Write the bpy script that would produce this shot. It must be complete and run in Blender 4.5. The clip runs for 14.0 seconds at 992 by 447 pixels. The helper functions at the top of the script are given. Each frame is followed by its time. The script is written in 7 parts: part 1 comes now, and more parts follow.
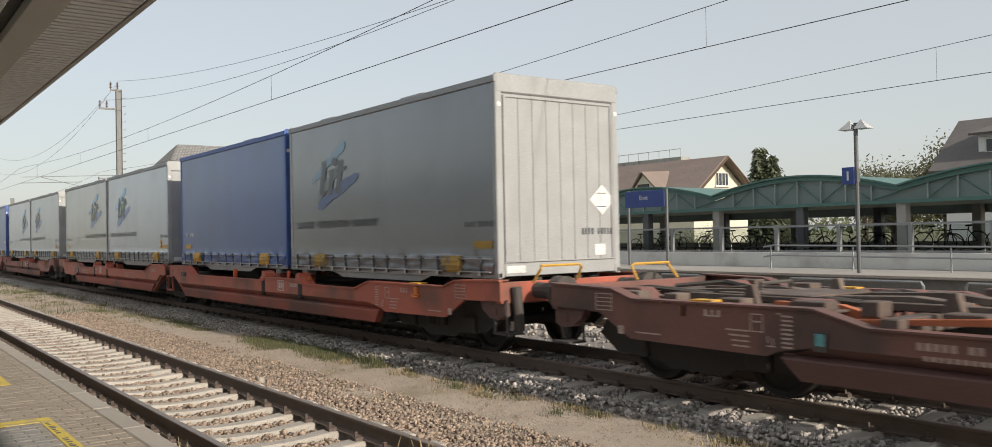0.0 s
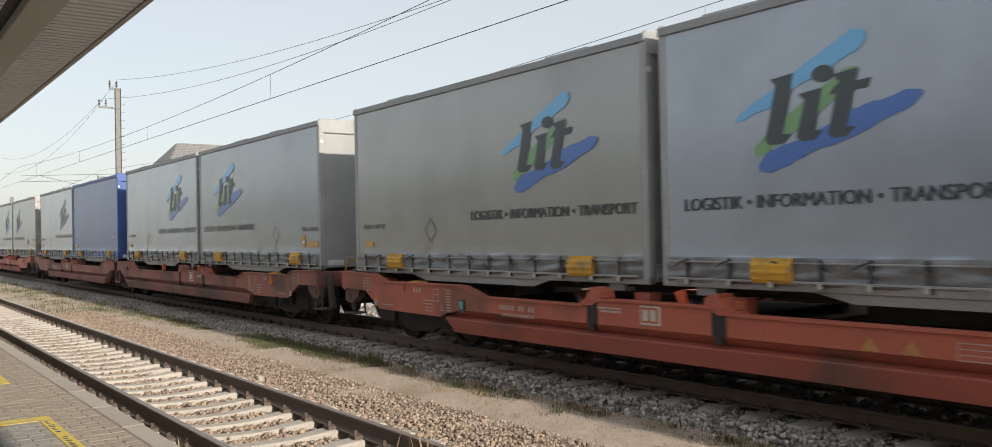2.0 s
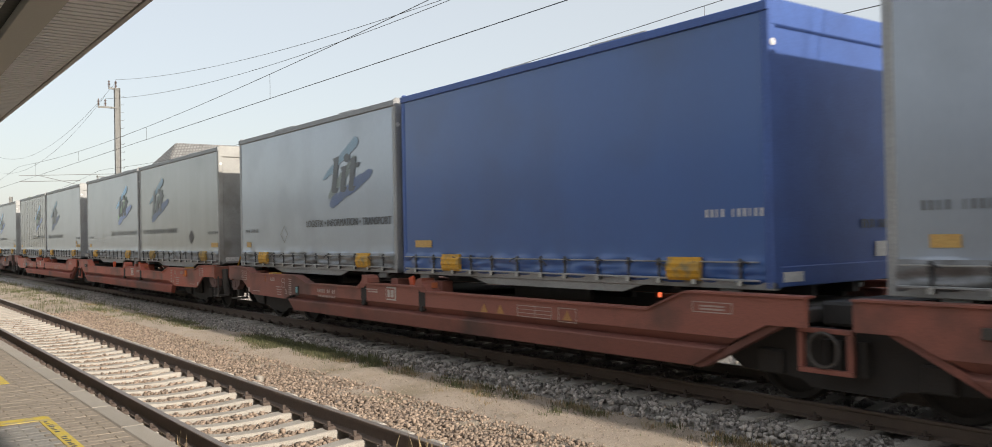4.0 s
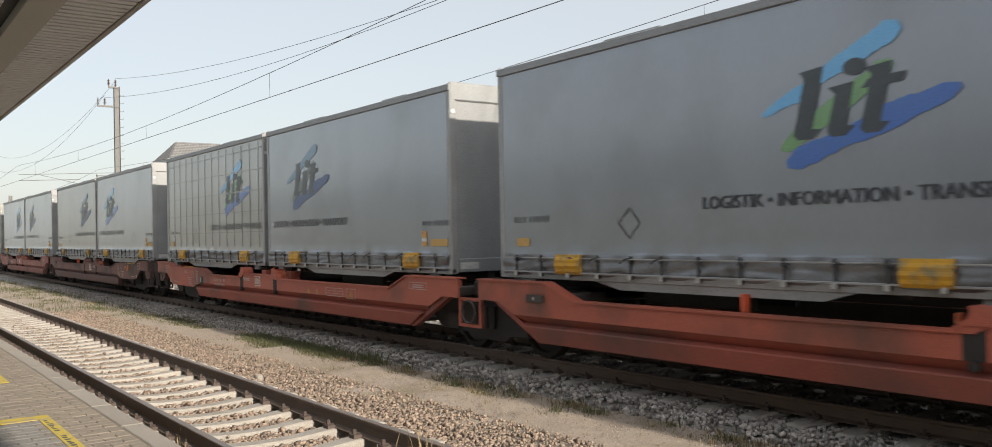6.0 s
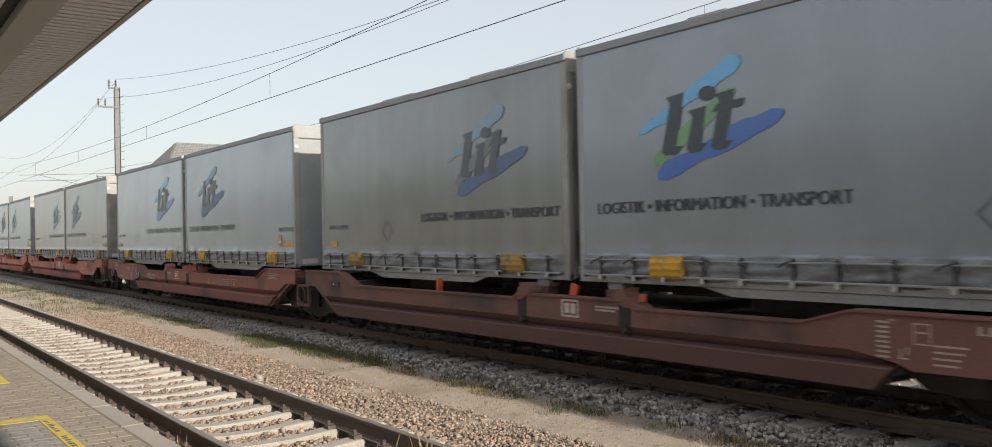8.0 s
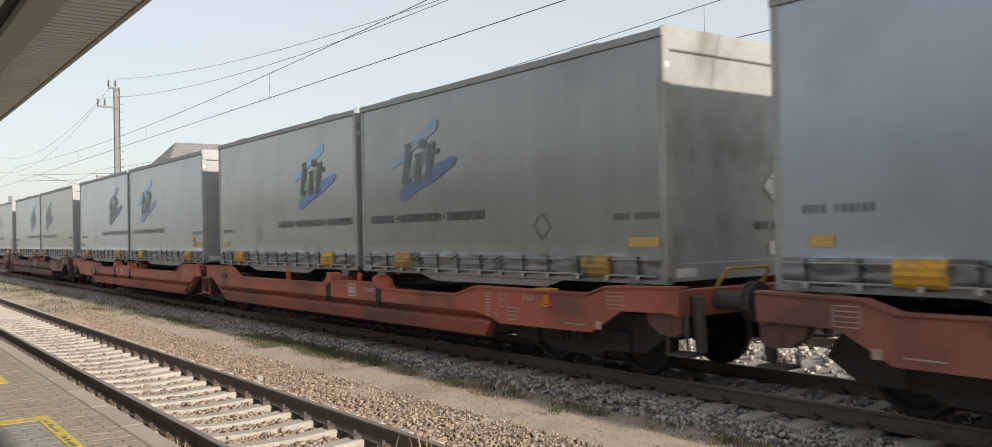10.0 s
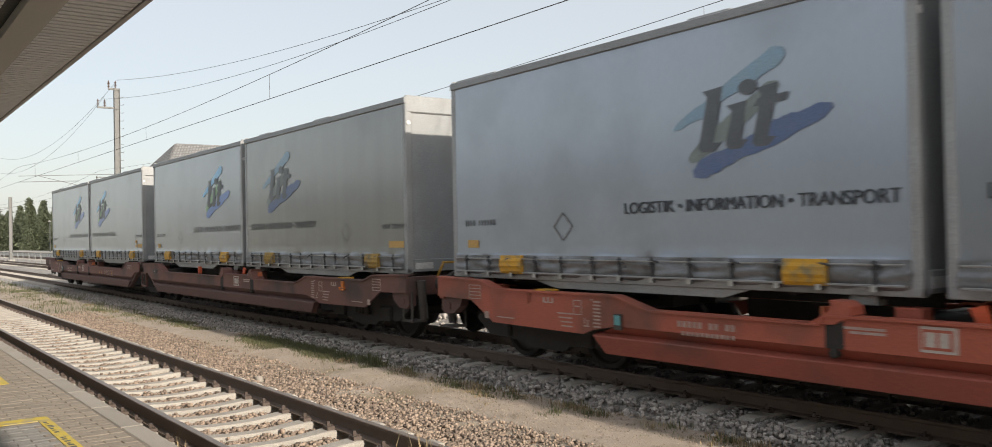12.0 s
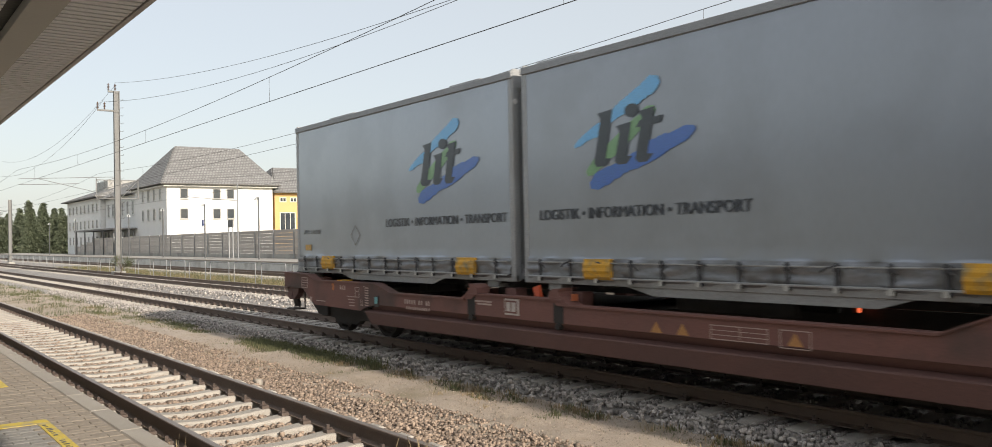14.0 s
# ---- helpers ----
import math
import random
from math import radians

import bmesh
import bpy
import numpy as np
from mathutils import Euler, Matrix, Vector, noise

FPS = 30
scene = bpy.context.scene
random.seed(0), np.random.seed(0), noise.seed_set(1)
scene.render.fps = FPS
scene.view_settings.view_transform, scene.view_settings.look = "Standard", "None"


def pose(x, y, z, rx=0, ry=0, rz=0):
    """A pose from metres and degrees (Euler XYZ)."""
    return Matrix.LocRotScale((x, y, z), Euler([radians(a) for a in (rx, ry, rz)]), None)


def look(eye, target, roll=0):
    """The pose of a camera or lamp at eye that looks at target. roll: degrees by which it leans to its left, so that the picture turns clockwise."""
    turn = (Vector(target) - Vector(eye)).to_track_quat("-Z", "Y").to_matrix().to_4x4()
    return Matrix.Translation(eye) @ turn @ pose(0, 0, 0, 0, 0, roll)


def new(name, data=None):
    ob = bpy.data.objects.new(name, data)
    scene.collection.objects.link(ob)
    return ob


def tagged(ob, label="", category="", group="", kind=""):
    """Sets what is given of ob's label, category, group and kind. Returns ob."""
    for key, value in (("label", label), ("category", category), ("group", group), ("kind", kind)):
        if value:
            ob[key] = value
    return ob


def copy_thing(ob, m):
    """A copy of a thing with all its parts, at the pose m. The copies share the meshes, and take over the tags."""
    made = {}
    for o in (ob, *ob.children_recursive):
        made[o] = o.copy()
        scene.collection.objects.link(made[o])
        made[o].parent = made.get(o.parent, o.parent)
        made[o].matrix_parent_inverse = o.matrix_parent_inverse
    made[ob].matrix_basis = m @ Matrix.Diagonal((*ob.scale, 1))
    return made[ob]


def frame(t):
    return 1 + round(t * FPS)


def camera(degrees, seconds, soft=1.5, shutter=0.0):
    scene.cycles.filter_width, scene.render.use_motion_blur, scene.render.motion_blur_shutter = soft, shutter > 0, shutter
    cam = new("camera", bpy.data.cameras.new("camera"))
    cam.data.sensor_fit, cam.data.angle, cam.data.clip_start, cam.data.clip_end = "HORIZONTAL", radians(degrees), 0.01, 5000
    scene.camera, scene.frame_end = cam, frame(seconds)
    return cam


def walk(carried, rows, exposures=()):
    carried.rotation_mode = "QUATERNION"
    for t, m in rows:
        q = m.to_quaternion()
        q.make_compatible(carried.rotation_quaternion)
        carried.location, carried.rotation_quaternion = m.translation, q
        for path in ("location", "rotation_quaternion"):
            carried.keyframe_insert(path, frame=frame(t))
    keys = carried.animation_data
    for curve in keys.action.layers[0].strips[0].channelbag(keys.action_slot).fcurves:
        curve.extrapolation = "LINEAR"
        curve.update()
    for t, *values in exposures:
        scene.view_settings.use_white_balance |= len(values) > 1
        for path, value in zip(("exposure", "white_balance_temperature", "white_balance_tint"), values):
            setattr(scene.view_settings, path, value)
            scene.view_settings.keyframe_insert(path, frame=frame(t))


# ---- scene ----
EXPO = 0.11
cam = camera(58.690, 14.0, soft=0.85, shutter=0.12)
EYE = (0.0, 0.0, 1.8757)
ROLL = -1.12
walk(cam, [
    (0.0, look(EYE, (-16.1024, 11.8589, 2.1530), ROLL)),
    (0.5, look(EYE, (-16.0999, 11.8633, 2.1156), ROLL)),
    (1.0, look(EYE, (-16.1017, 11.8609, 2.1099), ROLL)),
    (1.5, look(EYE, (-16.0991, 11.8644, 2.1098), ROLL)),
    (2.0, look(EYE, (-16.0946, 11.8703, 2.1240), ROLL)),
    (2.5, look(EYE, (-16.0919, 11.8738, 2.1282), ROLL)),
    (3.0, look(EYE, (-16.0902, 11.8761, 2.1311), ROLL)),
    (5.5, look(EYE, (-16.0814, 11.8885, 2.1021), ROLL)),
    (6.0, look(EYE, (-16.0832, 11.8862, 2.0978), ROLL)),
    (6.5, look(EYE, (-16.0847, 11.8840, 2.1065), ROLL)),
    (7.0, look(EYE, (-16.0847, 11.8840, 2.1094), ROLL)),
    (7.5, look(EYE, (-16.0864, 11.8817, 2.1094), ROLL)),
    (8.0, look(EYE, (-16.0864, 11.8817, 2.1094), ROLL)),
    (10.5, look(EYE, (-16.0813, 11.8886, 2.1092), ROLL)),
    (11.0, look(EYE, (-16.0829, 11.8863, 2.1107), ROLL)),
    (11.5, look(EYE, (-16.0829, 11.8863, 2.1136), ROLL)),
    (12.0, look(EYE, (-16.0808, 11.8888, 2.1307), ROLL)),
    (12.5, look(EYE, (-16.0795, 11.8901, 2.1522), ROLL)),
    (13.0, look(EYE, (-16.0765, 11.8937, 2.1693), ROLL)),
    (13.5, look(EYE, (-16.0762, 11.8938, 2.1837), ROLL)),
    (14.0, look(EYE, (-16.0743, 11.8961, 2.1922), ROLL)),
], exposures=[(0.0, EXPO - 0.22), (0.6, EXPO - 0.1), (1.4, EXPO), (14.0, EXPO)])

# ---- light ----
SUN_TO = Vector((0.80, 0.072, 0.36)).normalized()
world = bpy.data.worlds.new("world")
scene.world = world
world.use_nodes = True
wn = world.node_tree.nodes
sky = wn.new("ShaderNodeTexSky")
sky.sky_type, sky.sun_disc = "NISHITA", False
sky.sun_elevation = math.asin(SUN_TO.z)
sky.sun_rotation = math.atan2(SUN_TO.x, SUN_TO.y)
sky.air_density, sky.dust_density, sky.ozone_density = 1.0, 2.0, 1.0
# a hazy, milky sky: the clear sky veiled by an even pale haze
haze = wn.new("ShaderNodeMix")
haze.data_type = "RGBA"
haze.inputs[0].default_value = 0.64
haze.inputs[7].default_value = (5.28, 5.32, 5.23, 1)
wl = world.node_tree.links
wl.new(sky.outputs[0], haze.inputs[6])
wl.new(haze.outputs[2], wn["Background"].inputs[0])
wn["Background"].inputs[1].default_value = 0.15
sun = new("sun", bpy.data.lights.new("sun", "SUN"))
sun.data.energy, sun.data.angle, sun.data.color = 5.2, radians(1.2), (1.0, 0.90, 0.77)
sun.matrix_world = look(SUN_TO * 50, (0, 0, 0))


# ---- materials ----
def mat(name, base, other=None, rough=0.7, metal=0.0, scale=6.0, fine=90.0, bump=0.1, mix=0.6, stain=None, vary=0.0,
        stretch=(1, 1, 1), stain_scale=1.2, spec=0.5, grain=0.55):
    """A surface with a broad stain, a fine grain, a bump and an optional change from object to object."""
    m = bpy.data.materials.new(name)
    m.use_nodes = True
    nt = m.node_tree
    n, l = nt.nodes, nt.links
    b = n["Principled BSDF"]
    other = other or tuple(c * 0.75 for c in base)
    co = n.new("ShaderNodeTexCoord")
    mp = n.new("ShaderNodeMapping")
    mp.inputs["Scale"].default_value = stretch
    l.new(co.outputs["Object"], mp.inputs[0])
    n1, n2 = n.new("ShaderNodeTexNoise"), n.new("ShaderNodeTexNoise")
    n1.inputs["Scale"].default_value, n1.inputs["Detail"].default_value = scale, 5
    n2.inputs["Scale"].default_value, n2.inputs["Detail"].default_value = fine, 4
    for k in (n1, n2):
        l.new(mp.outputs[0], k.inputs["Vector"])
    r = n.new("ShaderNodeValToRGB")
    r.color_ramp.elements[0].position, r.color_ramp.elements[1].position = 0.35, 0.68
    l.new(n1.outputs[0], r.inputs[0])
    c1 = n.new("ShaderNodeMix")
    c1.data_type = "RGBA"
    c1.inputs[6].default_value, c1.inputs[7].default_value = (*base, 1), (*other, 1)
    mm = n.new("ShaderNodeMath")
    mm.operation, mm.inputs[1].default_value = "MULTIPLY", mix
    l.new(r.outputs[0], mm.inputs[0])
    l.new(mm.outputs[0], c1.inputs[0])
    last = c1.outputs[2]
    gr = n.new("ShaderNodeMix")
    gr.data_type, gr.blend_type = "RGBA", "MULTIPLY"
    gr.inputs[0].default_value = grain
    rr = n.new("ShaderNodeValToRGB")
    rr.color_ramp.elements[0].position, rr.color_ramp.elements[1].position = 0.3, 0.7
    rr.color_ramp.elements[0].color, rr.color_ramp.elements[1].color = (0.62, 0.62, 0.62, 1), (1.25, 1.25, 1.25, 1)
    l.new(n2.outputs[0], rr.inputs[0])
    l.new(last, gr.inputs[6])
    l.new(rr.outputs[0], gr.inputs[7])
    last = gr.outputs[2]
    if stain:
        n3 = n.new("ShaderNodeTexNoise")
        n3.inputs["Scale"].default_value, n3.inputs["Detail"].default_value = stain_scale, 8
        l.new(co.outputs["Object"], n3.inputs["Vector"])
        r3 = n.new("ShaderNodeValToRGB")
        r3.color_ramp.elements[0].position, r3.color_ramp.elements[1].position = 0.5, 0.68
        l.new(n3.outputs[0], r3.inputs[0])
        c3 = n.new("ShaderNodeMix")
        c3.data_type = "RGBA"
        c3.inputs[7].default_value = (*stain, 1)
        l.new(r3.outputs[0], c3.inputs[0])
        l.new(last, c3.inputs[6])
        last = c3.outputs[2]
    if vary:
        oi = n.new("ShaderNodeObjectInfo")
        mr = n.new("ShaderNodeMapRange")
        mr.inputs[3].default_value, mr.inputs[4].default_value = 1 - vary, 1 + vary
        l.new(oi.outputs["Random"], mr.inputs[0])
        hv = n.new("ShaderNodeHueSaturation")
        l.new(mr.outputs[0], hv.inputs["Value"])
        l.new(last, hv.inputs["Color"])
        last = hv.outputs[0]
    l.new(last, b.inputs["Base Color"])
    b.inputs["Roughness"].default_value, b.inputs["Metallic"].default_value = rough, metal
    b.inputs["Specular IOR Level"].default_value = spec
    if bump:
        bp = n.new("ShaderNodeBump")
        bp.inputs["Strength"].default_value, bp.inputs["Distance"].default_value = bump, 0.02
        l.new(n2.outputs[0], bp.inputs["Height"])
        l.new(bp.outputs[0], b.inputs["Normal"])
    return m


def island(m, lo, hi):
    """Changes a material's value from loose piece to loose piece."""
    n, l = m.node_tree.nodes, m.node_tree.links
    b = n["Principled BSDF"]
    src = b.inputs["Base Color"].links[0].from_socket
    g, mr, hv = n.new("ShaderNodeNewGeometry"), n.new("ShaderNodeMapRange"), n.new("ShaderNodeHueSaturation")
    mr.inputs[3].default_value, mr.inputs[4].default_value = lo, hi
    l.new(g.outputs["Random Per Island"], mr.inputs[0])
    l.new(mr.outputs[0], hv.inputs["Value"])
    l.new(src, hv.inputs["Color"])
    l.new(hv.outputs[0], b.inputs["Base Color"])
    return m


M = {}
M["rail_side"] = mat("rail_rust", (0.17, 0.13, 0.105), (0.20, 0.15, 0.12), 0.85, 0.0, 8, 120, 0.3)
M["rail_top"] = mat("rail_steel", (0.27, 0.235, 0.21), (0.22, 0.185, 0.16), 0.5, 0.5, 5, 150, 0.02)
M["sleeper"] = mat("concrete_sleeper", (0.43, 0.395, 0.35), (0.34, 0.31, 0.27), 0.9, 0, 7, 80, 0.35, vary=0.10)
M["clip"] = mat("clip_steel", (0.13, 0.10, 0.085), None, 0.7, 0.3, 20, 150, 0.1)
M["stone_near"] = island(mat("brown_ballast_stone", (0.385, 0.295, 0.228), (0.31, 0.243, 0.192), 0.9, 0, 9, 60, 0.4), 0.5, 1.2)
M["stone_far"] = island(mat("grey_ballast_stone", (0.44, 0.405, 0.375), (0.32, 0.29, 0.265), 0.9, 0, 9, 60, 0.4), 0.5, 1.4)
M["bed_near"] = mat("brown_ballast", (0.25, 0.19, 0.15), (0.16, 0.125, 0.10), 0.95, 0, 22, 45, 1.0)
M["bed_far"] = mat("grey_ballast", (0.36, 0.335, 0.31), (0.25, 0.23, 0.21), 0.95, 0, 22, 45, 1.0)
M["dirt"] = mat("gravel_path", (0.42, 0.35, 0.285), (0.345, 0.285, 0.225), 0.95, 0, 1.1, 60, 0.8, stain=(0.27, 0.225, 0.155), stain_scale=0.8)
M["grit"] = island(mat("pale_path_grit", (0.40, 0.335, 0.27), (0.32, 0.265, 0.21), 0.95, 0, 9, 60, 0.3), 0.6, 1.3)
M["ground"] = mat("open_ground", (0.19, 0.19, 0.10), (0.28, 0.24, 0.17), 0.95, 0, 0.5, 25, 0.6)
M["grass"] = island(mat("grass_blade", (0.135, 0.145, 0.07), (0.19, 0.18, 0.10), 0.7, 0, 3, 40, 0), 0.7, 1.4)
M["dry"] = island(mat("dry_stalk", (0.30, 0.23, 0.13), (0.22, 0.17, 0.10), 0.8, 0, 3, 40, 0), 0.7, 1.3)
M["paver"] = mat("concrete_paver", (0.295, 0.25, 0.20), (0.26, 0.222, 0.178), 0.85, 0, 2.5, 110, 0.25, vary=0.07, stain=(0.27, 0.23, 0.185), stain_scale=0.9)
M["paver_dark"] = mat("grey_paver", (0.265, 0.252, 0.232), (0.265, 0.25, 0.225), 0.85, 0, 2.5, 110, 0.25, vary=0.08)
M["joint"] = mat("joint_sand", (0.26, 0.218, 0.175), None, 0.95, 0, 12, 90, 0.3)
M["coping"] = mat("coping_concrete", (0.37, 0.335, 0.29), (0.32, 0.287, 0.245), 0.85, 0, 3, 100, 0.2, vary=0.06)
M["yellow_paint"] = mat("worn_yellow_paint", (0.62, 0.47, 0.06), (0.55, 0.42, 0.09), 0.7, 0, 5, 70, 0.2, stain=(0.36, 0.30, 0.2), stain_scale=9)
M["soffit"] = mat("soffit_metal", (0.79, 0.82, 0.84), (0.74, 0.77, 0.79), 0.5, 0.0, 1.2, 40, 0.01, mix=0.4, grain=0.08)
M["soffit_beam"] = mat("soffit_beam_paint", (0.52, 0.51, 0.47), (0.47, 0.46, 0.43), 0.6, 0.0, 1.2, 40, 0.01, mix=0.4, grain=0.08)
# dark tone stands in for the shade in the gaps between the slats
M["soffit_gap"] = mat("soffit_gap_shade", (0.13, 0.13, 0.125), None, 0.9, 0, 5, 40, 0.0)
M["fascia"] = mat("fascia_metal", (0.42, 0.41, 0.39), (0.36, 0.35, 0.33), 0.5, 0.3, 2, 40, 0.05)
M["galv"] = mat("galvanised_steel", (0.33, 0.34, 0.345), (0.26, 0.268, 0.272), 0.5, 0.6, 5, 60, 0.1)
M["mast_steel"] = mat("weathered_mast_steel", (0.19, 0.192, 0.19), (0.15, 0.15, 0.148), 0.6, 0.2, 4, 60, 0.1)
M["wire"] = mat("copper_wire", (0.10, 0.095, 0.09), None, 0.6, 0.5, 3, 30, 0)
M["concrete"] = mat("platform_concrete", (0.42, 0.405, 0.37), (0.32, 0.31, 0.28), 0.9, 0, 1.0, 40, 0.2, stain=(0.22, 0.21, 0.19), stain_scale=0.5)


# ---- small builders ----
def box(bm, x0, x1, y0, y1, z0, z1):
    v = [bm.verts.new((x, y, z)) for z in (z0, z1) for x, y in ((x0, y0), (x1, y0), (x1, y1), (x0, y1))]
    for f in ((3, 2, 1, 0), (4, 5, 6, 7), (0, 1, 5, 4), (1, 2, 6, 5), (2, 3, 7, 6), (3, 0, 4, 7)):
        bm.faces.new([v[i] for i in f])


def prism(bm, pts, y0, y1):
    """A polygon in x and z, drawn out along y."""
    a = [bm.verts.new((x, y0, z)) for x, z in pts]
    b = [bm.verts.new((x, y1, z)) for x, z in pts]
    k = len(pts)
    bm.faces.new(a)
    bm.faces.new(b[::-1])
    for i in range(k):
        bm.faces.new((a[i], b[i], b[(i + 1) % k], a[(i + 1) % k]))


def sweep(bm, pts, x0, x1):
    """A polygon in y and z, drawn out along x."""
    a = [bm.verts.new((x0, y, z)) for y, z in pts]
    b = [bm.verts.new((x1, y, z)) for y, z in pts]
    k = len(pts)
    bm.faces.new(a)
    bm.faces.new(b[::-1])
    for i in range(k):
        bm.faces.new((a[i], b[i], b[(i + 1) % k], a[(i + 1) % k]))


def tube(bm, pts, r, sides=8):
    """A round bar through points."""
    pts = [Vector(p) for p in pts]
    rings = []
    for i, p in enumerate(pts):
        d = (pts[min(i + 1, len(pts) - 1)] - pts[max(i - 1, 0)]).normalized()
        q = d.to_track_quat("Z", "Y")
        rings.append([bm.verts.new(p + q @ Vector((r * math.cos(a), r * math.sin(a), 0)))
                      for a in (2 * math.pi * j / sides for j in range(sides))])
    for a, b in zip(rings, rings[1:]):
        for j in range(sides):
            bm.faces.new((a[j], a[(j + 1) % sides], b[(j + 1) % sides], b[j]))
    bm.faces.new(rings[0][::-1])
    bm.faces.new(rings[-1])


def mesh_of(name, bm, material, smooth=False, bevel=0.0):
    if bevel:
        bmesh.ops.bevel(bm, geom=list(bm.edges), offset=bevel, segments=1, affect="EDGES", profile=0.7, clamp_overlap=True)
    bmesh.ops.recalc_face_normals(bm, faces=bm.faces)
    me = bpy.data.meshes.new(name)
    bm.to_mesh(me)
    bm.free()
    me.materials.append(material)
    if smooth:
        for p in me.polygons:
            p.use_smooth = True
    return me


def part(name, bm, material, parent=None, label="", smooth=False, bevel=0.0):
    """One mesh object, under its thing or under a part."""
    me = bm if isinstance(bm, bpy.types.Mesh) else mesh_of(name, bm, material, smooth, bevel)
    ob = new(name, me)
    ob.parent = parent
    return tagged(ob, label)


def thing(name, label, category, m=None, group="", kind=""):
    ob = new(name)
    ob.empty_display_size = 0.3
    if m is not None:
        ob.matrix_basis = m
    return tagged(ob, label, category, group, kind)


def boxes(*rows):
    bm = bmesh.new()
    for r in rows:
        box(bm, *r)
    return bm


def raw(name, verts, faces, material):
    me = bpy.data.meshes.new(name)
    me.from_pydata(verts, [], faces)
    me.materials.append(material)
    me.update()
    return me


def stones(name, n, place, size, material, seed):
    """Many broken stones in one mesh; place(rng, n) gives their centres."""
    rng = np.random.default_rng(seed)
    c = place(rng, n)
    n = len(c)
    cube = np.array([(x, y, z) for z in (-1, 1) for x, y in ((-1, -1), (1, -1), (1, 1), (-1, 1))], float)
    v = cube[None] * (0.55 + 0.5 * rng.random((n, 8, 3)))
    s = size * (0.55 + 0.75 * rng.random((n, 1, 1)))
    v = v * s * (0.7 + 0.6 * rng.random((n, 1, 3)))
    a, b = rng.random(n) * 6.283, (rng.random(n) - 0.5) * 1.4
    ca, sa, cb, sb = np.cos(a)[:, None], np.sin(a)[:, None], np.cos(b)[:, None], np.sin(b)[:, None]
    x, y, z = v[..., 0], v[..., 1], v[..., 2]
    x, z = x * cb - z * sb, x * sb + z * cb
    x, y = x * ca - y * sa, x * sa + y * ca
    v = np.stack([x, y, z], -1) + c[:, None, :]
    f = np.array([(3, 2, 1, 0), (4, 5, 6, 7), (0, 1, 5, 4), (1, 2, 6, 5), (2, 3, 7, 6), (3, 0, 4, 7)])
    f = (f[None] + 8 * np.arange(n)[:, None, None]).reshape(-1, 4)
    me = bpy.data.meshes.new(name)
    me.vertices.add(n * 8)
    me.vertices.foreach_set("co", v.reshape(-1))
    me.loops.add(len(f) * 4)
    me.loops.foreach_set("vertex_index", f.reshape(-1))
    me.polygons.add(len(f))
    me.polygons.foreach_set("loop_start", np.arange(len(f)) * 4)
    me.polygons.foreach_set("loop_total", np.full(len(f), 4))
    me.update(calc_edges=True)
    me.materials.append(material)
    return me


# ---- ground ----
NEAR_Y, TRAIN_Y, THIRD_Y, FOURTH_Y = 3.52, 9.19, 14.2, 21.5
bm = bmesh.new()
xs = [-2500, -900, -400, -200, -100, -50, 0, 50, 100, 200, 400, 900, 2500]
ys = [-2500, -800, -200, -40, 0, 10, 30, 60, 120, 300, 800, 2500]
gv = [[bm.verts.new((x, y, -0.62)) for y in ys] for x in xs]
for i in range(len(xs) - 1):
    for j in range(len(ys) - 1):
        bm.faces.new((gv[i][j], gv[i + 1][j], gv[i + 1][j + 1], gv[i][j + 1]))
tagged(part("ground", bm, M["ground"]), "flat open ground of grass and earth", "ground", kind="structure")


def strip(name, y0, y1, x0, x1, dx, height, material, label, ny=8, rough=0.02, seed=0.0):
    """A long uneven strip of ground; height(y) is its cross-section."""
    nx = int((x1 - x0) / dx) + 1
    vs, fs = [], []
    for i in range(nx):
        for j in range(ny + 1):
            x, y = x0 + dx * i, y0 + (y1 - y0) * j / ny
            w = rough * noise.noise(Vector((x * 1.3, y * 1.3, seed))) + rough * 0.6 * noise.noise(Vector((x * 4, y * 4, seed + 5)))
            vs.append((x, y, height(y) + w))
    for i in range(nx - 1):
        for j in range(ny):
            a = i * (ny + 1) + j
            fs.append((a, a + ny + 1, a + ny + 2, a + 1))
    return tagged(part(name, raw(name, vs, fs, material), material), label, "ground", kind="structure")


def bed_height(c, top, half, foot=-0.62, slope=1.5):
    return lambda y: max(foot, min(top, top - (abs(y - c) - half) / slope))


# ---- tracks ----
RAIL = [(-0.075, -0.172), (0.075, -0.172), (0.075, -0.160), (0.012, -0.140), (0.009, -0.045), (0.036, -0.032),
        (0.036, -0.006), (0.030, 0.0), (-0.030, 0.0), (-0.036, -0.006), (-0.036, -0.032), (-0.009, -0.045), (-0.012, -0.140), (-0.075, -0.160)]


def rails(track, c):
    for y in (c - 0.7535, c + 0.7535):
        bm = bmesh.new()
        sweep(bm, [(y + a, b) for a, b in RAIL], -420, 60)
        bmesh.ops.recalc_face_normals(bm, faces=bm.faces)
        ob = part("rail", bm, M["rail_side"], track)
        ob.data.materials.append(M["rail_top"])
        for p in ob.data.polygons:
            if p.normal.z > 0.9 and p.center.z > -0.01:
                p.material_index = 1


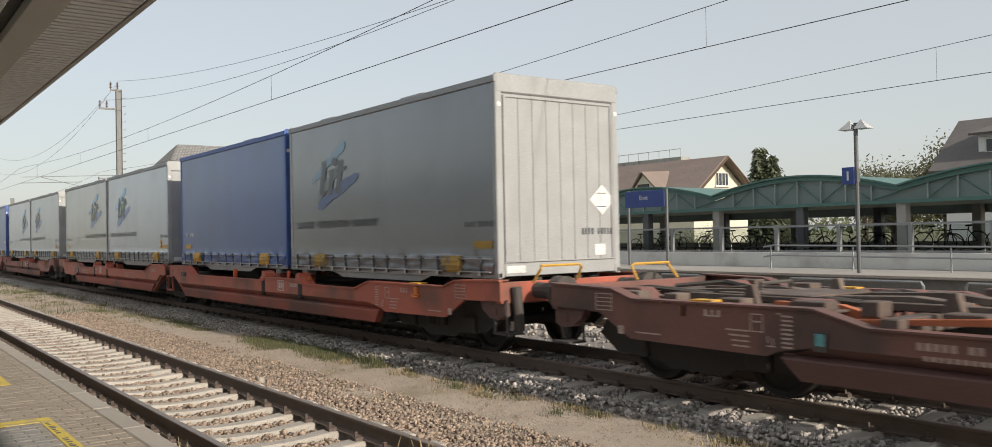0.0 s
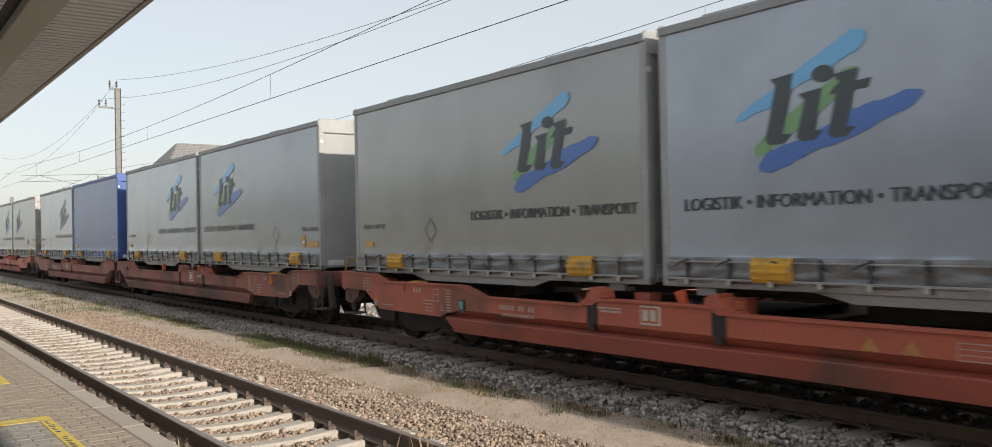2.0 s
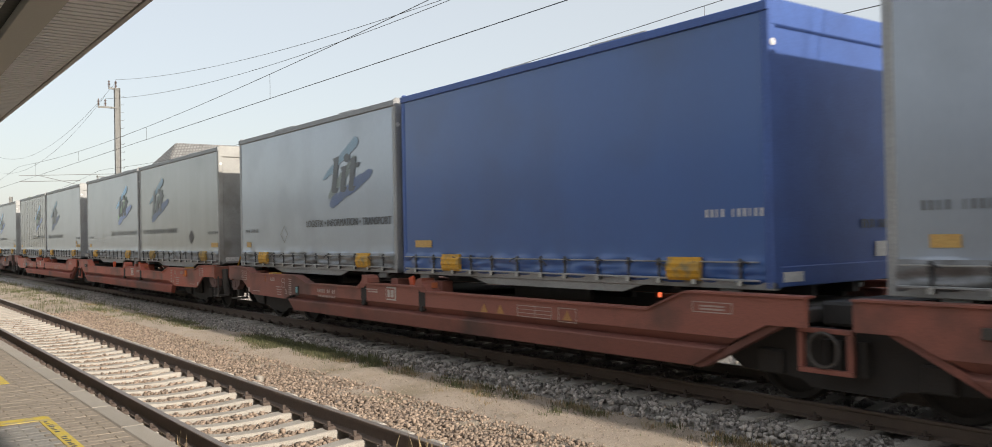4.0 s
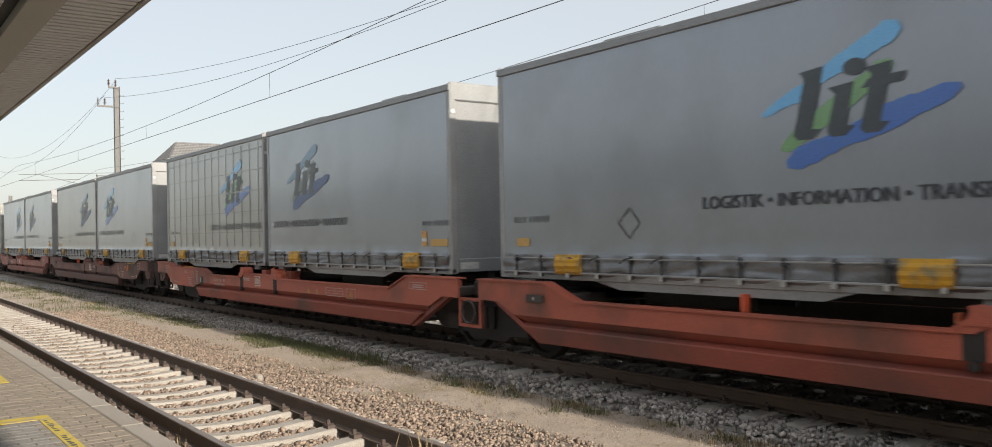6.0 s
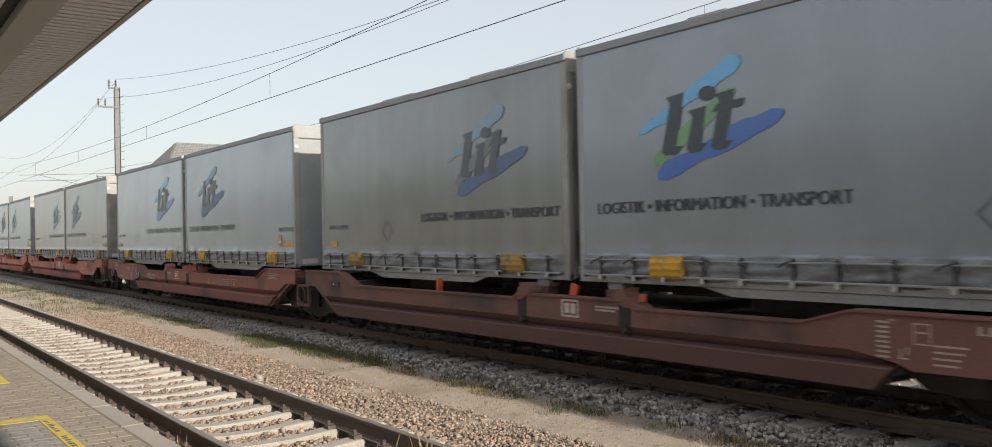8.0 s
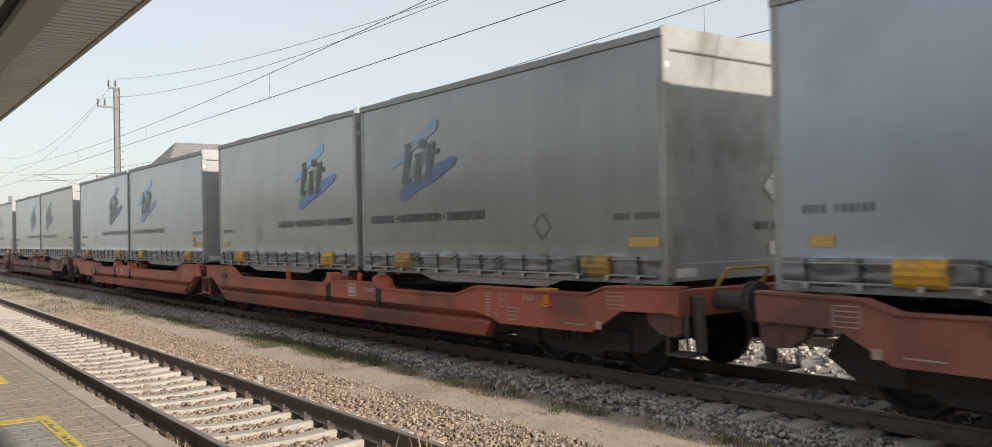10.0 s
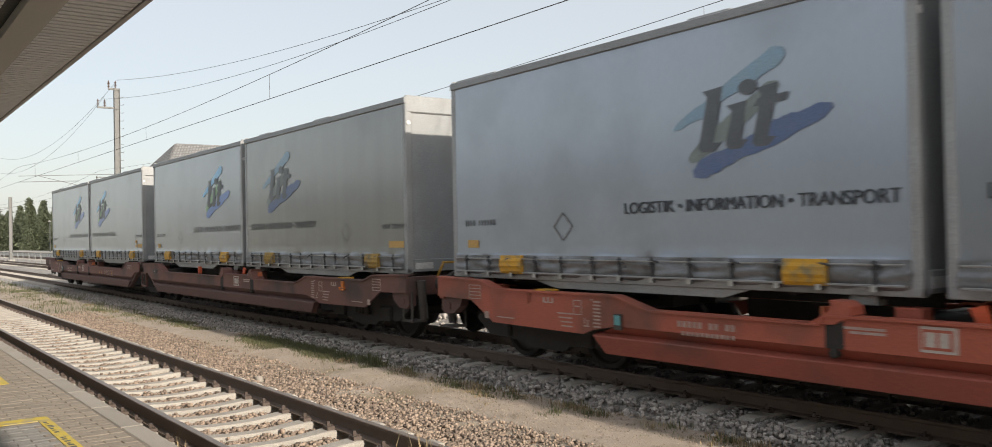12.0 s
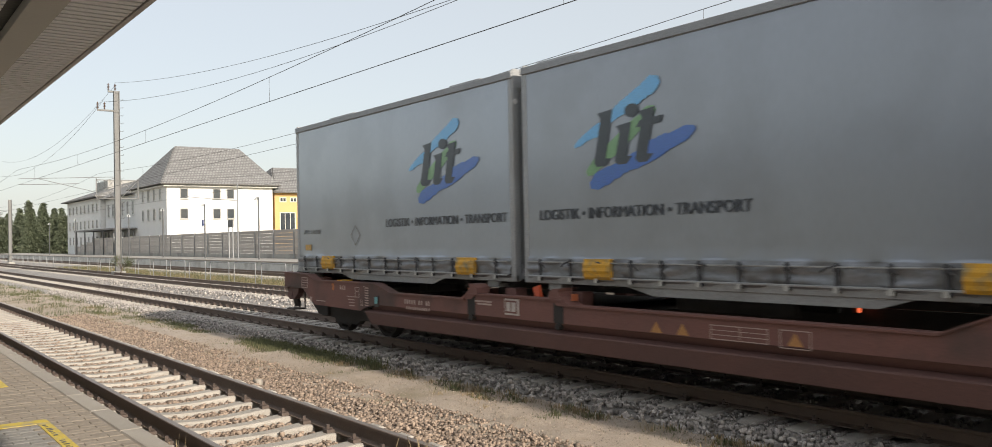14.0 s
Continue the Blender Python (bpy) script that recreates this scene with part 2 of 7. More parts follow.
def sleeper_mesh():
    """A concrete sleeper with sloped sides and a waist."""
    bm = bmesh.new()
    prof = [(-1.30, 0.10, -0.21), (-1.24, 0.125, -0.178), (-0.95, 0.13, -0.172), (-0.60, 0.125, -0.172), (-0.45, 0.116, -0.185), (-0.25, 0.102, -0.202), (0, 0.098, -0.207),
            (0.25, 0.102, -0.202), (0.45, 0.116, -0.185), (0.60, 0.125, -0.172), (0.95, 0.13, -0.172), (1.24, 0.125, -0.178), (1.30, 0.10, -0.21)]
    rings = []
    for y, w, z in prof:
        rings.append([bm.verts.new((sx * w * k, y, zz)) for sx, k, zz in ((-1, 1.15, -0.38), (-1, 1.0, z - 0.025), (-1, 0.8, z), (1, 0.8, z), (1, 1.0, z - 0.025), (1, 1.15, -0.38))])
    for a, b in zip(rings, rings[1:]):
        for j in range(5):
            bm.faces.new((a[j], a[j + 1], b[j + 1], b[j]))
    bm.faces.new(rings[0])
    bm.faces.new(rings[-1][::-1])
    return mesh_of("sleeper", bm, M["sleeper"])


SLEEPER = sleeper_mesh()


def clip_mesh():
    """Four spring clips with their bolts for one sleeper."""
    bm = bmesh.new()
    for y in (-0.7535, 0.7535):
        for s in (-1, 1):
            box(bm, -0.055, 0.055, y + s * 0.115 - 0.045, y + s * 0.115 + 0.045, -0.172, -0.135)
            tube(bm, [(-0.04, y + s * 0.085, -0.13), (0, y + s * 0.13, -0.125), (0.04, y + s * 0.085, -0.13)], 0.013, 5)
            tube(bm, [(0, y + s * 0.125, -0.135), (0, y + s * 0.125, -0.085)], 0.02, 6)
    return mesh_of("rail_clips", bm, M["clip"])


CLIPS = clip_mesh()


def track(c, label, near_x0, near_x1, x0, x1, seed):
    t = thing("track", label, "railway track", kind="structure")
    rails(t, c)
    rng = random.Random(seed)
    x = near_x1
    while x > near_x0:
        ob = part("sleeper", SLEEPER, None, t)
        ob.location, ob.rotation_euler = (x, c + rng.uniform(-0.012, 0.012), rng.uniform(-0.004, 0.002)), (0, 0, rng.uniform(-0.012, 0.012))
        cl = part("rail_clips", CLIPS, None, t)
        cl.location = (x, c, 0)
        x -= 0.6
    vs, fs = [], []
    base = [tuple(v.co) for v in SLEEPER.vertices]
    pol = [tuple(p.vertices) for p in SLEEPER.polygons]
    while x > x0:
        k = len(vs)
        vs += [(a + x, b + c, z) for a, b, z in base]
        fs += [tuple(i + k for i in p) for p in pol]
        x -= 0.6
    if vs:
        tagged(part("far_sleepers", raw("far_sleepers", vs, fs, M["sleeper"]), None, t), kind="stuff")
    return t


track(NEAR_Y, "platform track with rusty rails on pale concrete sleepers", -48, 1.5, -400, 60, 1)
track(TRAIN_Y, "main track with rails on concrete sleepers in grey ballast", -48, 4, -400, 60, 2)
track(THIRD_Y, "rusty-railed track on concrete sleepers in grey ballast", -40, 4, -400, 60, 3)
track(FOURTH_Y, "track beside the far platform on concrete sleepers", -20, 4, -300, 60, 4)
strip("ballast_bed_near", 1.9, 5.6, -400, 60, 0.5, bed_height(NEAR_Y, -0.265, 1.35, -0.42, 2.2), M["bed_near"], "brown stony ballast bed", 16, 0.02, 1)
strip("ballast_bed_train", 6.2, 12.2, -400, 60, 0.5, bed_height(TRAIN_Y, -0.235, 1.6, -0.6, 1.6), M["bed_far"], "grey ballast bed", 20, 0.03, 2)
strip("ballast_bed_third", 11.4, 16.6, -400, 60, 0.5, bed_height(THIRD_Y, -0.215, 1.6, -0.6, 1.6), M["bed_far"], "grey ballast bed", 16, 0.03, 3)
strip("ballast_bed_fourth", 18.9, 24.1, -400, 60, 0.7, bed_height(FOURTH_Y, -0.215, 1.6, -0.6, 1.6), M["bed_far"], "grey ballast bed", 12, 0.03, 4)
strip("gravel_path", 4.9, 7.9, -400, 60, 0.35, lambda y: -0.34 + 0.05 * math.sin((y - 4.9) * 1.0), M["dirt"], "trodden sandy gravel strip between the tracks", 18, 0.045, 5)


# ---- train: materials ----
M["red"] = mat("fresh_red_paint", (0.44, 0.112, 0.07), (0.36, 0.098, 0.064), 0.55, 0, 1.2, 60, 0.06, stain=(0.17, 0.07, 0.05), stain_scale=0.9)
M["brown"] = mat("weathered_red_paint", (0.305, 0.108, 0.08), (0.24, 0.094, 0.073), 0.65, 0, 1.2, 60, 0.08, stain=(0.11, 0.06, 0.05), stain_scale=0.9)
M["dark"] = mat("grimy_brown_paint", (0.19, 0.085, 0.07), (0.145, 0.075, 0.064), 0.7, 0, 1.2, 60, 0.1, stain=(0.07, 0.048, 0.042), stain_scale=0.9)
# lower-side coats: grime, with the shade below the side plate put into the colour
M["sill_red"] = mat("grimy_shaded_red_paint", (0.31, 0.076, 0.050), (0.23, 0.066, 0.047), 0.65, 0, 1.0, 60, 0.08, stain=(0.11, 0.055, 0.045), stain_scale=0.7)
M["sill_brown"] = mat("grimy_shaded_red_brown_paint", (0.23, 0.085, 0.065), (0.175, 0.075, 0.062), 0.7, 0, 1.0, 60, 0.08, stain=(0.08, 0.048, 0.042), stain_scale=0.7)
M["sill_dark"] = mat("sooty_shaded_brown_paint", (0.125, 0.062, 0.053), (0.098, 0.056, 0.05), 0.7, 0, 1.0, 60, 0.08)
M["grime"] = mat("brake_dust", (0.085, 0.076, 0.070), (0.062, 0.056, 0.052), 0.8, 0.1, 5, 70, 0.2)
# near-black: shade under the wagons and in the side slots, put into the colour
M["bogie"] = mat("shaded_bogie_steel", (0.036, 0.032, 0.030), (0.026, 0.024, 0.022), 0.85, 0, 5, 70, 0.2)
M["rubber"] = mat("black_rubber", (0.025, 0.025, 0.025), None, 0.7, 0, 5, 50, 0.05)
M["wheel"] = mat("wheel_steel", (0.07, 0.062, 0.057), (0.055, 0.048, 0.044), 0.7, 0.2, 5, 50, 0.1)
M["orange"] = mat("orange_hook_paint", (0.62, 0.19, 0.03), (0.5, 0.16, 0.04), 0.6, 0, 8, 60, 0.1)
M["orange_red"] = mat("orange_red_primer", (0.50, 0.15, 0.06), (0.36, 0.11, 0.06), 0.6, 0, 4, 60, 0.1)
M["deck_rust"] = mat("rusty_deck_plate", (0.115, 0.084, 0.070), (0.08, 0.062, 0.054), 0.75, 0.1, 3, 50, 0.2, stain=(0.18, 0.14, 0.115), stain_scale=2)
M["signal"] = mat("bright_orange_red_paint", (0.75, 0.13, 0.05), None, 0.5, 0, 8, 60, 0.05)
M["handle"] = mat("yellow_handrail_paint", (0.55, 0.31, 0.05), None, 0.5, 0, 8, 60, 0.05)
M["teal"] = mat("teal_reflector", (0.12, 0.35, 0.38), None, 0.4, 0, 9, 50, 0)
M["white_mark"] = mat("faded_white_marking", (0.48, 0.37, 0.33), (0.33, 0.22, 0.19), 0.7, 0, 9, 50, 0)
M["white"] = mat("white_enamel", (0.72, 0.71, 0.69), None, 0.5, 0, 9, 50, 0)
M["faded_yellow"] = mat("faded_yellow_marking", (0.46, 0.24, 0.08), (0.38, 0.17, 0.07), 0.7, 0, 9, 50, 0)
M["emblem"] = mat("aged_white_enamel", (0.55, 0.50, 0.46), (0.45, 0.39, 0.35), 0.6, 0, 9, 50, 0)
M["black"] = mat("black_print", (0.045, 0.05, 0.055), None, 0.6, 0, 9, 50, 0)


def curtain(name, c, dirt, vary=0.06, streak=0.25):
    """Lorry curtain: cloth with a glossy clear coat and streaks of road film."""
    m = mat(name, c, dirt, 0.36, 0.45, 0.8, 30, 0.015, mix=0.55, vary=vary, stretch=(1.0 if streak > 0.2 else 2.6, 1.0, streak), stain=tuple(0.84 * a for a in dirt), stain_scale=0.45, spec=0.8, grain=0.10)
    b = m.node_tree.nodes["Principled BSDF"]
    b.inputs["Coat Weight"].default_value, b.inputs["Coat Roughness"].default_value = 1.0, 0.27
    b.inputs["Coat IOR"].default_value = 2.0
    return m


M["silver"] = curtain("silver_curtain", (0.287, 0.333, 0.411), (0.240, 0.274, 0.329))
M["silver_dirty"] = curtain("dirty_silver_curtain", (0.147, 0.150, 0.147), (0.093, 0.091, 0.086), 0.06, 0.12)
M["silver_mid"] = curtain("greyed_silver_curtain", (0.265, 0.304, 0.361), (0.218, 0.243, 0.279))
M["silver_warm"] = curtain("warm_grey_curtain", (0.224, 0.223, 0.211), (0.186, 0.182, 0.171))
M["silver_dull"] = curtain("dulled_silver_curtain", (0.088, 0.102, 0.125), (0.070, 0.079, 0.094))
M["silver_slate"] = curtain("slate_silver_curtain", (0.215, 0.242, 0.284), (0.179, 0.199, 0.229))
M["silver_sooty"] = curtain("sooty_grey_curtain", (0.128, 0.127, 0.120), (0.078, 0.076, 0.071), 0.06, 0.10)
M["silver_ridge"] = curtain("ridged_silver_curtain", (0.165, 0.166, 0.160), (0.14, 0.14, 0.134))
M["blue"] = curtain("blue_curtain", (0.010, 0.078, 0.30), (0.012, 0.066, 0.24))
M["blue"].node_tree.nodes["Principled BSDF"].inputs["Coat IOR"].default_value = 1.5
M["blue"].node_tree.nodes["Principled BSDF"].inputs["Metallic"].default_value = 0.0
M["blue"].node_tree.nodes["Principled BSDF"].inputs["Coat Weight"].default_value = 0.45
M["frame"] = mat("pale_grey_paint", (0.36, 0.37, 0.375), (0.30, 0.304, 0.304), 0.45, 0.1, 2, 60, 0.03, stain=(0.315, 0.316, 0.312), stain_scale=1.5)
M["frame_blue"] = mat("blue_paint", (0.06, 0.12, 0.36), (0.05, 0.09, 0.26), 0.45, 0.1, 2, 60, 0.03)
M["frame_dirty"] = mat("dirty_grey_paint", (0.36, 0.36, 0.35), (0.28, 0.275, 0.26), 0.5, 0.1, 2, 60, 0.04, stain=(0.2, 0.19, 0.17), stain_scale=1.2)
M["rail_dark"] = mat("dull_grey_rail", (0.30, 0.31, 0.32), (0.24, 0.246, 0.25), 0.5, 0.1, 2, 60, 0.03)
M["strap"] = mat("black_strap", (0.065, 0.066, 0.07), None, 0.7, 0, 8, 60, 0.05)
M["pad"] = mat("yellow_pad", (0.66, 0.35, 0.025), (0.5, 0.28, 0.035), 0.6, 0, 4, 50, 0.1, stain=(0.25, 0.2, 0.1), stain_scale=6)
M["warning"] = mat("red_yellow_sticker", (0.62, 0.40, 0.11), (0.55, 0.25, 0.08), 0.5, 0, 14, 50, 0, mix=1.0)
M["ghost"] = mat("dull_placard_mark", (0.115, 0.11, 0.105), (0.15, 0.145, 0.138), 0.6, 0, 6, 50, 0)
M["sticker"] = mat("orange_yellow_sticker", (0.60, 0.39, 0.13), (0.52, 0.30, 0.09), 0.55, 0, 9, 50, 0)
M["logo_dark"] = mat("dark_logo_print", (0.06, 0.073, 0.085), None, 0.35, 0, 6, 50, 0, spec=0.6)
M["logo_light"] = mat("light_blue_logo_print", (0.10, 0.40, 0.74), (0.15, 0.45, 0.74), 0.30, 0, 6, 50, 0, spec=0.9)
M["logo_blue"] = mat("blue_logo_print", (0.025, 0.12, 0.47), (0.03, 0.14, 0.42), 0.30, 0, 6, 50, 0, spec=0.9)
M["logo_green"] = mat("green_logo_print", (0.15, 0.34, 0.13), None, 0.30, 0, 6, 50, 0, spec=0.9)
M["faint_print"] = mat("faded_grey_print", (0.115, 0.122, 0.13), (0.15, 0.155, 0.16), 0.4, 0, 9, 60, 0, spec=0.6)
M["pad_dull"] = mat("grimy_yellow_pad", (0.40, 0.25, 0.05), (0.26, 0.18, 0.06), 0.7, 0, 4, 50, 0.1, stain=(0.14, 0.12, 0.08), stain_scale=5)
M["slogan"] = mat("grey_slogan_print", (0.05, 0.057, 0.068), None, 0.35, 0, 6, 50, 0, spec=0.6)

for k in ("logo_light", "logo_blue", "logo_green"):
    b = M[k].node_tree.nodes["Principled BSDF"]
    b.inputs["Coat Weight"].default_value, b.inputs["Coat Roughness"].default_value, b.inputs["Coat IOR"].default_value = 0.4, 0.3, 1.6
M["skirt"] = mat("grimy_curtain_skirt", (0.24, 0.25, 0.265), (0.16, 0.162, 0.165), 0.38, 0.35, 3, 40, 0.05, stain=(0.095, 0.092, 0.088), stain_scale=2.5, spec=0.7)
M["buckle"] = mat("pale_worn_buckle", (0.62, 0.62, 0.60), (0.45, 0.45, 0.43), 0.35, 0.5, 9, 60, 0)

SPEED = 13.98
HALF, ROOF, SILL = 1.275, 4.336, 1.23
BODY = 7.70


def text_mesh(words, size, material, squeeze=1.0, bold=0.0):
    cu = bpy.data.curves.new("lettering", "FONT")
    cu.body, cu.size, cu.align_x = words, size, "CENTER"
    cu.extrude, cu.resolution_u, cu.offset = 0.0, 3, 0.0
    ob = bpy.data.objects.new("lettering", cu)
    scene.collection.objects.link(ob)
    bpy.context.view_layer.update()
    me = bpy.data.meshes.new_from_object(ob.evaluated_get(bpy.context.evaluated_depsgraph_get()))
    bpy.data.objects.remove(ob)
    bpy.data.curves.remove(cu)
    # from the text's own plane to a plate that faces -y
    me.transform(Matrix(((squeeze, 0, 0, 0), (0, 0, 1, 0), (0, 1, 0, 0), (0, 0, 0, 1))))
    if bold:
        # a heavier face: the same letters laid side by side in thin coats
        bm = bmesh.new()
        for i in (-1, 0, 1):
            c = me.copy()
            c.transform(Matrix.Translation((i * bold, -0.0006 * i, 0)))
            bm.from_mesh(c)
            bpy.data.meshes.remove(c)
        bm.to_mesh(me)
        bm.free()
    me.materials.clear()
    me.materials.append(material)
    return me


SLOGAN = text_mesh("LOGISTIK \u2022 INFORMATION \u2022 TRANSPORT", 0.205, M["slogan"], 0.955, 0.006)


def brush(bm, x0, z0, x1, z1, w, seed, y=0.0, ends=(0.5, 1.0)):
    """A ragged brush stroke on a plane of constant y, its width changing from end to end."""
    rng = random.Random(seed)
    d = Vector((x1 - x0, 0, z1 - z0))
    nrm = Vector((-d.z, 0, d.x)).normalized()
    k = 44
    u = v = 0.5
    up, lo = [], []
    for i in range(k + 1):
        p = Vector((x0, y, z0)) + d * (i / k)
        s = i / k
        e = (ends[0] + (ends[1] - ends[0]) * s) * min(1.0, 0.35 + 9 * s, 0.35 + 9 * (1 - s))
        u = min(0.62, max(0.36, u + rng.uniform(-0.07, 0.07)))
        v = min(0.62, max(0.36, v + rng.uniform(-0.07, 0.07)))
        up.append(bm.verts.new(p + nrm * w * e * u))
        lo.append(bm.verts.new(p - nrm * w * e * v))
    for i in range(k):
        bm.faces.new((lo[i], lo[i + 1], up[i + 1], up[i]))


def slab(bm, pts, y=0.0):
    bm.faces.new([bm.verts.new((x, y, z)) for x, z in pts])


def logo_meshes(light, blue, green, dark):
    """The painted sign as plain shapes: two blue strokes, a green one and three dark slanted bars."""
    a, b, c = bmesh.new(), bmesh.new(), bmesh.new()
    brush(a, -1.02, 0.10, 0.53, 0.78, 0.22, 1, 0.0, (0.42, 1.0))
    brush(a, -0.98, 0.12, -0.55, 0.24, 0.10, 4, 0.0008, (0.4, 1.0))
    brush(b, -0.72, -0.44, 1.08, 0.13, 0.21, 2, 0.0, (1.0, 0.72))
    brush(b, 0.20, -0.06, 0.66, 0.10, 0.11, 5, 0.0008, (1.0, 0.8))
    brush(c, -0.78, -0.28, 0.45, 0.45, 0.20, 3, 0.002, (0.9, 0.8))
    out = [("light_blue_stroke", mesh_of("light_blue_stroke", a, light)), ("blue_stroke", mesh_of("blue_stroke", b, blue)), ("green_stroke", mesh_of("green_stroke", c, green))]
    for x, h, w in ((-0.54, 0.72, 0.19), (-0.16, 0.52, 0.18), (0.20, 0.66, 0.18)):
        d, s, z0 = bmesh.new(), 0.24 * h, -0.20
        slab(d, [(x - w / 2, z0 + 0.05), (x - w / 2 + 0.05, z0), (x + w / 2 + 0.03, z0), (x + w / 2 + 0.13, z0 + 0.09), (x + w / 2 + 0.03, z0 + 0.10), (x + w / 2 + s, z0 + h), (x - w / 2 + s - 0.10, z0 + h - 0.03), (x - w / 2 + s * 0.8, z0 + h - 0.10)], -0.002)
        out.append(("dark_bar", mesh_of("dark_bar", d, dark)))
    d = bmesh.new()
    slab(d, [(0.13, 0.235), (0.20, 0.32), (0.58, 0.345), (0.545, 0.255)], -0.003)
    out.append(("dark_bar", mesh_of("dark_bar", d, dark)))
    d = bmesh.new()
    slab(d, [(0.06 + 0.125 * math.cos(0.3 * i), 0.46 + 0.085 * math.sin(0.3 * i)) for i in range(21)], -0.002)
    out.append(("dark_spot", mesh_of("dark_spot", d, dark)))
    return out


LOGO = logo_meshes(M["logo_light"], M["logo_blue"], M["logo_green"], M["logo_dark"])
M["worn_light"] = mat("worn_light_blue_print", (0.24, 0.38, 0.50), (0.30, 0.38, 0.45), 0.35, 0, 6, 50, 0, spec=0.6)
M["worn_blue"] = mat("worn_blue_print", (0.10, 0.15, 0.30), (0.14, 0.18, 0.28), 0.35, 0, 6, 50, 0, spec=0.6)
M["worn_green"] = mat("worn_green_print", (0.22, 0.26, 0.25), None, 0.35, 0, 6, 50, 0, spec=0.6)
M["worn_dark"] = mat("worn_dark_print", (0.11, 0.12, 0.135), None, 0.35, 0, 6, 50, 0, spec=0.6)
LOGO_WORN = logo_meshes(M["worn_light"], M["worn_blue"], M["worn_green"], M["worn_dark"])


def strap_mesh(seed):
    rng = random.Random(seed)
    bm = bmesh.new()
    box(bm, -0.016, 0.016, -0.045, -0.028, 1.335, 1.59)
    box(bm, -0.026, 0.026, -0.058, -0.03, 1.50, 1.57)
    box(bm, -0.03, 0.03, -0.06, -0.02, 1.29, 1.35)
    # loose strap end
    a, b = rng.choice((-1, 1, 1)) * rng.uniform(0.06, 0.2), rng.uniform(-0.10, 0.01)
    tube(bm, [(0, -0.055, 1.56), (-a * 0.5, -0.075, 1.56 + b * 0.4), (-a, -0.06, 1.55 + b)], 0.011, 4)
    me = mesh_of("strap", bm, M["strap"])
    me.materials.append(M["buckle"])
    for p in me.polygons:
        c = p.center
        if c.z < 1.36 and abs(c.x) < 0.035 and c.y < -0.05:
            p.material_index = 1
    return me


STRAPS = [strap_mesh(s) for s in range(5)]


def curtain_side(seed, bulge):
    """The curtain above and its gathered skirt along the bottom edge, as a wavy sheet."""
    nx = 96
    zs = [1.25, 1.28, 1.31, 1.34, 1.37, 1.40, 1.43, 1.46, 1.49, 1.52, 1.55, 1.59, 1.72, 2.1, 2.6, 3.2, 3.8, 4.22]
    vs, fs = [], []
    for i in range(nx + 1):
        for z in zs:
            x = -BODY + 0.10 + (BODY - 0.20) * i / nx
            low = max(0.0, min(1.0, (1.57 - z) / 0.08)) * max(0.25, min(1.0, (z - 1.24) / 0.05))
            w = bulge * noise.noise(Vector((x * 0.9, z * 0.5, seed))) + 0.004 * math.sin(math.pi * (z - 1.25) / 2.97)
            fold = low * (0.035 * abs(math.sin(x * math.pi / 0.571)) + 0.04 * noise.noise(Vector((x * 2.6, z * 16, seed))))
            vs.append((x, -HALF + 0.012 - w - fold, z))
    k = len(zs)
    for i in range(nx):
        for j in range(k - 1):
            a = i * k + j
            fs.append((a, a + k, a + k + 1, a + 1))
    return vs, fs


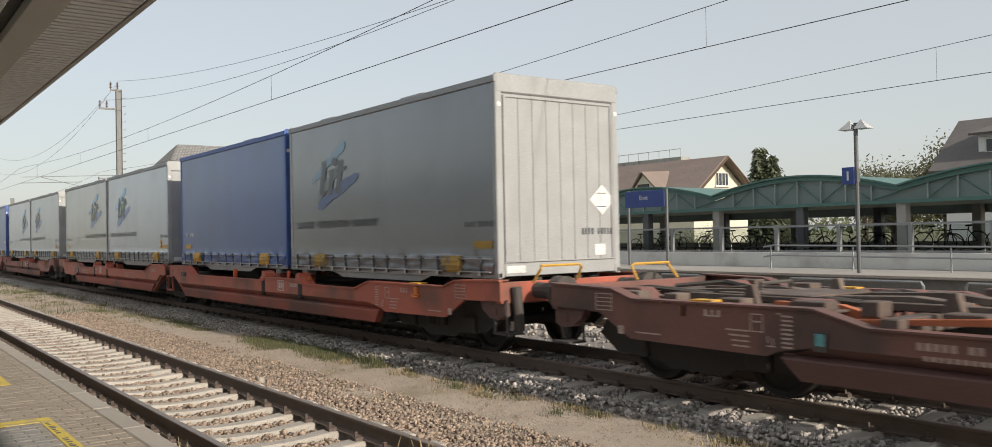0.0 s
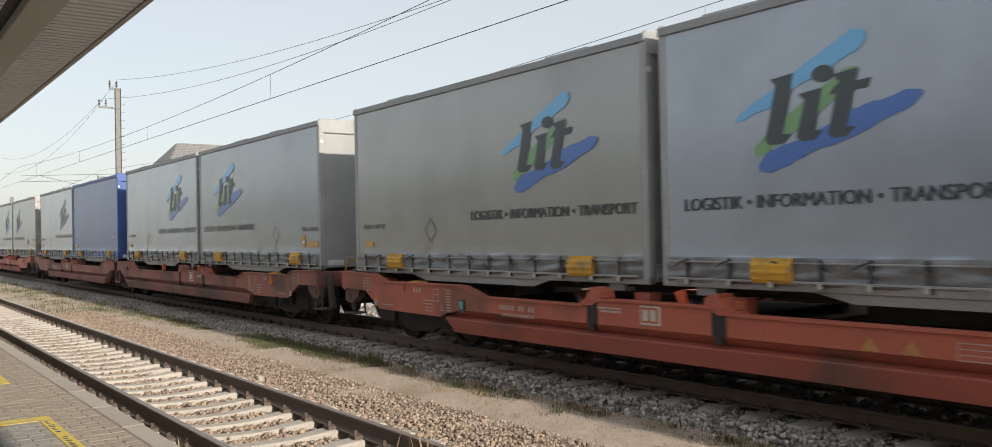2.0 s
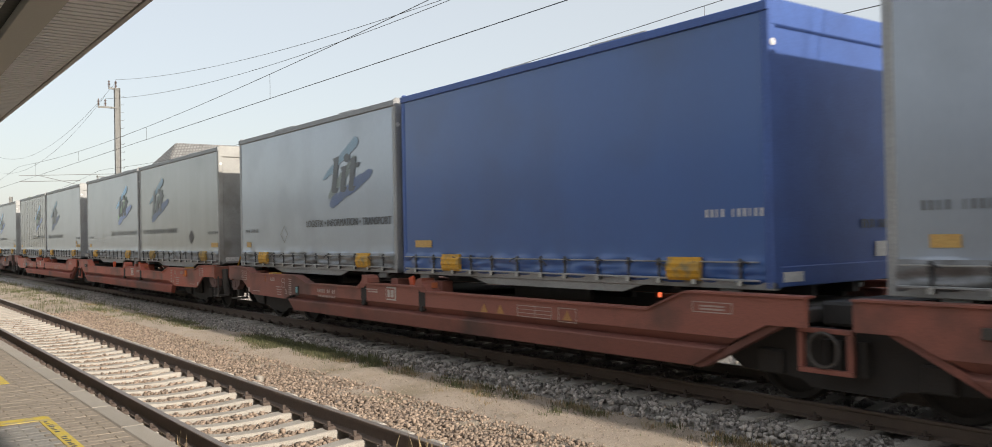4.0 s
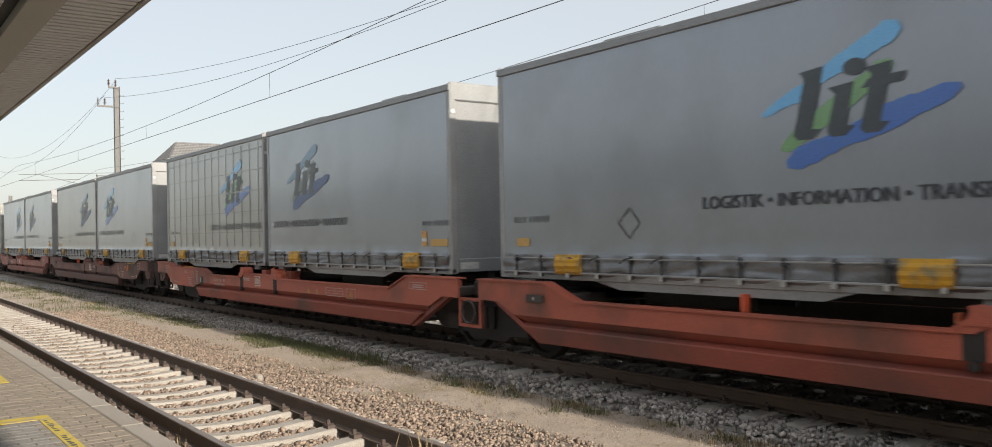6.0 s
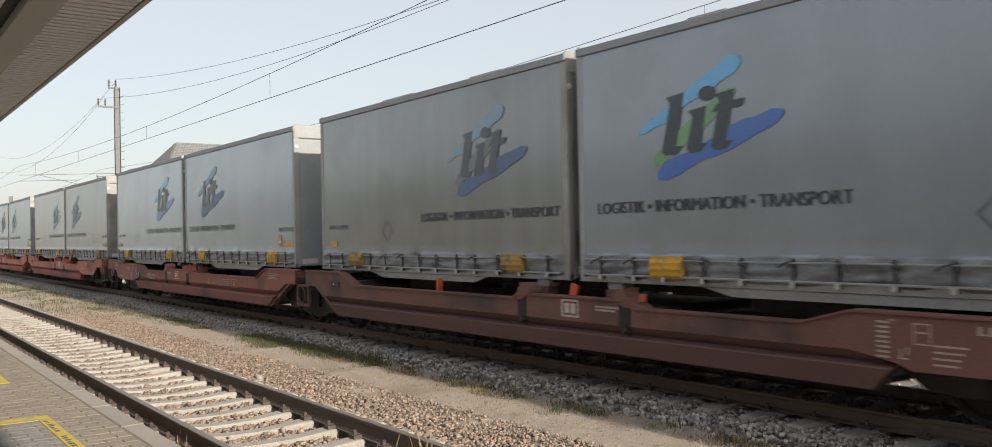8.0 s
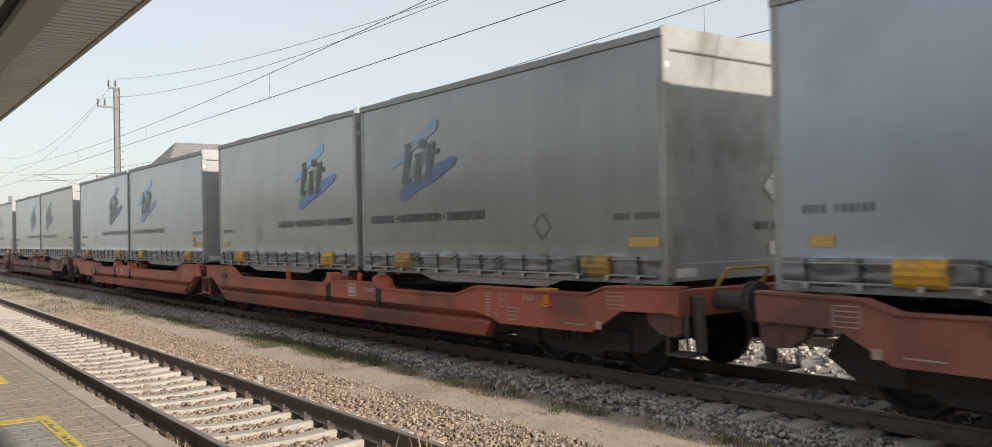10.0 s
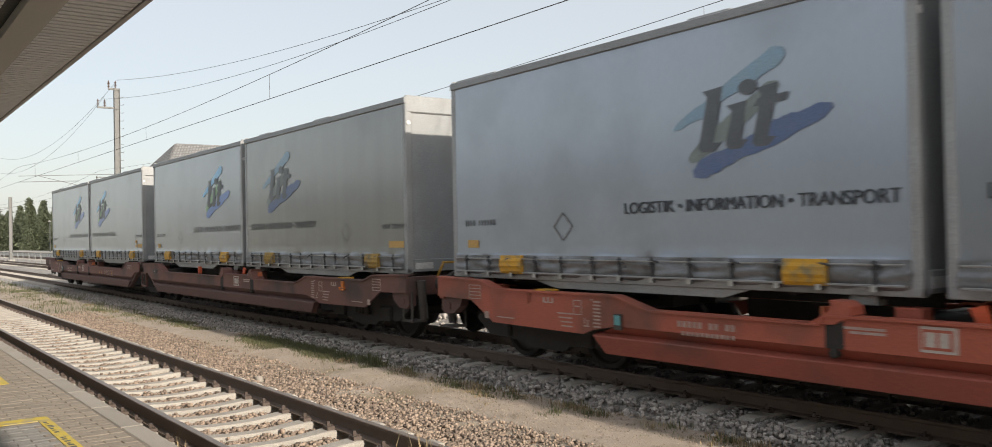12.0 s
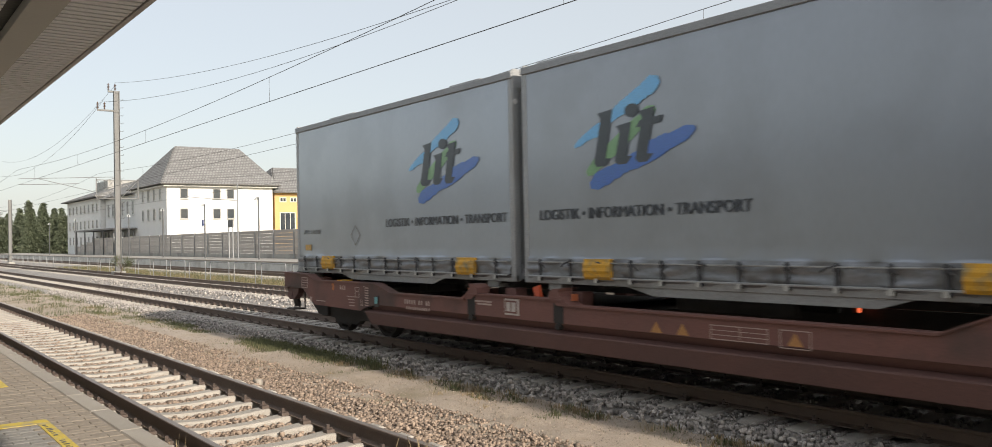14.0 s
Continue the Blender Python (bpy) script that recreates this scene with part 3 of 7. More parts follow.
def swap_body(x_front, look_name, logo_at, end_style, label, seed, grid=False, worn=False, rear=False):
    """A curtain-sided swap body; x runs from its front end (0) back to -BODY, z from the rail head."""
    cm, fm = {"silver": ("silver", "frame"), "mid": ("silver_mid", "frame"), "warm": ("silver_warm", "frame"), "slate": ("silver_slate", "frame"), "sooty": ("silver_sooty", "frame"), "dull": ("silver_dull", "frame"), "dirty": ("silver_dirty", "frame_dirty"), "blue": ("blue", "frame_blue")}[look_name]
    cm, fm = M[cm], M[fm]
    rng = random.Random(seed)
    t = thing("swap_body", label, "swap body", group="swap bodies on the train")
    y0, y1 = -HALF, HALF
    # core box, set back behind the curtains
    part("load_box", boxes((-BODY + 0.05, -0.05, y0 + 0.06, y1 - 0.06, SILL + 0.08, ROOF - 0.10)), fm, t)
    vs, fs = curtain_side(seed * 1.7, 0.005)
    me = raw("side_curtain", vs, fs, cm)
    for p in me.polygons:
        p.use_smooth = True
    for y in (-0.42, 0.42):
        part("under_beam", boxes((-BODY + 0.25, -0.25, y - 0.06, y + 0.06, 1.045, SILL + 0.07)), M["grime"], t)
        part("folded_leg", boxes((-5.55, -3.75, y - 0.05, y + 0.05, 0.86, 1.05)), M["grime"], t, bevel=0.012)
    cur = part("side_curtain", me, cm, t)
    if look_name != "blue":
        me.materials.append(M["skirt"])
        for p in me.polygons:
            p.material_index = 1 if p.center.z < 1.54 else 0
    far = part("side_curtain", me, cm, t)
    far.matrix_basis = pose(-BODY, 0, 0, 0, 0, 180)
    # roof with slightly raised tarpaulin and edge rails
    bm = bmesh.new()
    sweep(bm, [(y0 + 0.02, ROOF - 0.11), (y0 + 0.02, ROOF - 0.03), (y0 + 0.3, ROOF - 0.005), (0, ROOF + 0.01), (y1 - 0.3, ROOF - 0.005), (y1 - 0.02, ROOF - 0.03), (y1 - 0.02, ROOF - 0.11)], -BODY + 0.03, -0.03)
    part("roof", bm, fm, t)
    for s in (-1, 1):
        bm = bmesh.new()
        box(bm, -BODY, 0, s * HALF - 0.02, s * HALF + 0.02, ROOF - 0.14, ROOF - 0.035)
        part("roof_rail", bm, M["rail_dark"] if look_name != "blue" else fm, t, bevel=0.008)
    for k in range(2):
        x = -rng.uniform(0.6, 3.2) - 3.4 * k
        part("roof_bow_cover", boxes((x - rng.uniform(0.5, 1.1), x, y0 + 0.01, y0 + 0.5, ROOF - 0.04, ROOF - 0.008)), M["rail_dark"], t, bevel=0.01)
    # corner posts and ends
    for ex in (0, -BODY):
        for s in (-1, 1):
            a, b = (ex - 0.11, ex) if ex == 0 else (ex, ex + 0.11)
            yy = (s * HALF - 0.13 * (s > 0), s * HALF + 0.13 * (s < 0))
            part("corner_post", boxes((a, b, yy[0], yy[1], SILL - 0.02, ROOF - 0.02)), fm, t, bevel=0.012)
        d = 1 if ex == 0 else -1
        end = thing_part("end_wall", t)
        x = ex - d * 0.03
        part("panel", boxes((min(x, x - d * 0.03), max(x, x - d * 0.03), y0 + 0.13, y1 - 0.13, SILL + 0.1, ROOF - 0.28)), fm, end)
        part("header", boxes((min(ex - d * 0.06, ex + d * 0.006), max(ex - d * 0.06, ex + d * 0.006), y0 + 0.01, y1 - 0.01, ROOF - 0.30, ROOF + 0.004)), fm, end, bevel=0.02)
        part("sill", boxes((min(ex - d * 0.06, ex + d * 0.004), max(ex - d * 0.06, ex + d * 0.004), y0 + 0.13, y1 - 0.13, SILL - 0.0, SILL + 0.22)), fm, end, bevel=0.008)
        if ex == 0:
            if end_style == "planks":
                for i in range(8):
                    a = y0 + 0.16 + i * 0.2806
                    part("plank", boxes((-0.032, -0.018, a + 0.006, a + 0.2746, SILL + 0.23, ROOF - 0.36)), fm, end)
                part("door_frame", frame_bm(-0.012, 0.004, y0 + 0.145, y1 - 0.145, SILL + 0.2, ROOF - 0.33, 0.03), fm, end)
            for s in (-1, 1):
                bm = bmesh.new()
                tube(bm, [(-0.005, s * (HALF - 0.06), ROOF - 0.48), (0.012, s * (HALF - 0.06), ROOF - 0.48)], 0.04, 10)
                part("lashing_cap", bm, M["white"], end)
            part("notice_plate", boxes((0.004, 0.008, y0 + 0.16, y0 + 0.52, SILL + 0.05, SILL + 0.16)), M["white"], end)
            part("notice_plate", boxes((-0.014, -0.010, 0.72, 0.95, SILL + 0.28, SILL + 0.46)), M["white"], end)
            if end_style != "plain":
                bm = bmesh.new()
                c, r = (0.90, 2.42), 0.25
                v = [bm.verts.new((-0.012, c[0] + a * 1.1, c[1] + b)) for a, b in ((-r, 0), (0, -r), (r, 0), (0, r))]
                bm.faces.new(v)
                part("placard", bm, M["white"], end)
                bm = bmesh.new()
                for z in (2.30, 2.52):
                    box(bm, -0.011, -0.0095, 0.77, 0.99, z, z + 0.012)
                part("placard_line", bm, M["black"], end)
            bars(end, "number_marking", [(0.44 + 0.07 * i, 0.028 + 0.012 * (i * 7 % 3 == 0), 1.85, 0.105) for i in range(10) if i != 4], -0.0095, M["slogan"], "x")
    # under-rail, sill beams, feet
    part("sill_beam", boxes((-BODY, 0, y0 - 0.0, y0 + 0.08, SILL - 0.03, SILL + 0.06)), M["frame_dirty"], t, bevel=0.006)
    part("sill_beam", boxes((-BODY, 0, y1 - 0.08, y1, SILL - 0.03, SILL + 0.06)), M["frame_dirty"], t, bevel=0.006)
    for y in (-0.42, 0.42):
        part("underframe_beam", boxes((-BODY + 0.1, -0.1, y - 0.07, y + 0.07, 1.10, SILL)), M["grime"], t)
    for i in range(8):
        part("underframe_rib", boxes((-BODY + 0.5 + i * 0.95, -BODY + 0.6 + i * 0.95, y0 + 0.1, y1 - 0.1, 1.16, SILL)), M["grime"], t)
    bm = bmesh.new()
    prism(bm, [(-1.9, SILL - 0.02), (-2.3, SILL - 0.13), (-5.2, SILL - 0.13), (-5.7, SILL - 0.02)], y0 + 0.02, y0 + 0.05)
    part("side_guard", bm, M["frame_dirty"], t)
    for x in (-0.62, -BODY + 0.62):
        for s in (-1, 1):
            part("corner_casting", boxes((x - 0.14, x + 0.14, s * 1.13 - 0.1, s * 1.13 + 0.1, 1.10, SILL)), M["frame_dirty"], t, bevel=0.01)
    # straps along the skirt, pads, stickers
    n = 13
    for i in range(n):
        x = -0.45 - (BODY - 0.9) * i / (n - 1) + rng.uniform(-0.05, 0.05)
        ob = part("strap", STRAPS[rng.randrange(5)], None, t)
        ob.location = (x, -HALF, -0.05)
    bm = bmesh.new()
    tube(bm, [(-BODY + 0.15, -HALF - 0.05, 1.50), (-BODY * 0.6, -HALF - 0.055, 1.495), (-0.15, -HALF - 0.05, 1.50)], 0.010, 5)
    part("tension_bar", bm, M["frame_dirty"], t)
    bm = bmesh.new()
    tube(bm, [(-BODY + 0.15, -HALF - 0.045, 1.30), (-0.15, -HALF - 0.045, 1.30)], 0.013, 5)
    part("tension_bar", bm, M["frame"], t)
    for x in (-1.45, -6.36):
        bm = bmesh.new()
        prof = [(-HALF - 0.02, 1.28)] + [(-HALF - 0.05 - 0.035 * math.sin(math.pi * i / 7) - 0.008 * (i % 2), 1.28 + 0.27 * i / 7) for i in range(8)] + [(-HALF - 0.02, 1.55)]
        sweep(bm, prof, x, x + 0.5)
        part("yellow_pad", bm, M["pad_dull" if look_name in ("dirty", "sooty", "dull") else "pad"], t)
    xs = -BODY + 0.42 if (rear or look_name == "blue") else -0.64
    part("sticker", boxes((xs, xs + (0.28 if rear and look_name != "blue" else 0.52), -HALF - 0.004, -HALF + 0.002, 1.66, 1.78)), M["pad_dull" if look_name == "dull" else "sticker"], t)
    if not rear and look_name in ("silver", "mid", "warm", "slate"):
        part("warning_sticker", boxes((-0.92, -0.76, -HALF - 0.004, -HALF + 0.002, 1.66, 1.92)), M["warning"], t)
        part("warning_band", boxes((-0.915, -0.765, -HALF - 0.006, -HALF - 0.0045, 1.74, 1.80)), M["white"], t)
    xs = -BODY + 0.35 if rear else -0.90
    bars(t, "number_marking", [(xs + 0.075 * i, 0.03 - 0.012 * (i * 5 % 3 == 1), 2.0, 0.09) for i in range(11) if i != 4], -HALF - 0.001, M["faint_print"] if look_name != "blue" else M["white"], "y")
    if (seed * 7) % 4 and look_name not in ("blue", "dull"):
        xd = -BODY + 2.7 if rear else -2.35
        bm = bmesh.new()
        r, zc = 0.20, 1.95
        if seed in (50, 60, 120):
            slab(bm, [(xd - r, zc), (xd, zc - r), (xd + r, zc), (xd, zc + r)], -HALF - 0.003)
        else:
            ring = [[bm.verts.new((xd + a * q, -HALF - 0.003, zc + b * q)) for a, b in ((-1, 0), (0, -1), (1, 0), (0, 1))] for q in (r, r - 0.022)]
            for k in range(4):
                bm.faces.new((ring[0][k], ring[0][(k + 1) % 4], ring[1][(k + 1) % 4], ring[1][k]))
        part("placard_ghost", bm, M["ghost"], t, "dull mark of a removed placard")
    # painted sign and slogan
    if logo_at is not None:
        for name, me in (LOGO_WORN if worn else LOGO):
            ob = part(name, me, None, t)
            ob.location = (logo_at[0], -HALF - 0.001, 2.95)
        ob = part("slogan", SLOGAN, None, t, "dark grey lettering on the curtain")
        ob.location = (logo_at[1], -HALF - 0.003, 2.085)
    if grid:
        for i in range(14):
            part("lath_ridge", boxes((-0.35 - i * 0.55, -0.338 - i * 0.55, -HALF - 0.004, -HALF + 0.004, 1.65, 4.15)), M["silver_ridge"], t)
        for z in (2.0, 2.5, 3.0, 3.5, 4.0):
            part("lath_ridge", boxes((-BODY + 0.15, -0.15, -HALF - 0.005, -HALF + 0.004, z, z + 0.025)), M["silver_ridge"], t)
    return t


def thing_part(name, parent):
    """A part that only gathers its own pieces: a thin backing sheet of the end."""
    ob = new(name, mesh_of(name, bmesh.new(), M["frame"]))
    ob.parent = parent
    return ob


def frame_bm(x0, x1, y0, y1, z0, z1, w):
    return boxes((x0, x1, y0, y0 + w, z0, z1), (x0, x1, y1 - w, y1, z0, z1), (x0, x1, y0 + w, y1 - w, z0, z0 + w), (x0, x1, y0 + w, y1 - w, z1 - w, z1))


def bars(parent, name, rows, at, material, axis):
    """Plain bars in place of small writing: rows of start, width, bottom, height."""
    bm = bmesh.new()
    for a, w, z, h in rows:
        if axis == "y":
            box(bm, a, a + w, at - 0.0015, at + 0.0015, z, z + h)
        else:
            box(bm, at - 0.0015, at + 0.0015, a, a + w, z, z + h)
    return tagged(part(name, bm, material, parent), kind="stuff")


# ---- train: the pocket wagon, one half of an articulated pair ----
SIDE = 1.57
TOP = [(-15.80, 1.16), (-14.25, 1.16), (-13.65, 0.93), (-8.74, 0.93), (-8.70, 1.0), (-6.48, 1.0), (-6.42, 0.91), (-4.15, 0.91), (-3.58, 1.06), (-1.1, 1.05), (-0.75, 1.16), (0.43, 1.19)]
UPPER = [(0.43, 0.90), (-0.50, 0.88), (-1.05, 0.58), (-3.0, 0.56), (-3.15, 0.62), (-3.6, 0.70), (-14.96, 0.70), (-15.33, 0.87), (-15.80, 0.87)]


def wagon_meshes(paint_name):
    """Meshes of one wagon half in one coat of paint, shared by all that wear it."""
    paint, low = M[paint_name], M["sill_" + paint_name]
    out = []
    bm = bmesh.new()
    prism(bm, TOP + UPPER, -SIDE, -SIDE + 0.04)
    out.append(("side_beam", mesh_of("side_beam", bm, paint)))
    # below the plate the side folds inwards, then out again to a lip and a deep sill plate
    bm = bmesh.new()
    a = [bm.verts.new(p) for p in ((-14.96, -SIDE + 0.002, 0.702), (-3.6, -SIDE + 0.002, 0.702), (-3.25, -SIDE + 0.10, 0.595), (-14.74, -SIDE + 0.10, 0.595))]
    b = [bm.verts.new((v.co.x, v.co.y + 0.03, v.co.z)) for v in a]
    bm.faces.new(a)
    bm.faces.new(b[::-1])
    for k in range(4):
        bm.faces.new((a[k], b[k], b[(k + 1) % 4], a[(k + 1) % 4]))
    # the darker low coat also carries the fold's shade in its colour
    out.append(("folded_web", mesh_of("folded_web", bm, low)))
    bm = bmesh.new()
    prism(bm, TOP + [(x, z + 0.022) for x, z in TOP[::-1]], -SIDE - 0.03, -SIDE + 0.16)
    out.append(("top_flange", mesh_of("top_flange", bm, paint)))
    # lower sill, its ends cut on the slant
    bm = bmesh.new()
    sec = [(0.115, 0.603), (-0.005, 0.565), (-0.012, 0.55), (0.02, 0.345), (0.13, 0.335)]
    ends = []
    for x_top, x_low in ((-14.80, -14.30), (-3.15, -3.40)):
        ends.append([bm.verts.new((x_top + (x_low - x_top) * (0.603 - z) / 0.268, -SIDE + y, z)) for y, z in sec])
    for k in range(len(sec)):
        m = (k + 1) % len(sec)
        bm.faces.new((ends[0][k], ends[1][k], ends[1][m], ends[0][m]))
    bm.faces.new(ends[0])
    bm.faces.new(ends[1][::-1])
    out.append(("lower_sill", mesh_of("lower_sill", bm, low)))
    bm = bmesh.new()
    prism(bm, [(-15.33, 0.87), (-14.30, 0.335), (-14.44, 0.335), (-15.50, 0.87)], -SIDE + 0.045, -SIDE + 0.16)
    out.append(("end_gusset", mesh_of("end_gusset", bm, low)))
    # near-black plates as painted shade of the slots beside the middle block, each under a curved guide horn
    for x in (-8.70, -6.68):
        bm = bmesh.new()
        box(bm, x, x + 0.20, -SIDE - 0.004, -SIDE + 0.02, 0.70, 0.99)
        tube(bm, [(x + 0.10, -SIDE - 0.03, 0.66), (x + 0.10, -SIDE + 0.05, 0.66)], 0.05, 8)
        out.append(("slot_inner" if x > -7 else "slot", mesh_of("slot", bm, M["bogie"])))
        d = 1 if x > -7 else -1
        c = x + 0.10
        bm = bmesh.new()
        prism(bm, [(c - d * 0.19, 1.03), (c - d * 0.17, 1.11), (c - d * 0.10, 1.155), (c + d * 0.04, 1.165), (c + d * 0.02, 1.12), (c + d * 0.05, 1.06), (c + d * 0.16, 0.99), (c + d * 0.28, 0.93), (c, 0.93)][::d], -SIDE - 0.02, -SIDE + 0.22)
        out.append(("guide_horn_inner" if x > -7 else "guide_horn", mesh_of("guide_horn", bm, paint)))
    # foot plate under the coupler end
    bm = bmesh.new()
    prism(bm, [(-0.16, 0.90), (0.41, 0.90), (0.41, 0.68), (0.30, 0.62), (0.08, 0.64), (-0.10, 0.76)], -SIDE + 0.06, -SIDE + 0.20)
    box(bm, 0.16, 0.26, -SIDE + 0.045, -SIDE + 0.062, 0.70, 0.80)
    out.append(("foot_plate", mesh_of("foot_plate", bm, M["sill_dark"])))
    return out


def hook_mesh():
    bm = bmesh.new()
    box(bm, -0.045, 0.045, -0.035, 0.0, 0.90, 1.03)
    tube(bm, [(-0.11, -0.03, 0.91), (-0.08, -0.035, 0.875), (0, -0.035, 0.865), (0.08, -0.035, 0.875), (0.11, -0.03, 0.91)], 0.018, 6)
    return mesh_of("lashing_hook", bm, M["orange"])


HOOK = hook_mesh()


def wheel_mesh():
    """One wheel: tread, flange and dished web, turned about y."""
    bm = bmesh.new()
    prof = [(0.09, -0.09), (0.12, -0.08), (0.13, -0.03), (0.37, -0.02), (0.40, -0.065), (0.46, -0.065), (0.463, 0.055), (0.49, 0.065), (0.485, 0.085), (0.40, 0.075), (0.37, 0.02), (0.13, 0.03), (0.12, 0.09), (0.09, 0.09)]
    k = 28
    rings = [[bm.verts.new((r * math.cos(a), y, r * math.sin(a))) for r, y in prof] for a in (2 * math.pi * i / k for i in range(k))]
    for i in range(k):
        a, b = rings[i], rings[(i + 1) % k]
        for j in range(len(prof) - 1):
            bm.faces.new((a[j], a[j + 1], b[j + 1], b[j]))
    for y in (-0.07, 0.07):
        for i in range(4):
            c = i * math.pi / 2
            box(bm, 0.22 * math.cos(c) - 0.03, 0.22 * math.cos(c) + 0.03, y - 0.004, y + 0.004, 0.22 * math.sin(c) - 0.03, 0.22 * math.sin(c) + 0.03)
    return mesh_of("wheel", bm, M["wheel"])


WHEEL = wheel_mesh()
bm = bmesh.new()
tube(bm, [(0, -1.08, 0), (0, 1.08, 0)], 0.085, 12)
AXLE = mesh_of("axle", bm, M["grime"])
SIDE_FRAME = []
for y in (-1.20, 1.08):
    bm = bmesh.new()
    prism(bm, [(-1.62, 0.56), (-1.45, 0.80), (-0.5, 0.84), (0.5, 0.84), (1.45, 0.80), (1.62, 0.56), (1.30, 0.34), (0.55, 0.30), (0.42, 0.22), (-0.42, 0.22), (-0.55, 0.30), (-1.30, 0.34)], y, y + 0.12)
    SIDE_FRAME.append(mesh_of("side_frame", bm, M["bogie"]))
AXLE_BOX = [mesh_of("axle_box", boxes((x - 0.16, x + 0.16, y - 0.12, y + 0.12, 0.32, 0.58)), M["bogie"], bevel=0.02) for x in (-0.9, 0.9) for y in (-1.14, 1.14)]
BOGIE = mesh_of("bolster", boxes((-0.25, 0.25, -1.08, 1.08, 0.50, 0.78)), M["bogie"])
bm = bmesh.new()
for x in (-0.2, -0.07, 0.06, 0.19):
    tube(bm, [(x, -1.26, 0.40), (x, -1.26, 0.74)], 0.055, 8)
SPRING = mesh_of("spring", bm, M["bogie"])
spinning = []


def bogie(parent, x):
    b = part("bogie", BOGIE, None, parent)
    b.location = (x, 0, 0)
    part("spring", SPRING, None, b)
    for me in SIDE_FRAME:
        part("side_frame", me, None, b)
    for me in AXLE_BOX:
        part("axle_box", me, None, b)
    for dx in (-0.9, 0.9):
        ax = part("wheelset", AXLE_WHEELS, None, b)
        ax.location = (dx, 0, 0.46)
        spinning.append((ax, dx))
    return b


bm = bmesh.new()
bm.from_mesh(AXLE)
for y, turn in ((-0.75, 1), (0.75, -1)):
    tmp = WHEEL.copy()
    tmp.transform(Matrix.Translation((0, y, 0)) @ Matrix.Diagonal((1, turn, 1, 1)))
    bm.from_mesh(tmp)
    bpy.data.meshes.remove(tmp)
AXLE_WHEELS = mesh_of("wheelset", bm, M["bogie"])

PAINTS = {k: wagon_meshes(k) for k in ("red", "brown", "dark")}


def wagon(paint, label, joint_bogie, loaded=True):
    """Half of an articulated pocket wagon: coupler end near x = 0.43, joint near x = -15.62, z from the rail head."""
    t = thing("pocket_wagon", label, "freight wagon", group="wagons of the train")
    pm = M[paint]
    for s in (0, 180):
        for name, me in PAINTS[paint]:
            ob = part(name.replace("_inner", ""), me, None, t)
            if s:
                # the other side, mirrored by a copy of the mesh
                ob.data = MIRROR[paint][name]
    # pocket floor, sloped pans and cross members
    if loaded:
        part("pocket_floor", boxes((-13.6, -3.6, -1.2, 1.2, 0.30, 0.36)), M["grime"], t)
    part("inner_wall", boxes((-13.7, -3.3, -SIDE + 0.16, -SIDE + 0.19, 0.40, 0.86)), M["grime"], t)
    part("inner_wall", boxes((-13.7, -3.3, SIDE - 0.19, SIDE - 0.16, 0.40, 0.86)), M["grime"], t)
    for xa, xb, z in ((-15.6, -13.9, 1.02), (-8.7, -6.4, 0.90), (-3.3, 0.38, 0.98)):
        part("deck", boxes((xa, xb, -0.75, 0.75, z - 0.10, z), (xa, xa + 0.2, -SIDE + 0.1, SIDE - 0.1, z - 0.14, z), (xb - 0.2, xb, -SIDE + 0.1, SIDE - 0.1, z - 0.14, z)), pm if not loaded else M["grime"], t, bevel=0.01)
    part("end_beam", boxes((0.30, 0.43, -SIDE + 0.02, SIDE - 0.02, 0.86, 1.17)), pm, t, bevel=0.01)
    # container trestles
    for x in (-0.62, -7.13, -8.57, -15.0):
        for s in (-1, 1):
            part("trestle", boxes((x - 0.13, x + 0.13, s * 1.13 - 0.11, s * 1.13 + 0.11, 0.86, 1.10)), pm, t, bevel=0.01)
    # faded orange inner faces of the guides, and a bright flag plate between the bodies
    for x in (-8.78, -6.40):
        for s in (-1, 1):
            part("guide_face", boxes((x - 0.015, x + 0.015, s * 1.44 - 0.05, s * 1.44 + 0.05, 1.0, 1.09)), M["orange_red"], t)
    for s in (-1, 1):
        bm = bmesh.new()
        prism(bm, [(-7.92, 0.95), (-7.80, 0.95), (-7.72, 1.13), (-7.86, 1.17)], s * 1.28 - 0.02, s * 1.28 + 0.02)
        part("flag_plate", bm, M["signal"], t)
    part("flag_post", boxes((-11.18, -11.12, -1.34, -1.25, 0.8, 1.14)), M["signal"], t)
    # buffers and coupling at the coupler end
    for s in (-1, 1):
        bm = bmesh.new()
        tube(bm, [(0.43, s * 0.875, 1.03), (0.60, s * 0.875, 1.03), (0.601, s * 0.875, 1.03), (0.90, s * 0.875, 1.03)], 0.12, 12)
        b = part("buffer", bm, M["grime"], t)
        bm = bmesh.new()
        tube(bm, [(0.90, s * 0.875, 1.03), (0.985, s * 0.875, 1.03)], 0.23, 16)
        part("buffer_plate", bm, M["grime"], b)
        bm = bmesh.new()
        tube(bm, [(0.48, s * 1.25, 0.45), (0.50, s * 1.30, 0.8), (0.50, s * 1.32, 1.10)], 0.075, 8)
        part("hose_post", bm, M["grime"], t)
        part("step", boxes((0.15, 0.5, s * 1.35 - 0.15, s * 1.35 + 0.15, 0.40, 0.43), (0.17, 0.2, s * 1.35 - 0.15, s * 1.35 - 0.12, 0.42, 0.92), (0.46, 0.49, s * 1.35 - 0.15, s * 1.35 - 0.12, 0.42, 0.92)), M["grime"], t)
    bm = bmesh.new()
    tube(bm, [(0.3, 0, 1.0), (0.75, 0, 1.0), (0.95, 0, 0.82), (1.1, 0, 0.78)], 0.05, 8)
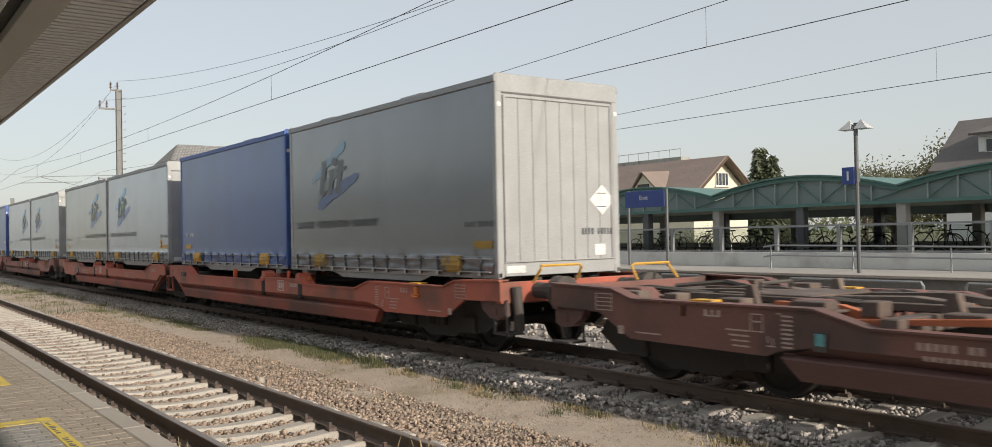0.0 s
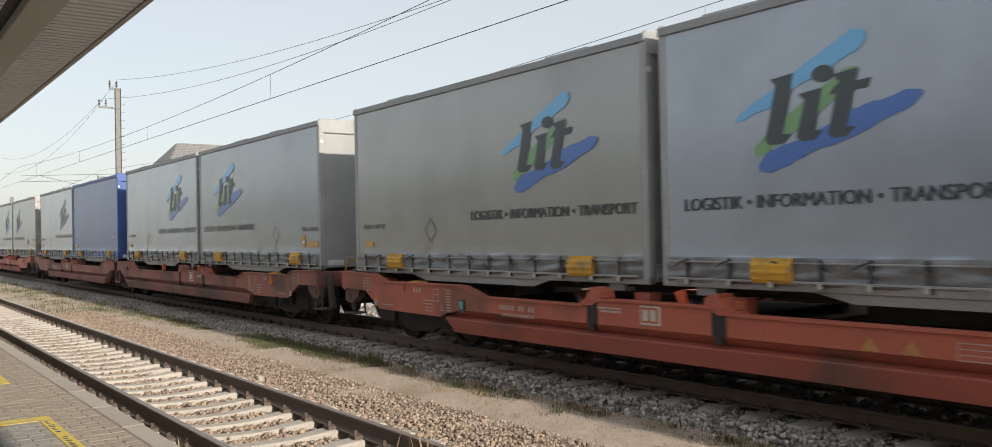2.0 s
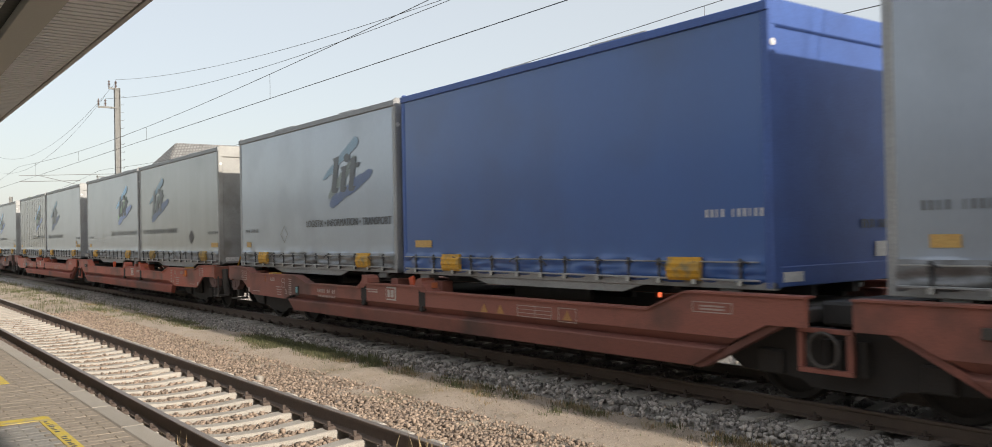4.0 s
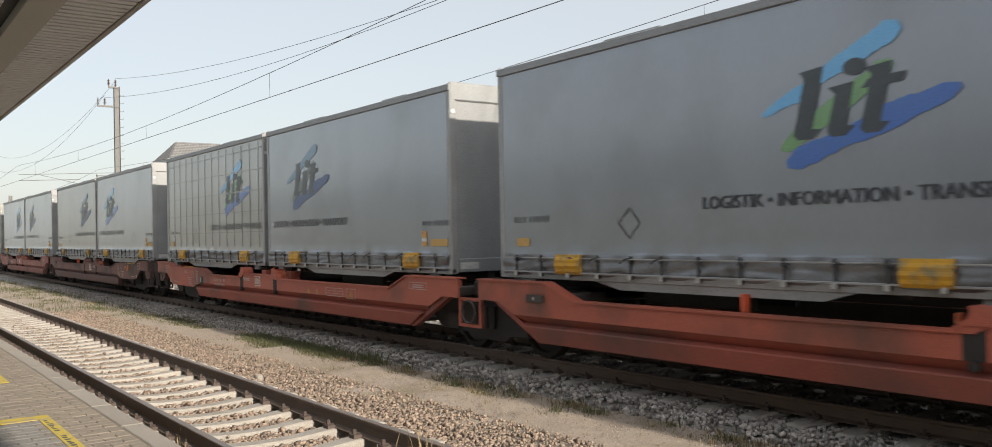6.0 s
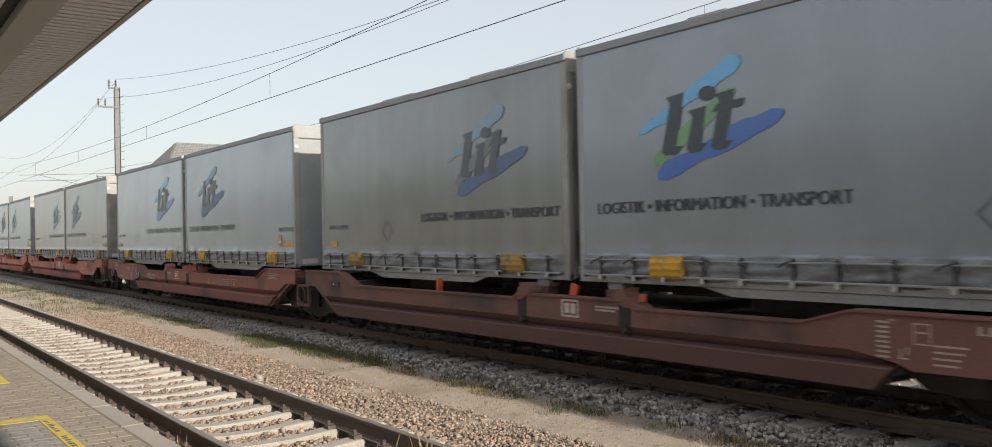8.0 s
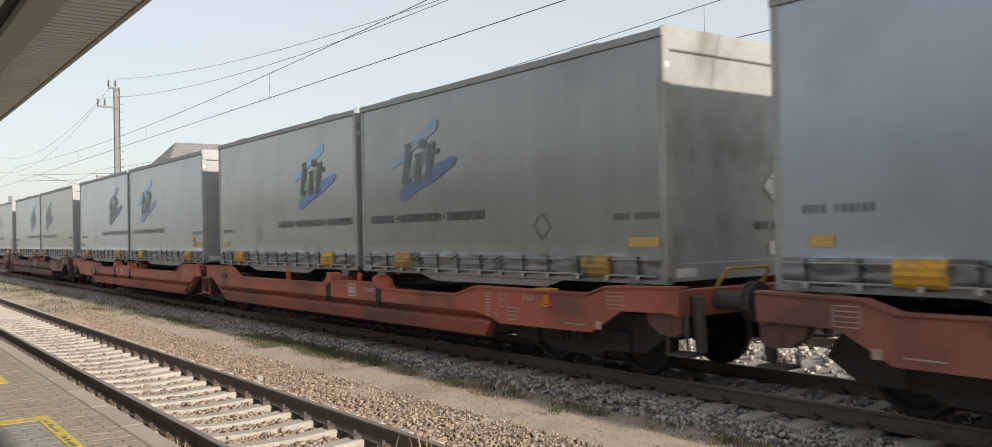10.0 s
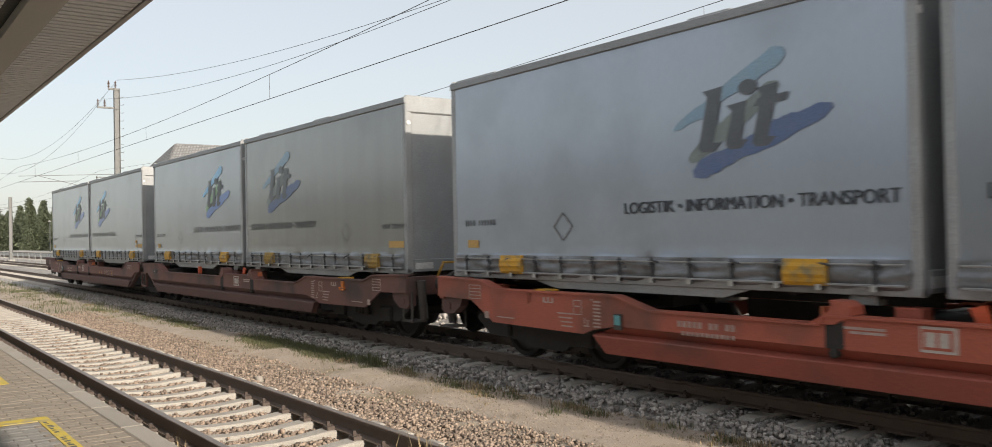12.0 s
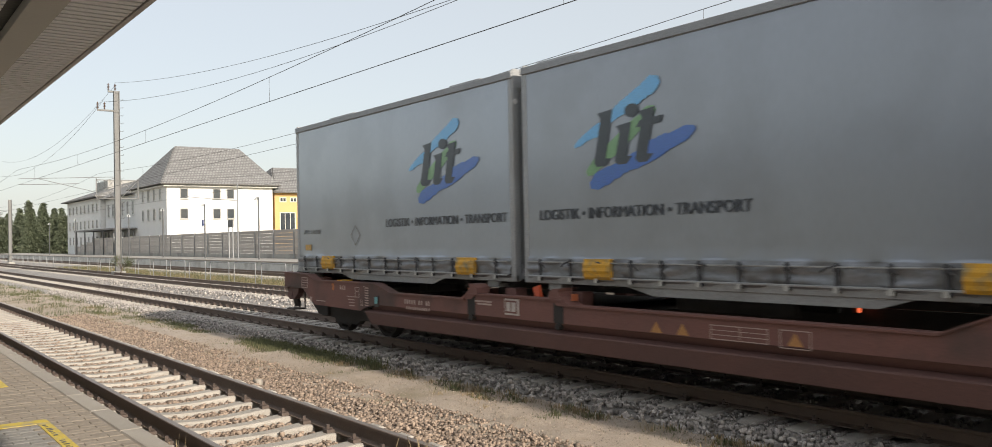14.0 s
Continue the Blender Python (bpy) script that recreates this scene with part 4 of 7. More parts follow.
    part("coupling", bm, M["grime"], t)
    bm = bmesh.new()
    tube(bm, [(0.45, -0.95, 1.17), (0.62, -0.95, 1.36), (0.62, -0.95, 1.40), (0.62, -0.2, 1.40), (0.62, -0.15, 1.36), (0.45, -0.1, 1.17)], 0.022, 6)
    part("handrail", bm, M["handle"], t)
    # lashing hooks, latch, plates and markings, both sides
    for s in (-1, 1):
        for x, me in ((-1.9, HOOK),):
            ob = part("lashing_hook", me, None, t)
            ob.location = (x, s * SIDE, 0)
        part("latch_cover", boxes((-2.25, -1.95, s * 1.42 - 0.09, s * 1.42 + 0.09, 1.05, 1.095)), M["pad"], t)
        y = s * (SIDE + 0.004)
        part("emblem_plate", boxes((-7.75, -7.42, y - 0.004, y + 0.004, 0.75, 0.98)), M["emblem"], t)
        bars(t, "emblem_mark", [(-7.715, 0.28, 0.775, 0.18)], y + s * 0.005, pm, "y")
        bars(t, "emblem_mark", [(-7.68, 0.09, 0.80, 0.13), (-7.56, 0.09, 0.80, 0.13)], y + s * 0.007, M["emblem"], "y")
        bars(t, "marking", [(-7.1, 0.42, 0.90, 0.025), (-7.1, 0.36, 0.86, 0.025)], y, M["white_mark"], "y")
        mk = random.Random(31)
        bars(t, "marking", [(-3.33, 0.13, 0.66 + 0.045 * i, 0.020) for i in range(8)] + [(-2.80, mk.uniform(0.22, 0.34), 0.63 + 0.055 * i, 0.018) for i in range(4)]
             + [(-2.98, 0.16, 0.80, 0.012), (-2.98, 0.16, 0.98, 0.012), (-2.98, 0.012, 0.80, 0.18), (-2.83, 0.012, 0.80, 0.18), (-2.95, 0.10, 0.90, 0.018), (-3.12, 0.10, 0.66, 0.014), (-3.10, 0.014, 0.66, 0.09), (-3.04, 0.014, 0.70, 0.07)], y, M["white_mark"], "y")
        bars(t, "marking_frame", [(-3.20, 0.05, 1.0, 0.012),
                                  (-2.42, 0.035, 0.94, 0.06), (-2.33, 0.035, 0.94, 0.06), (-2.24, 0.035, 0.94, 0.06), (-2.42, 0.22, 0.925, 0.016)], y, M["white_mark"], "y")
        bars(t, "marking", [(-1.55, 0.4, 0.66, 0.016), (-0.95, 0.10, 0.63, 0.10)], y, M["white_mark"], "y")
        bars(t, "marking_frame", [(-0.75, 0.30, 1.10, 0.012), (-0.75, 0.30, 0.90, 0.012), (-0.75, 0.30, 0.95, 0.012), (-0.75, 0.30, 1.0, 0.012), (-0.75, 0.30, 1.05, 0.012), (-0.75, 0.012, 0.90, 0.21), (-0.46, 0.012, 0.90, 0.21)], y, M["white_mark"], "y")
        # number line and load grid on the long pocket side
        if s > 0:
            bars(t, "number_marking", [(-5.4 + 0.075 * i, 0.045, 0.77, 0.07) for i in range(11) if i not in (2, 5)] + [(-5.4 + 0.07 * i, 0.04, 0.68, 0.045) for i in range(11)], y, M["white_mark"], "y")
        if s > 0:
            bars(t, "load_grid", [(-11.9, 0.75, 0.85, 0.010), (-11.9, 0.75, 0.80, 0.008), (-11.9, 0.75, 0.75, 0.008), (-11.9, 0.75, 0.70, 0.010), (-11.9, 0.010, 0.70, 0.16), (-11.55, 0.010, 0.70, 0.16), (-11.16, 0.010, 0.70, 0.16),
                              (-12.4, 0.010, 0.68, 0.19), (-12.05, 0.010, 0.68, 0.19), (-12.4, 0.36, 0.68, 0.010), (-12.4, 0.36, 0.86, 0.010)], y, M["white_mark"], "y")
            for xt in (-10.35, -10.75, -12.22):
                bm = bmesh.new()
                prism(bm, [(xt - 0.09, 0.71), (xt + 0.09, 0.71), (xt, 0.84)], y - 0.001, y + 0.001)
                part("warning_triangle", bm, M["faded_yellow"], t)
        if s > 0:
            bars(t, "marking", [(-14.9, 0.55, 1.06, 0.012), (-14.9, 0.55, 0.95, 0.012), (-14.9, 0.012, 0.95, 0.12), (-14.36, 0.012, 0.95, 0.12), (-14.8, 0.35, 1.015, 0.02), (-14.8, 0.35, 0.98, 0.02)], y, M["white_mark"], "y")
        if s < 0:
            h = part("label_holder", boxes((-14.62, -14.26, y - 0.03, y, 0.90, 1.0)), M["grime"], t, bevel=0.005)
            part("label_card", boxes((-14.47, -14.44, y - 0.033, y - 0.031, 0.93, 0.97)), M["emblem"], h)
        if s < 0:
            continue
        h = part("side_recess", boxes((-3.72, -3.58, min(y, y + s * 0.02), max(y, y + s * 0.02), 0.66, 0.86)), M["grime"], t, bevel=0.005)
        part("recess_glass", boxes((-3.70, -3.60, min(y + s * 0.022, y + s * 0.024), max(y + s * 0.022, y + s * 0.024), 0.72, 0.84)), M["teal"], h)
    if not loaded:
        for x in (-0.3, -2.4, -4.3, -6.4, -8.7, -10.6, -12.6, -14.6):
            part("cross_beam", boxes((x - 0.10, x + 0.10, -SIDE + 0.08, SIDE - 0.08, 0.86, 1.02)), M["deck_rust"], t, bevel=0.012)
        for x, z in ((-0.62, 1.1), (-3.2, 1.06), (-5.6, 1.0), (-9.6, 1.0), (-14.2, 1.06)):
            for sy in (-1, 1):
                bm = bmesh.new()
                prism(bm, [(x - 0.35, z - 0.1), (x + 0.35, z - 0.1), (x + 0.22, z + 0.06), (x - 0.12, z + 0.06)], sy * 0.95 - 0.13, sy * 0.95 + 0.13)
                part("fold_down_trestle", bm, pm, t, bevel=0.01)
                bm = bmesh.new()
                tube(bm, [(x - 0.8, sy * 0.5, z - 0.02), (x, sy * 0.75, z + 0.05), (x + 0.7, sy * 0.5, z - 0.02)], 0.035, 6)
                part("trestle_lever", bm, M["grime"], t)
        for xa, xb, ya, yb, z in ((0.3, -1.4, -0.9, -0.2, 1.06), (0.2, -1.2, 0.2, 0.9, 1.06), (-1.6, -2.9, -0.6, 0.6, 1.12), (-2.6, -3.6, -1.25, -0.7, 1.04), (-2.6, -3.6, 0.7, 1.25, 1.04), (-0.2, -2.2, -1.35, -1.05, 1.07)):
            part("deck_plate", boxes((xb, xa, ya, yb, z - 0.03, z)), M["deck_rust"], t, bevel=0.008)
        for x in (-3.4, -13.9):
            for sy in (-1, 1):
                bm = bmesh.new()
                prism(bm, [(x - 0.75, 0.80), (x - 0.75, 0.92), (x - 0.1, 1.08), (x + 0.7, 1.08), (x + 0.7, 0.99), (x, 0.97)], sy * 0.95 - 0.05, sy * 0.95 + 0.05)
                part("guide_plate", bm, M["orange_red"], t)
        rr = random.Random(17)
        for sy in (-1, 1):
            part("deck_rail", boxes((-6.1, -0.4, sy * 0.62 - 0.05, sy * 0.62 + 0.05, 1.02, 1.10)), M["deck_rust"], t, bevel=0.008)
            for k in range(7):
                x, w = -0.7 - 0.85 * k + rr.uniform(-0.1, 0.1), rr.uniform(0.08, 0.2)
                part("deck_block", boxes((x - w, x + w, sy * 1.18 - 0.12, sy * 1.18 + 0.12, 1.0, 1.05 + rr.uniform(0.03, 0.12))), M["deck_rust"], t, bevel=0.01)
            for x in (-2.3, -4.6, -5.9):
                bm = bmesh.new()
                prism(bm, [(x - 0.10, 1.0), (x + 0.12, 1.0), (x + 0.05, 1.24), (x - 0.04, 1.24)], sy * 0.85 - 0.05, sy * 0.85 + 0.05)
                part("stop_cleat", bm, M["deck_rust"], t, bevel=0.008)
            for x in (-1.5, -3.6):
                bm = bmesh.new()
                prism(bm, [(x - 0.9, 1.02), (x - 0.9, 1.10), (x - 0.35, 1.15), (x + 0.5, 1.12), (x + 0.9, 1.04), (x + 0.4, 1.06), (x - 0.3, 1.08)], sy * 0.35 - 0.10, sy * 0.35 + 0.10)
                part("folded_arm", bm, M["deck_rust"], t, bevel=0.008)
            # orange bracket on two legs, sloping down into the pocket
            bm = bmesh.new()
            prism(bm, [(-5.9, 1.04), (-5.75, 1.10), (-3.5, 0.95), (-3.5, 0.90), (-4.2, 0.90), (-4.4, 0.96), (-5.2, 1.00), (-5.45, 0.95), (-5.62, 0.70), (-5.72, 0.70), (-5.74, 0.98)], sy * 1.28 - 0.05, sy * 1.28 + 0.05)
            part("pocket_bracket", bm, M["orange_red"], t, bevel=0.006)
        bm = bmesh.new()
        tube(bm, [(-2.0, -0.3, 1.1), (-2.0, -0.3, 1.22), (-2.0, 0.3, 1.22), (-2.0, 0.3, 1.1)], 0.025, 6)
        part("king_pin_frame", bm, M["grime"], t)
    bogie(t, -1.75)
    if joint_bogie:
        bogie(t, -16.07)
        for s in (-1, 1):
            y = s * 1.45
            r = part("joint_step", boxes((-16.47, -15.87, y - 0.03, y + 0.03, 0.42, 0.47), (-16.47, -15.87, y - 0.03, y + 0.03, 0.82, 0.87), (-16.47, -16.41, y - 0.03, y + 0.03, 0.47, 0.82), (-15.93, -15.87, y - 0.03, y + 0.03, 0.47, 0.82)), pm, t, bevel=0.006)
            bm = bmesh.new()
            tube(bm, [(-16.17 + 0.17 * math.cos(a), y + s * 0.05, 0.66 + 0.17 * math.sin(a)) for a in (i * math.pi / 8 for i in range(17))], 0.018, 5)
            part("brake_wheel", bm, M["grime"], r)
        bm = bmesh.new()
        box(bm, -16.32, -15.80, -1.3, 1.3, 0.88, 1.12)
        part("joint_bellows", bm, M["rubber"], t, bevel=0.03)
    return t


MIRROR = {}
for k, rows in PAINTS.items():
    MIRROR[k] = {}
    for name, me in rows:
        c = me.copy()
        c.transform(Matrix.Diagonal((1, -1, 1, 1)))
        c.flip_normals()
        MIRROR[k][name] = c

# front end of each half's first body at the start of the clip
FRONTS = [6.515, -10.71, -27.63, -44.82, -61.70, -78.87, -95.80, -112.98, -129.94, -147.08, -164.01, -181.08, -198.04]
COATS = ["dark", "red", "red", "brown", "brown", "red", "red", "dark", "brown", "red", "red", "dark", "dark"]
COAT_WORDS = {"red": "red-painted", "brown": "faded red-brown", "dark": "grimy dark brown"}
LOADS = {1: ("dull", "blue"), 2: ("silver", "warm"), 3: ("slate", "silver"), 4: ("blue", "silver"), 5: ("dirty", "slate"), 6: ("slate", "warm"), 7: ("slate", "dirty"), 8: ("mid", "silver"), 9: ("dirty", "warm"), 10: ("slate", "silver"), 11: ("sooty", "slate"), 12: ("slate", "mid")}
moving = []
for k, x in enumerate(FRONTS):
    front_half = k % 2 == 1
    w = wagon(COATS[k], COAT_WORDS[COATS[k]] + (" pocket wagon half carrying two swap bodies" if k else " empty pocket wagon half with bare trestles"), front_half, k > 0)
    moving.append((w, x if front_half else x - 15.22, 0 if front_half else 180))
    if not k:
        continue
    for j, kind in enumerate(LOADS.get(k, ("silver", "silver"))):
        words = {"silver": "silver-grey curtain-sided swap body with blue painted sign", "mid": "dull grey curtain-sided swap body with blue painted sign", "slate": "slate-grey curtain-sided swap body with blue painted sign", "sooty": "soot-streaked dark grey curtain-sided swap body with torn blue sign", "warm": "warm grey curtain-sided swap body with blue painted sign", "dull": "dull grey curtain-sided swap body with faded blue sign", "dirty": "dirt-streaked grey curtain-sided swap body with torn blue sign", "blue": "plain dark blue curtain-sided swap body"}[kind]
        at = None if kind == "blue" else ((-5.55, -5.52) if j == 0 else (-1.95, -2.0))
        s = swap_body(0, kind, at, "planks" if (k == 1 and j == 0) else ("plain" if k % 3 == 1 else "placard"), words, 10 * k + j, grid=(k == 6 and j == 1), worn=(kind in ("dirty", "sooty") or (k, j) in ((1, 0), (4, 1), (5, 0), (6, 0), (8, 0), (10, 1))), rear=j == 1)
        moving.append((s, x - j * (BODY + 0.22), 0))


# ---- near platform ----
PLAT = 0.47
platform = thing("platform", "near platform paved in small grey-brown concrete blocks", "platform", kind="structure")
part("platform_body", boxes((-120, 30, -7.0, 1.672, -0.5, PLAT - 0.009)), M["joint"], platform)
part("platform_wall", boxes((-120, 30, 1.674, 1.76, -0.6, PLAT - 0.10)), M["concrete"], platform)


def piece(name, sx, sy, sz, material, top=0.006):
    """A block with a small chamfer round its upper edge; its origin is on its underside."""
    bm = bmesh.new()
    lo = [bm.verts.new((x, y, 0)) for x, y in ((-sx, -sy), (sx, -sy), (sx, sy), (-sx, sy))]
    mi = [bm.verts.new((x, y, sz - top)) for x, y in ((-sx, -sy), (sx, -sy), (sx, sy), (-sx, sy))]
    hi = [bm.verts.new((x, y, sz)) for x, y in ((-sx + top, -sy + top), (sx - top, -sy + top), (sx - top, sy - top), (-sx + top, sy - top))]
    for a, b in ((lo, mi), (mi, hi)):
        for j in range(4):
            bm.faces.new((a[j], a[(j + 1) % 4], b[(j + 1) % 4], b[j]))
    bm.faces.new(hi)
    bm.faces.new(lo[::-1])
    return mesh_of(name, bm, material)


COPING = piece("coping_slab", 0.4965, 0.084, 0.09, M["coping"], 0.012)
for i in range(60):
    ob = part("coping_slab", COPING, None, platform)
    ob.location = (-2.6 - i, 1.756, PLAT - 0.09)
part("far_coping", boxes((-120, -62.1, 1.672, 1.84, PLAT - 0.09, PLAT), (-2.1, 30, 1.672, 1.84, PLAT - 0.09, PLAT)), M["coping"], platform)
PAVER = piece("paver", 0.0482, 0.0992, 0.06, M["paver"], 0.005)
PAVER_DARK = piece("paver", 0.0482, 0.0992, 0.06, M["paver_dark"], 0.005)
PAVER_HALF = piece("half_paver", 0.048, 0.048, 0.06, M["paver"], 0.005)
rng = random.Random(5)
count, rest, rest_f, dark_v, dark_f = 0, [], [], [], []
cube_v = [tuple(v.co) for v in PAVER.vertices]
cube_f = [tuple(p.vertices) for p in PAVER.polygons]
for i in range(156):
    x = -4.5 - 0.1 * i
    for j in range(9):
        y = 1.567 - 0.2 * j + 0.1 * (i % 2)
        if y > 1.6:
            continue
        dark = -7.8 < x and y < 1.225
        z = PLAT - 0.062 + rng.uniform(-0.003, 0.001)
        near = -10.4 < x < -5.6 and y > 0.95
        if near and count < 300:
            ob = part("paver", PAVER_DARK if dark else PAVER, None, platform)
            ob.location, ob.rotation_euler = (x, y, z), (0, 0, rng.uniform(-0.006, 0.006))
            count += 1
        else:
            vs, fs = (dark_v, dark_f) if dark else (rest, rest_f)
            k = len(vs)
            vs += [(a + x, b + y, c + z) for a, b, c in cube_v]
            fs += [tuple(q + k for q in p) for p in cube_f]
for i in range(1, 156, 2):
    ob = part("half_paver", PAVER_HALF, None, platform)
    ob.location = (-4.5 - 0.1 * i, 1.617, PLAT - 0.062)
tagged(part("paving", raw("paving", rest, rest_f, island(M["paver"].copy(), 0.86, 1.12)), None, platform), kind="stuff")
if dark_v:
    tagged(part("dark_paving", raw("dark_paving", dark_v, dark_f, island(M["paver_dark"].copy(), 0.88, 1.1)), None, platform), kind="stuff")
part("plain_paving", boxes((-120, -20.2, -7.0, 1.668, PLAT - 0.012, PLAT - 0.004), (-20.2, 30, -7.0, -0.16, PLAT - 0.03, PLAT - 0.004), (-4.4, 30, -0.16, 1.668, PLAT - 0.03, PLAT - 0.004)), M["paver"], platform)
paint = thing("floor_marking", "worn yellow outline painted on the platform paving", "floor marking", kind="structure")
for r in ((-7.98, -7.80, -0.6, 1.315), (-7.80, -3.0, 1.225, 1.315), (-14.0, -10.1, 1.225, 1.325), (-10.2, -10.1, -0.6, 1.225)):
    part("painted_line", boxes((r[0], r[1], r[2], r[3], PLAT - 0.003, PLAT + 0.002)), M["yellow_paint"], paint)
rng = random.Random(8)
for i in range(26):
    x = -7.72 + i * 0.075 + rng.uniform(-0.01, 0.01)
    if i % 9 < 7:
        part("letter_bar", boxes((x, x + rng.uniform(0.02, 0.04), 1.245, 1.245 + rng.uniform(0.02, 0.05), PLAT + 0.002, PLAT + 0.004)), M["black"], paint)

# ---- canopy over the near platform ----
canopy = thing("ceiling", "grey metal platform canopy with ribbed soffit panels", "canopy", kind="structure")
CZ = 3.335
rows = []
x = 6.0
while x > -46:
    rows.append((x - 0.070, x, 1.085, 1.455, CZ - 0.012, CZ + 0.01))
    rows.append((x - 0.070, x, -1.6, 0.80, CZ + 0.02, CZ + 0.04))
    x -= 0.1
part("soffit_slats", boxes(*rows), M["soffit"], canopy)
# dark sheet above the slats, painted as the shade seen through their gaps
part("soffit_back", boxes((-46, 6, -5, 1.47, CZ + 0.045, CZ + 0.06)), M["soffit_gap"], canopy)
part("soffit_beam", boxes((-46, 6, 0.885, 1.08, CZ - 0.03, CZ + 0.04)), M["soffit_beam"], canopy, bevel=0.004)
part("soffit_beam", boxes((-46, 6, -1.9, -1.6, CZ - 0.15, CZ + 0.04)), M["soffit"], canopy)
part("edge_trim", boxes((-46, 6, 1.46, 1.50, CZ - 0.02, CZ + 0.20)), M["fascia"], canopy, bevel=0.004)
part("gutter", boxes((-46, 6, 1.503, 1.52, CZ + 0.03, CZ + 0.16)), M["galv"], canopy, bevel=0.004)
part("roof", boxes((-46, 6, -5, 1.50, CZ + 0.07, CZ + 0.25)), M["fascia"], canopy)
for x in (-40, -28, 2):
    part("column", boxes((x - 0.12, x + 0.12, -2.2, -1.96, PLAT, CZ + 0.05)), M["fascia"], canopy, bevel=0.02)


# ---- loose stones and plants ----
def lying(x0, x1, y0, y1, z, gap=None, power=1.0, drop=0.0):
    """Centres of loose stones; denser towards x1; gap leaves sleepers and rails free."""
    def place(rng, n):
        x = x1 - (x1 - x0) * rng.random(n) ** power
        y = y0 + (y1 - y0) * rng.random(n)
        zz = z(y) - drop + 0.012 * rng.standard_normal(n)
        keep = np.ones(n, bool)
        if gap:
            keep = gap(x, y)
        return np.stack([x, y, zz], -1)[keep]
    return place


def crib(c, first):
    """Between the sleepers, and clear of the rails."""
    def keep(x, y):
        d = np.abs((first - x + 0.3) % 0.6 - 0.3)
        on = (d < 0.13) & (np.abs(y - c) < 1.32)
        rail = np.abs(np.abs(y - c) - 0.7535) < 0.14
        return ~(on | rail)
    return keep


def bed(c, top, half, slope, foot):
    return lambda y: np.maximum(foot, np.minimum(top, top - (np.abs(y - c) - half) / slope))


near_bed, train_bed, third_bed = bed(NEAR_Y, -0.238, 1.35, 2.2, -0.42), bed(TRAIN_Y, -0.215, 1.6, 1.6, -0.6), bed(THIRD_Y, -0.215, 1.6, 1.6, -0.6)
path_z = lambda y: -0.325 + 0.05 * np.sin(y - 4.9)
for name, n, pl, size, mt, sd, words in (
        ("ballast_stones", 56000, lying(-28, -3.0, 2.05, 5.0, near_bed, crib(NEAR_Y, 1.5), 1.3, 0.010), 0.0205, "stone_near", 1, "loose brown ballast stones in the platform track"),
        ("ballast_stones", 19000, lying(-30, -3.0, 4.75, 5.6, lambda y: np.maximum(near_bed(y), path_z(y)), None, 1.4), 0.0195, "stone_near", 2, "loose brown ballast stones along the track"),
        ("ballast_stones", 7000, lying(-30, -3.0, 5.3, 6.1, path_z, None, 1.4), 0.016, "stone_near", 8, "small brown stones strewn over the strip"),
        ("ballast_stones", 62000, lying(-45, 1.0, 6.9, 11.0, train_bed, crib(TRAIN_Y, 4.0), 1.35), 0.023, "stone_far", 3, "loose grey ballast stones of the main track"),
        ("ballast_stones", 16000, lying(-60, -2.0, 11.0, 16.0, third_bed, crib(THIRD_Y, 4.0), 1.2), 0.036, "stone_far", 4, "loose grey ballast stones of the far track"),
        ("gravel", 2500, lying(-24, -1.5, 5.6, 7.3, path_z, None, 1.4), 0.007, "grit", 5, "fine pale gravel on the trodden strip"),
        ("gravel", 12000, lying(-20, -2.0, 5.4, 7.4, path_z, None, 1.2), 0.005, "grit", 6, "fine pale grit on the trodden strip")):
    tagged(part(name, stones(name, n, pl, size, M[mt], sd), None), words, "stones", kind="stuff")
stone = part("lone_stone", stones("lone_stone", 1, lambda r, n: np.array([[-13.1, 5.1, -0.29]]), 0.055, M["coping"], 3), None)
tagged(stone, "pale lump of stone lying on the gravel strip", "stone")


def blades(name, centres, height, material, label, seed, per=60, spread=0.14):
    """Tufts of thin bent blades, all in one mesh."""
    rng = np.random.default_rng(seed)
    vs, fs = [], []
    for cx, cy, cz, s in centres:
        for _ in range(int(per * s)):
            a, r = rng.random() * 6.283, spread * s * abs(rng.standard_normal())
            bx, by = cx + 1.7 * r * math.cos(a), cy + r * math.sin(a)
            h = height * s * (0.4 + 0.9 * rng.random())
            la, w = rng.random() * 6.283, 0.004 + 0.004 * rng.random()
            lx, ly = 0.5 * h * math.cos(la) * rng.random(), 0.5 * h * math.sin(la) * rng.random()
            ca, sa = math.cos(la + 1.57) * w, math.sin(la + 1.57) * w
            k = len(vs)
            vs += [(bx - ca, by - sa, cz - 0.02), (bx + ca, by + sa, cz - 0.02), (bx + 0.45 * lx + ca * 0.8, by + 0.45 * ly + sa * 0.8, cz + 0.62 * h),
                   (bx + 0.45 * lx - ca * 0.8, by + 0.45 * ly - sa * 0.8, cz + 0.62 * h), (bx + lx, by + ly, cz + h)]
            fs += [(k, k + 1, k + 2, k + 3), (k + 3, k + 2, k + 4)]
    return tagged(part(name, raw(name, vs, fs, material), None), label, "grass", kind="stuff")


def scatter(n, x0, x1, y0, y1, z, s0, s1, seed, power=1.3, patch=-1.0):
    """Places for tufts; patch leaves bare spots between clumps."""
    r = random.Random(seed)
    out = []
    for _ in range(n):
        p = (x1 - (x1 - x0) * r.random() ** power, r.gauss((y0 + y1) / 2, (y1 - y0) / 3.5), z, r.uniform(s0, s1))
        if noise.noise(Vector((p[0] * 0.55, p[1] * 1.4, 3.7))) > patch:
            out.append(p)
    return out


